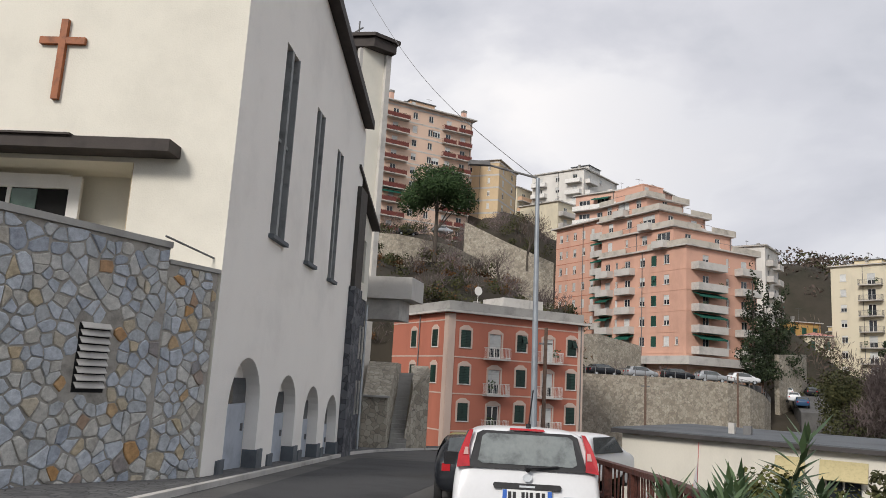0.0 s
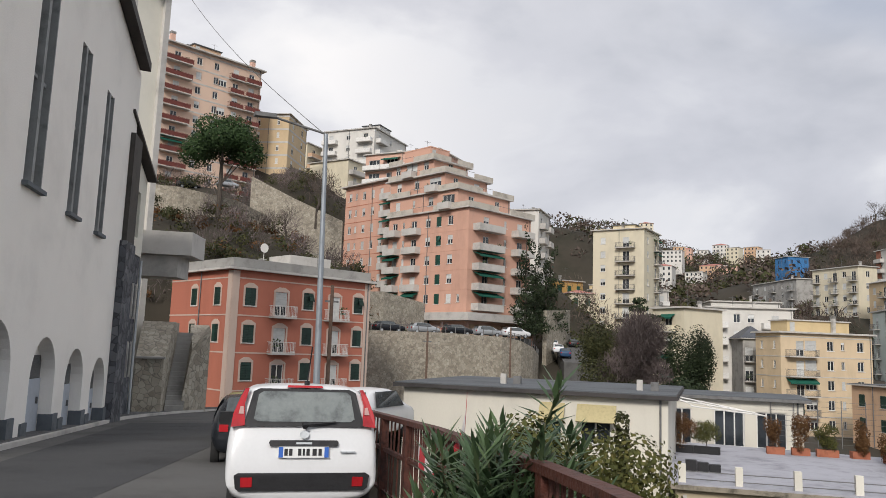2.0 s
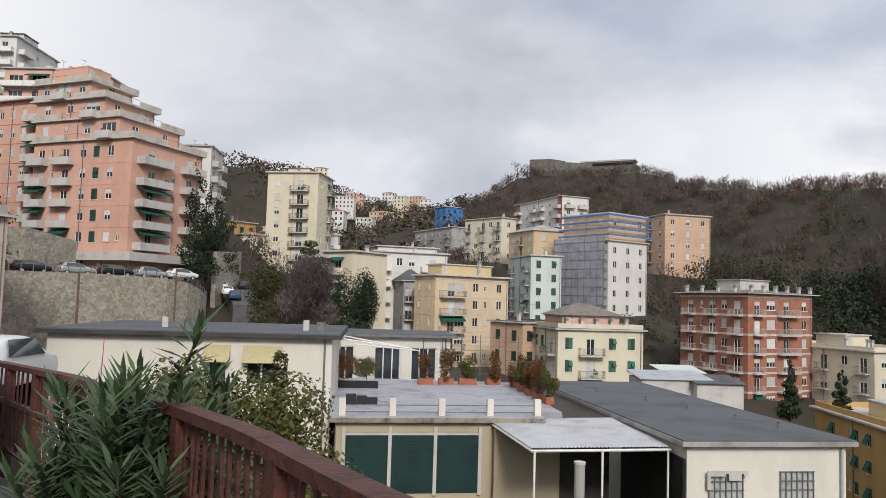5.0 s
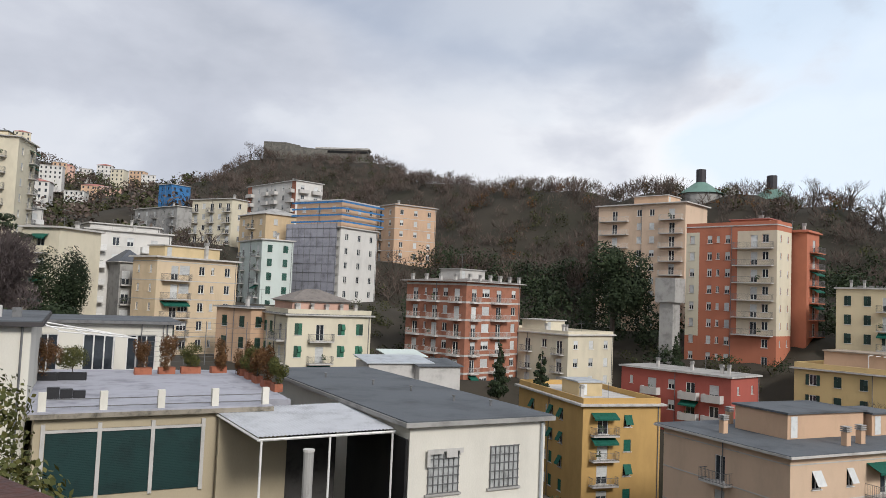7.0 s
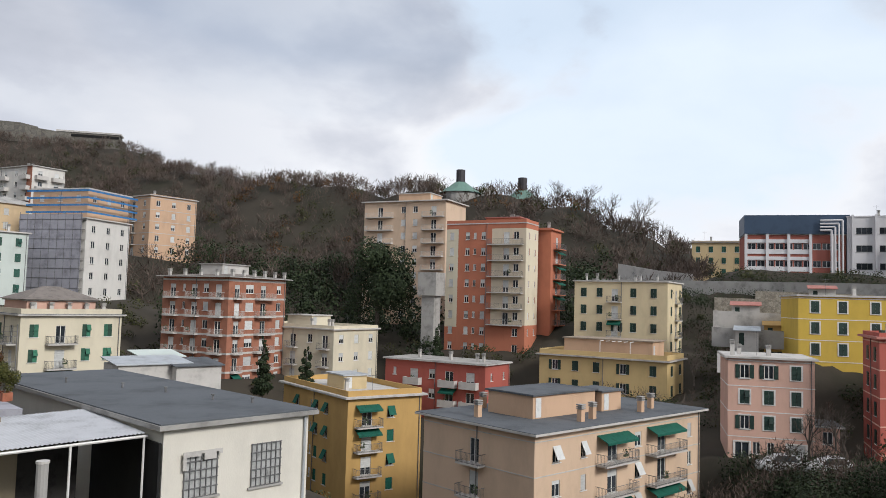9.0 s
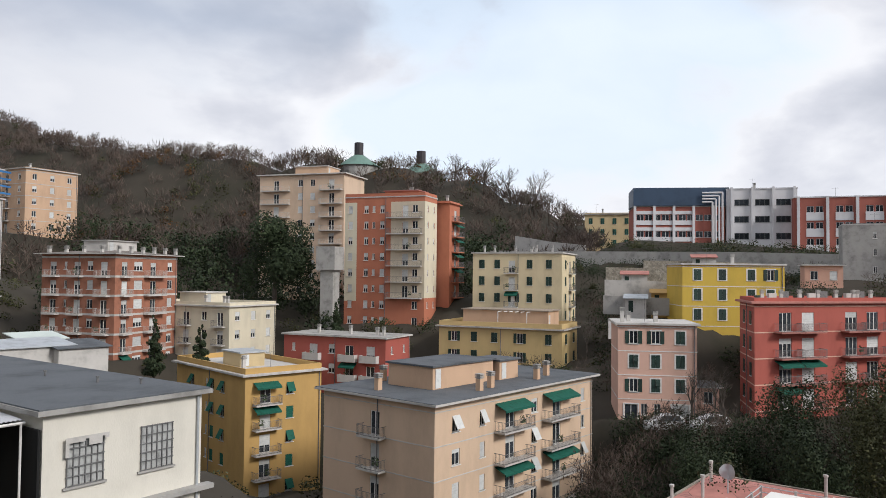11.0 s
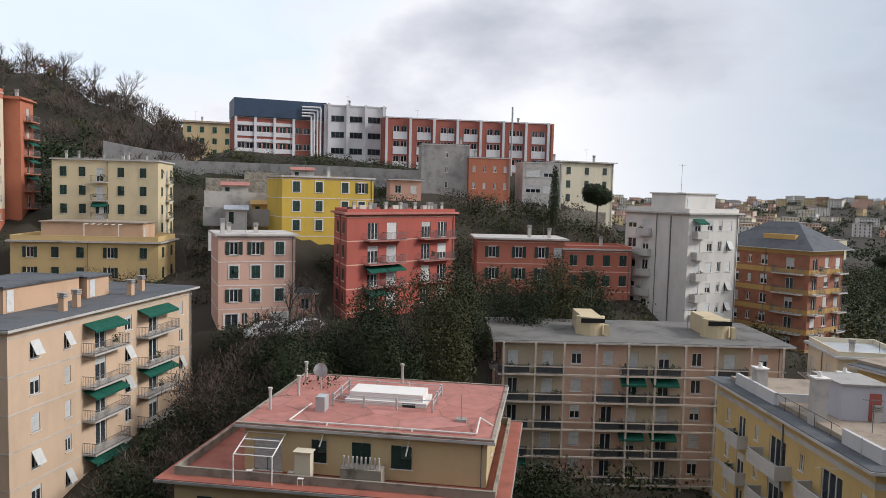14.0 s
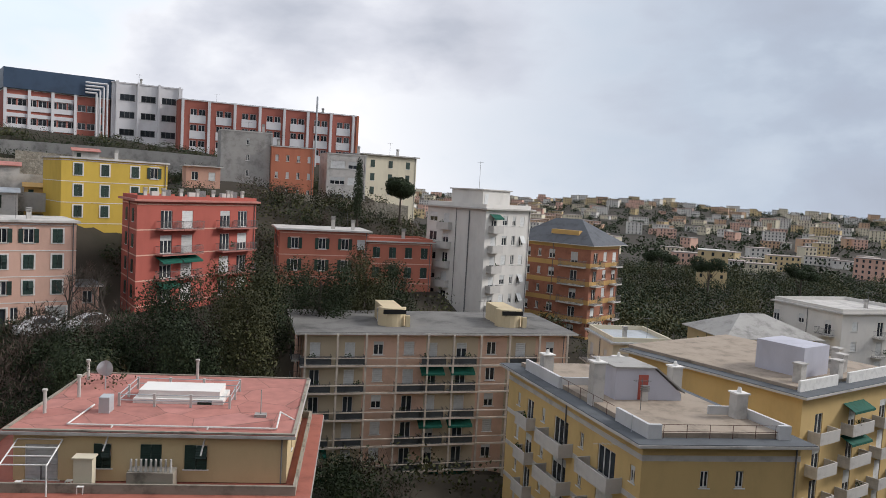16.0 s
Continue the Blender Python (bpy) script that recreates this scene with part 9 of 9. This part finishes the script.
# the distant town: too many houses to count, joined by the colour of their walls
town = {m_.name: (MB(), m_) for m_ in (CREAM, WHITER, PALEPINK, PEACH, BEIGE)}
town_win, town_roof = MB(), MB()
for i in range(430):
    az, d = rng.uniform(124, 168), 430 + 1050 * rng.random() ** 0.75
    x, y = d * math.sin(radians(az)), d * math.cos(radians(az))
    w_, h_, q_ = rng.uniform(7, 22), rng.choice((5, 6, 8, 9, 12)), rng.uniform(8, 12)
    m_ = tr(x, y, land_z(x, y)) @ rz(-az + rng.uniform(-40, 40))
    bb = MB().box(0, w_, 0, q_, -6, h_).moved(m_)
    town[rng.choice((CREAM, WHITER, WHITER, PALEPINK, PEACH, CREAM, BEIGE)).name][0].add(bb.v, bb.f)
    bb = MB().box(-0.4, w_ + 0.4, -0.4, q_ + 0.4, h_ + 0.01, h_ + 0.5).moved(m_)
    town_roof.add(bb.v, bb.f)
    bb = MB()
    for k in range(int(h_ // 3)):
        for j in range(int(w_ // 3)):
            u = w_ * (j + 0.5) / int(w_ // 3)
            bb.box(u - 0.55, u + 0.55, -0.08, -0.01, h_ - 3 * (k + 1) + 0.9, h_ - 3 * (k + 1) + 2.5)
    bb = bb.moved(m_)
    town_win.add(bb.v, bb.f)
tn = thing("distant_town", tr(0, 0, 0), "pale houses of the distant town spread over low hills", "town", kind="stuff")
for bb, m_ in town.values():
    part("house_walls", bb, m_, tn)
part("house_roofs", town_roof, mat("town_roofs", (0.36, 0.31, 0.28), 0.9, 0.3, 0.05, 0.2), tn)
part("house_windows", town_win, GLASS, tn)
stuff("town_trees", "dark green trees between the houses of the distant town", scatter(122, 168, 420, 1550, 1300, 2.5, 41), 36, (7.0, 7.0, 4.5), 1.4, L_DARK)
# square ochre tower house and umbrella pines at the edge of the valley wood
far_house(172.0, -281.0, -30.0, -150, 12, 10, 14, BEIGE, "square ochre tower house in the wooded valley", 3)
for k, (x, y, z, w_) in enumerate(((139.0, -235.0, -33.0, 5.5), (176.0, -262.0, -34.0, 6.0), (120.0, -262.0, -34.0, 5.0), (150.0, -175.0, -30.0, 5.0))):
    tree((x, y, z), "umbrella pine with a broad dark crown in the valley wood", [(w_ * 0.75 * math.sin(1.3 * q + k), w_ * 0.75 * math.cos(1.3 * q + k), 15.0 + 1.2 * math.sin(2.0 * q), w_ * 0.55, w_ * 0.55, 1.8) for q in range(7)], 6000, 0.3, L_DARK, 0.4, name="pine_tree")
# pale sheds between the workshop and the brick block
for x, y, z, w, d, m_, l_ in ((70.0, 49.0, -8.8, 7.5, 5.0, ZINC, "pale low shed with a grey sheet roof"), (73.5, 44.5, -9.0, 5.0, 4.5, ROOFG, "low white shed with a dark lean-to roof"), (76.5, 50.5, -8.5, 4.5, 4.5, PALEGREEN, "small pale green hut with a flat roof")):
    o = thing("shed", tr(x, y, z) @ rz(-38), l_, "shed")
    part("wall", MB().box(0, w, 0, d, -3, 2.6), PALEGREEN if m_ is PALEGREEN else PALEC, o)
    part("roof", MB().add([(-0.3, -0.3, 2.62), (w + 0.3, -0.3, 2.62), (w + 0.3, d + 0.3, 3.1), (-0.3, d + 0.3, 3.1), (-0.3, -0.3, 2.72), (w + 0.3, -0.3, 2.72), (w + 0.3, d + 0.3, 3.2), (-0.3, d + 0.3, 3.2)], [(0, 3, 2, 1), (4, 5, 6, 7), (0, 1, 5, 4), (1, 2, 6, 5), (2, 3, 7, 6), (3, 0, 4, 7)]), m_, o)

# garden walls and huts on the terraces between the houses
for x0, y0, x1, y1, z, m_ in ((118, -16, 116, -25, -5.0, SNOW), (124, -16, 122, -26, -1.5, CONC), (130, -17, 128, -30, 1.0, PALEC), (136, -18, 132, -34, 3.2, RETAIN), (112, -18, 111, -25, -8.0, CONC), (144, -26, 140, -44, 4.6, RETAIN), (150, 6, 146, -8, 2.0, CONC)):
    wall_line("garden_wall", "low weathered wall of a terraced garden", [(x0, y0, z), (x1, y1, z - 0.3)], z - 3, 0.4, m_)
for x, y, z, w, m_, l_ in ((131, -20, -0.2, 4.2, ROOFP, "small garden hut with a red roof"), (121, -19, -4.0, 3.2, ZINC, "low garden shed with a sheet roof"), (113, -20.5, -9.5, 2.6, SNOW, "small white garden hut"), (140, -34, 3.0, 4.0, ROOFP, "small pink-roofed garden house"), (126, -24, -3.2, 3.6, OCHRE, "ochre garden lean-to beside a terrace wall")):
    o = thing("garden_hut", tr(x, y, z) @ rz(-100), l_, "hut")
    part("wall", MB().box(0, w, 0, 2.6, -3, 2.1), PALEC if m_ is not OCHRE else OCHRE, o)
    part("door", MB().box(0.5, 1.2, -0.04, -0.004, 0, 1.8), DARKG, o)
    part("roof", MB().add([(-0.3, -0.4, 2.1), (w + 0.3, -0.4, 2.1), (w + 0.3, 3.0, 2.7), (-0.3, 3.0, 2.7), (-0.3, -0.4, 2.2), (w + 0.3, -0.4, 2.2), (w + 0.3, 3.0, 2.8), (-0.3, 3.0, 2.8)], [(0, 3, 2, 1), (4, 5, 6, 7), (0, 1, 5, 4), (1, 2, 6, 5), (2, 3, 7, 6), (3, 0, 4, 7)]), m_, o)

# ---- stones of the rubble wall ----
STONE = bpy.data.materials.new("rubble_stone")
STONE.use_nodes = True
N, L, sb_ = STONE.node_tree.nodes, STONE.node_tree.links, STONE.node_tree.nodes["Principled BSDF"]
oi, co, n1, n2 = N.new("ShaderNodeObjectInfo"), N.new("ShaderNodeTexCoord"), N.new("ShaderNodeTexNoise"), N.new("ShaderNodeTexNoise")
n1.inputs["Scale"].default_value, n1.inputs["Detail"].default_value = 7.0, 10
n1.inputs["Roughness"].default_value = 0.75
n2.inputs["Scale"].default_value, n2.inputs["Detail"].default_value = 40.0, 5
for q in (n1, n2):
    L.new(co.outputs["Object"], q.inputs["Vector"])
r = ramp(N, [(0.0, (0.31, 0.34, 0.39)), (0.25, (0.47, 0.50, 0.54)), (0.45, (0.36, 0.38, 0.40)), (0.62, (0.50, 0.49, 0.46)), (0.78, (0.42, 0.40, 0.36)), (0.9, (0.46, 0.38, 0.26)), (0.965, (0.42, 0.23, 0.09)), (1.0, (0.24, 0.24, 0.25))])
gi, fa = N.new("ShaderNodeNewGeometry"), N.new("ShaderNodeMath")
fa.operation = "ADD"
fr = N.new("ShaderNodeMath")
fr.operation = "FRACT"
L.new(oi.outputs["Random"], fa.inputs[0])
L.new(gi.outputs["Random Per Island"], fa.inputs[1])
L.new(fa.outputs[0], fr.inputs[0])
L.new(fr.outputs[0], r.inputs["Fac"])
mx = N.new("ShaderNodeMixRGB")
mx.blend_type, mx.inputs["Fac"].default_value = "OVERLAY", 0.95
L.new(r.outputs["Color"], mx.inputs["Color1"])
L.new(n1.outputs["Fac"], mx.inputs["Color2"])
L.new(mx.outputs["Color"], sb_.inputs["Base Color"])
sb_.inputs["Roughness"].default_value = 0.85
bp_ = N.new("ShaderNodeBump")
bp_.inputs["Strength"].default_value, bp_.inputs["Distance"].default_value = 0.5, 0.02
L.new(n2.outputs["Fac"], bp_.inputs["Height"])
L.new(bp_.outputs["Normal"], sb_.inputs["Normal"])


def clip(poly, p, n_):
    out = []
    for a, c in zip(poly, poly[1:] + poly[:1]):
        da, dc = (a - p).dot(n_), (c - p).dot(n_)
        if da <= 0:
            out.append(a)
        if da * dc < 0:
            out.append(a + (c - a) * (da / (da - dc)))
    return out


def rubble(x0, x1, z0, z1, step, parent, seed, joined=False):
    rng = random.Random(seed)
    pts = []
    for j in range(int((z1 - z0) / step) + 1):
        for i in range(int((x1 - x0) / step) + 1):
            if rng.random() < 0.78:
                pts.append(Vector((x0 + (i + rng.uniform(0.05, 0.95) + 0.5 * (j % 2)) * step, z0 + (j + rng.uniform(0.1, 0.9)) * step)))
    rest = MB()
    for p in pts:
        if p.x > x1 or p.y > z1 - 0.02:
            continue
        if VX0 - 0.12 < p.x < VX1 + 0.12 and VZ0 - 0.12 < p.y < VZ1 + 0.12:
            continue
        poly = [Vector(q) for q in ((max(x0, p.x - 0.6), max(z0, p.y - 0.6)), (min(x1, p.x + 0.6), max(z0, p.y - 0.6)), (min(x1, p.x + 0.6), min(z1, p.y + 0.6)), (max(x0, p.x - 0.6), min(z1, p.y + 0.6)))]
        for q in pts:
            if q is not p and (q - p).length < 1.2:
                poly = clip(poly, (p + q) / 2, (q - p).normalized())
        if len(poly) < 3:
            continue
        c = sum(poly, Vector((0, 0))) / len(poly)
        g, b = rng.uniform(0.86, 1.02), MB()
        rough = []
        for a, e in zip(poly, poly[1:] + poly[:1]):
            rough.append(c + (a - c) * rng.uniform(0.84, 1.02))
            if (e - a).length > 0.1:
                rough.append(c + ((a + e) / 2 - c) * rng.uniform(0.88, 1.06))
        poly = rough
        t0, t1 = rng.uniform(-0.02, 0.02), rng.uniform(-0.02, 0.02)
        dep = rng.uniform(0.015, 0.045)
        rings = []
        for s, y in ((g, 0.01), (g * 0.96, -dep * 0.6), (g * 0.86, -dep)):
            rings.append([((c + (q - c) * s).x, y + t0 * (q - c).x + t1 * (q - c).y, (c + (q - c) * s).y) for q in poly])
        n_ = len(poly)
        b.add(sum(rings, []), [(k * n_ + i, k * n_ + (i + 1) % n_, (k + 1) * n_ + (i + 1) % n_, (k + 1) * n_ + i) for k in (0, 1) for i in range(n_)] + [tuple(2 * n_ + i for i in range(n_))])
        if joined:
            rest.add(b.v, b.f)
        else:
            part("stone", b, STONE, parent)
    if joined:
        tagged(part("stones", rest, STONE, parent), kind="stuff")


rubble(8.3, 12.4, -1.4, 4.15, 0.25, rw, 3)
rubble(12.42, 13.88, -1.4, 3.8, 0.24, rw, 5)
rubble(3.0, 8.28, -1.0, 4.15, 0.34, rw, 4, True)
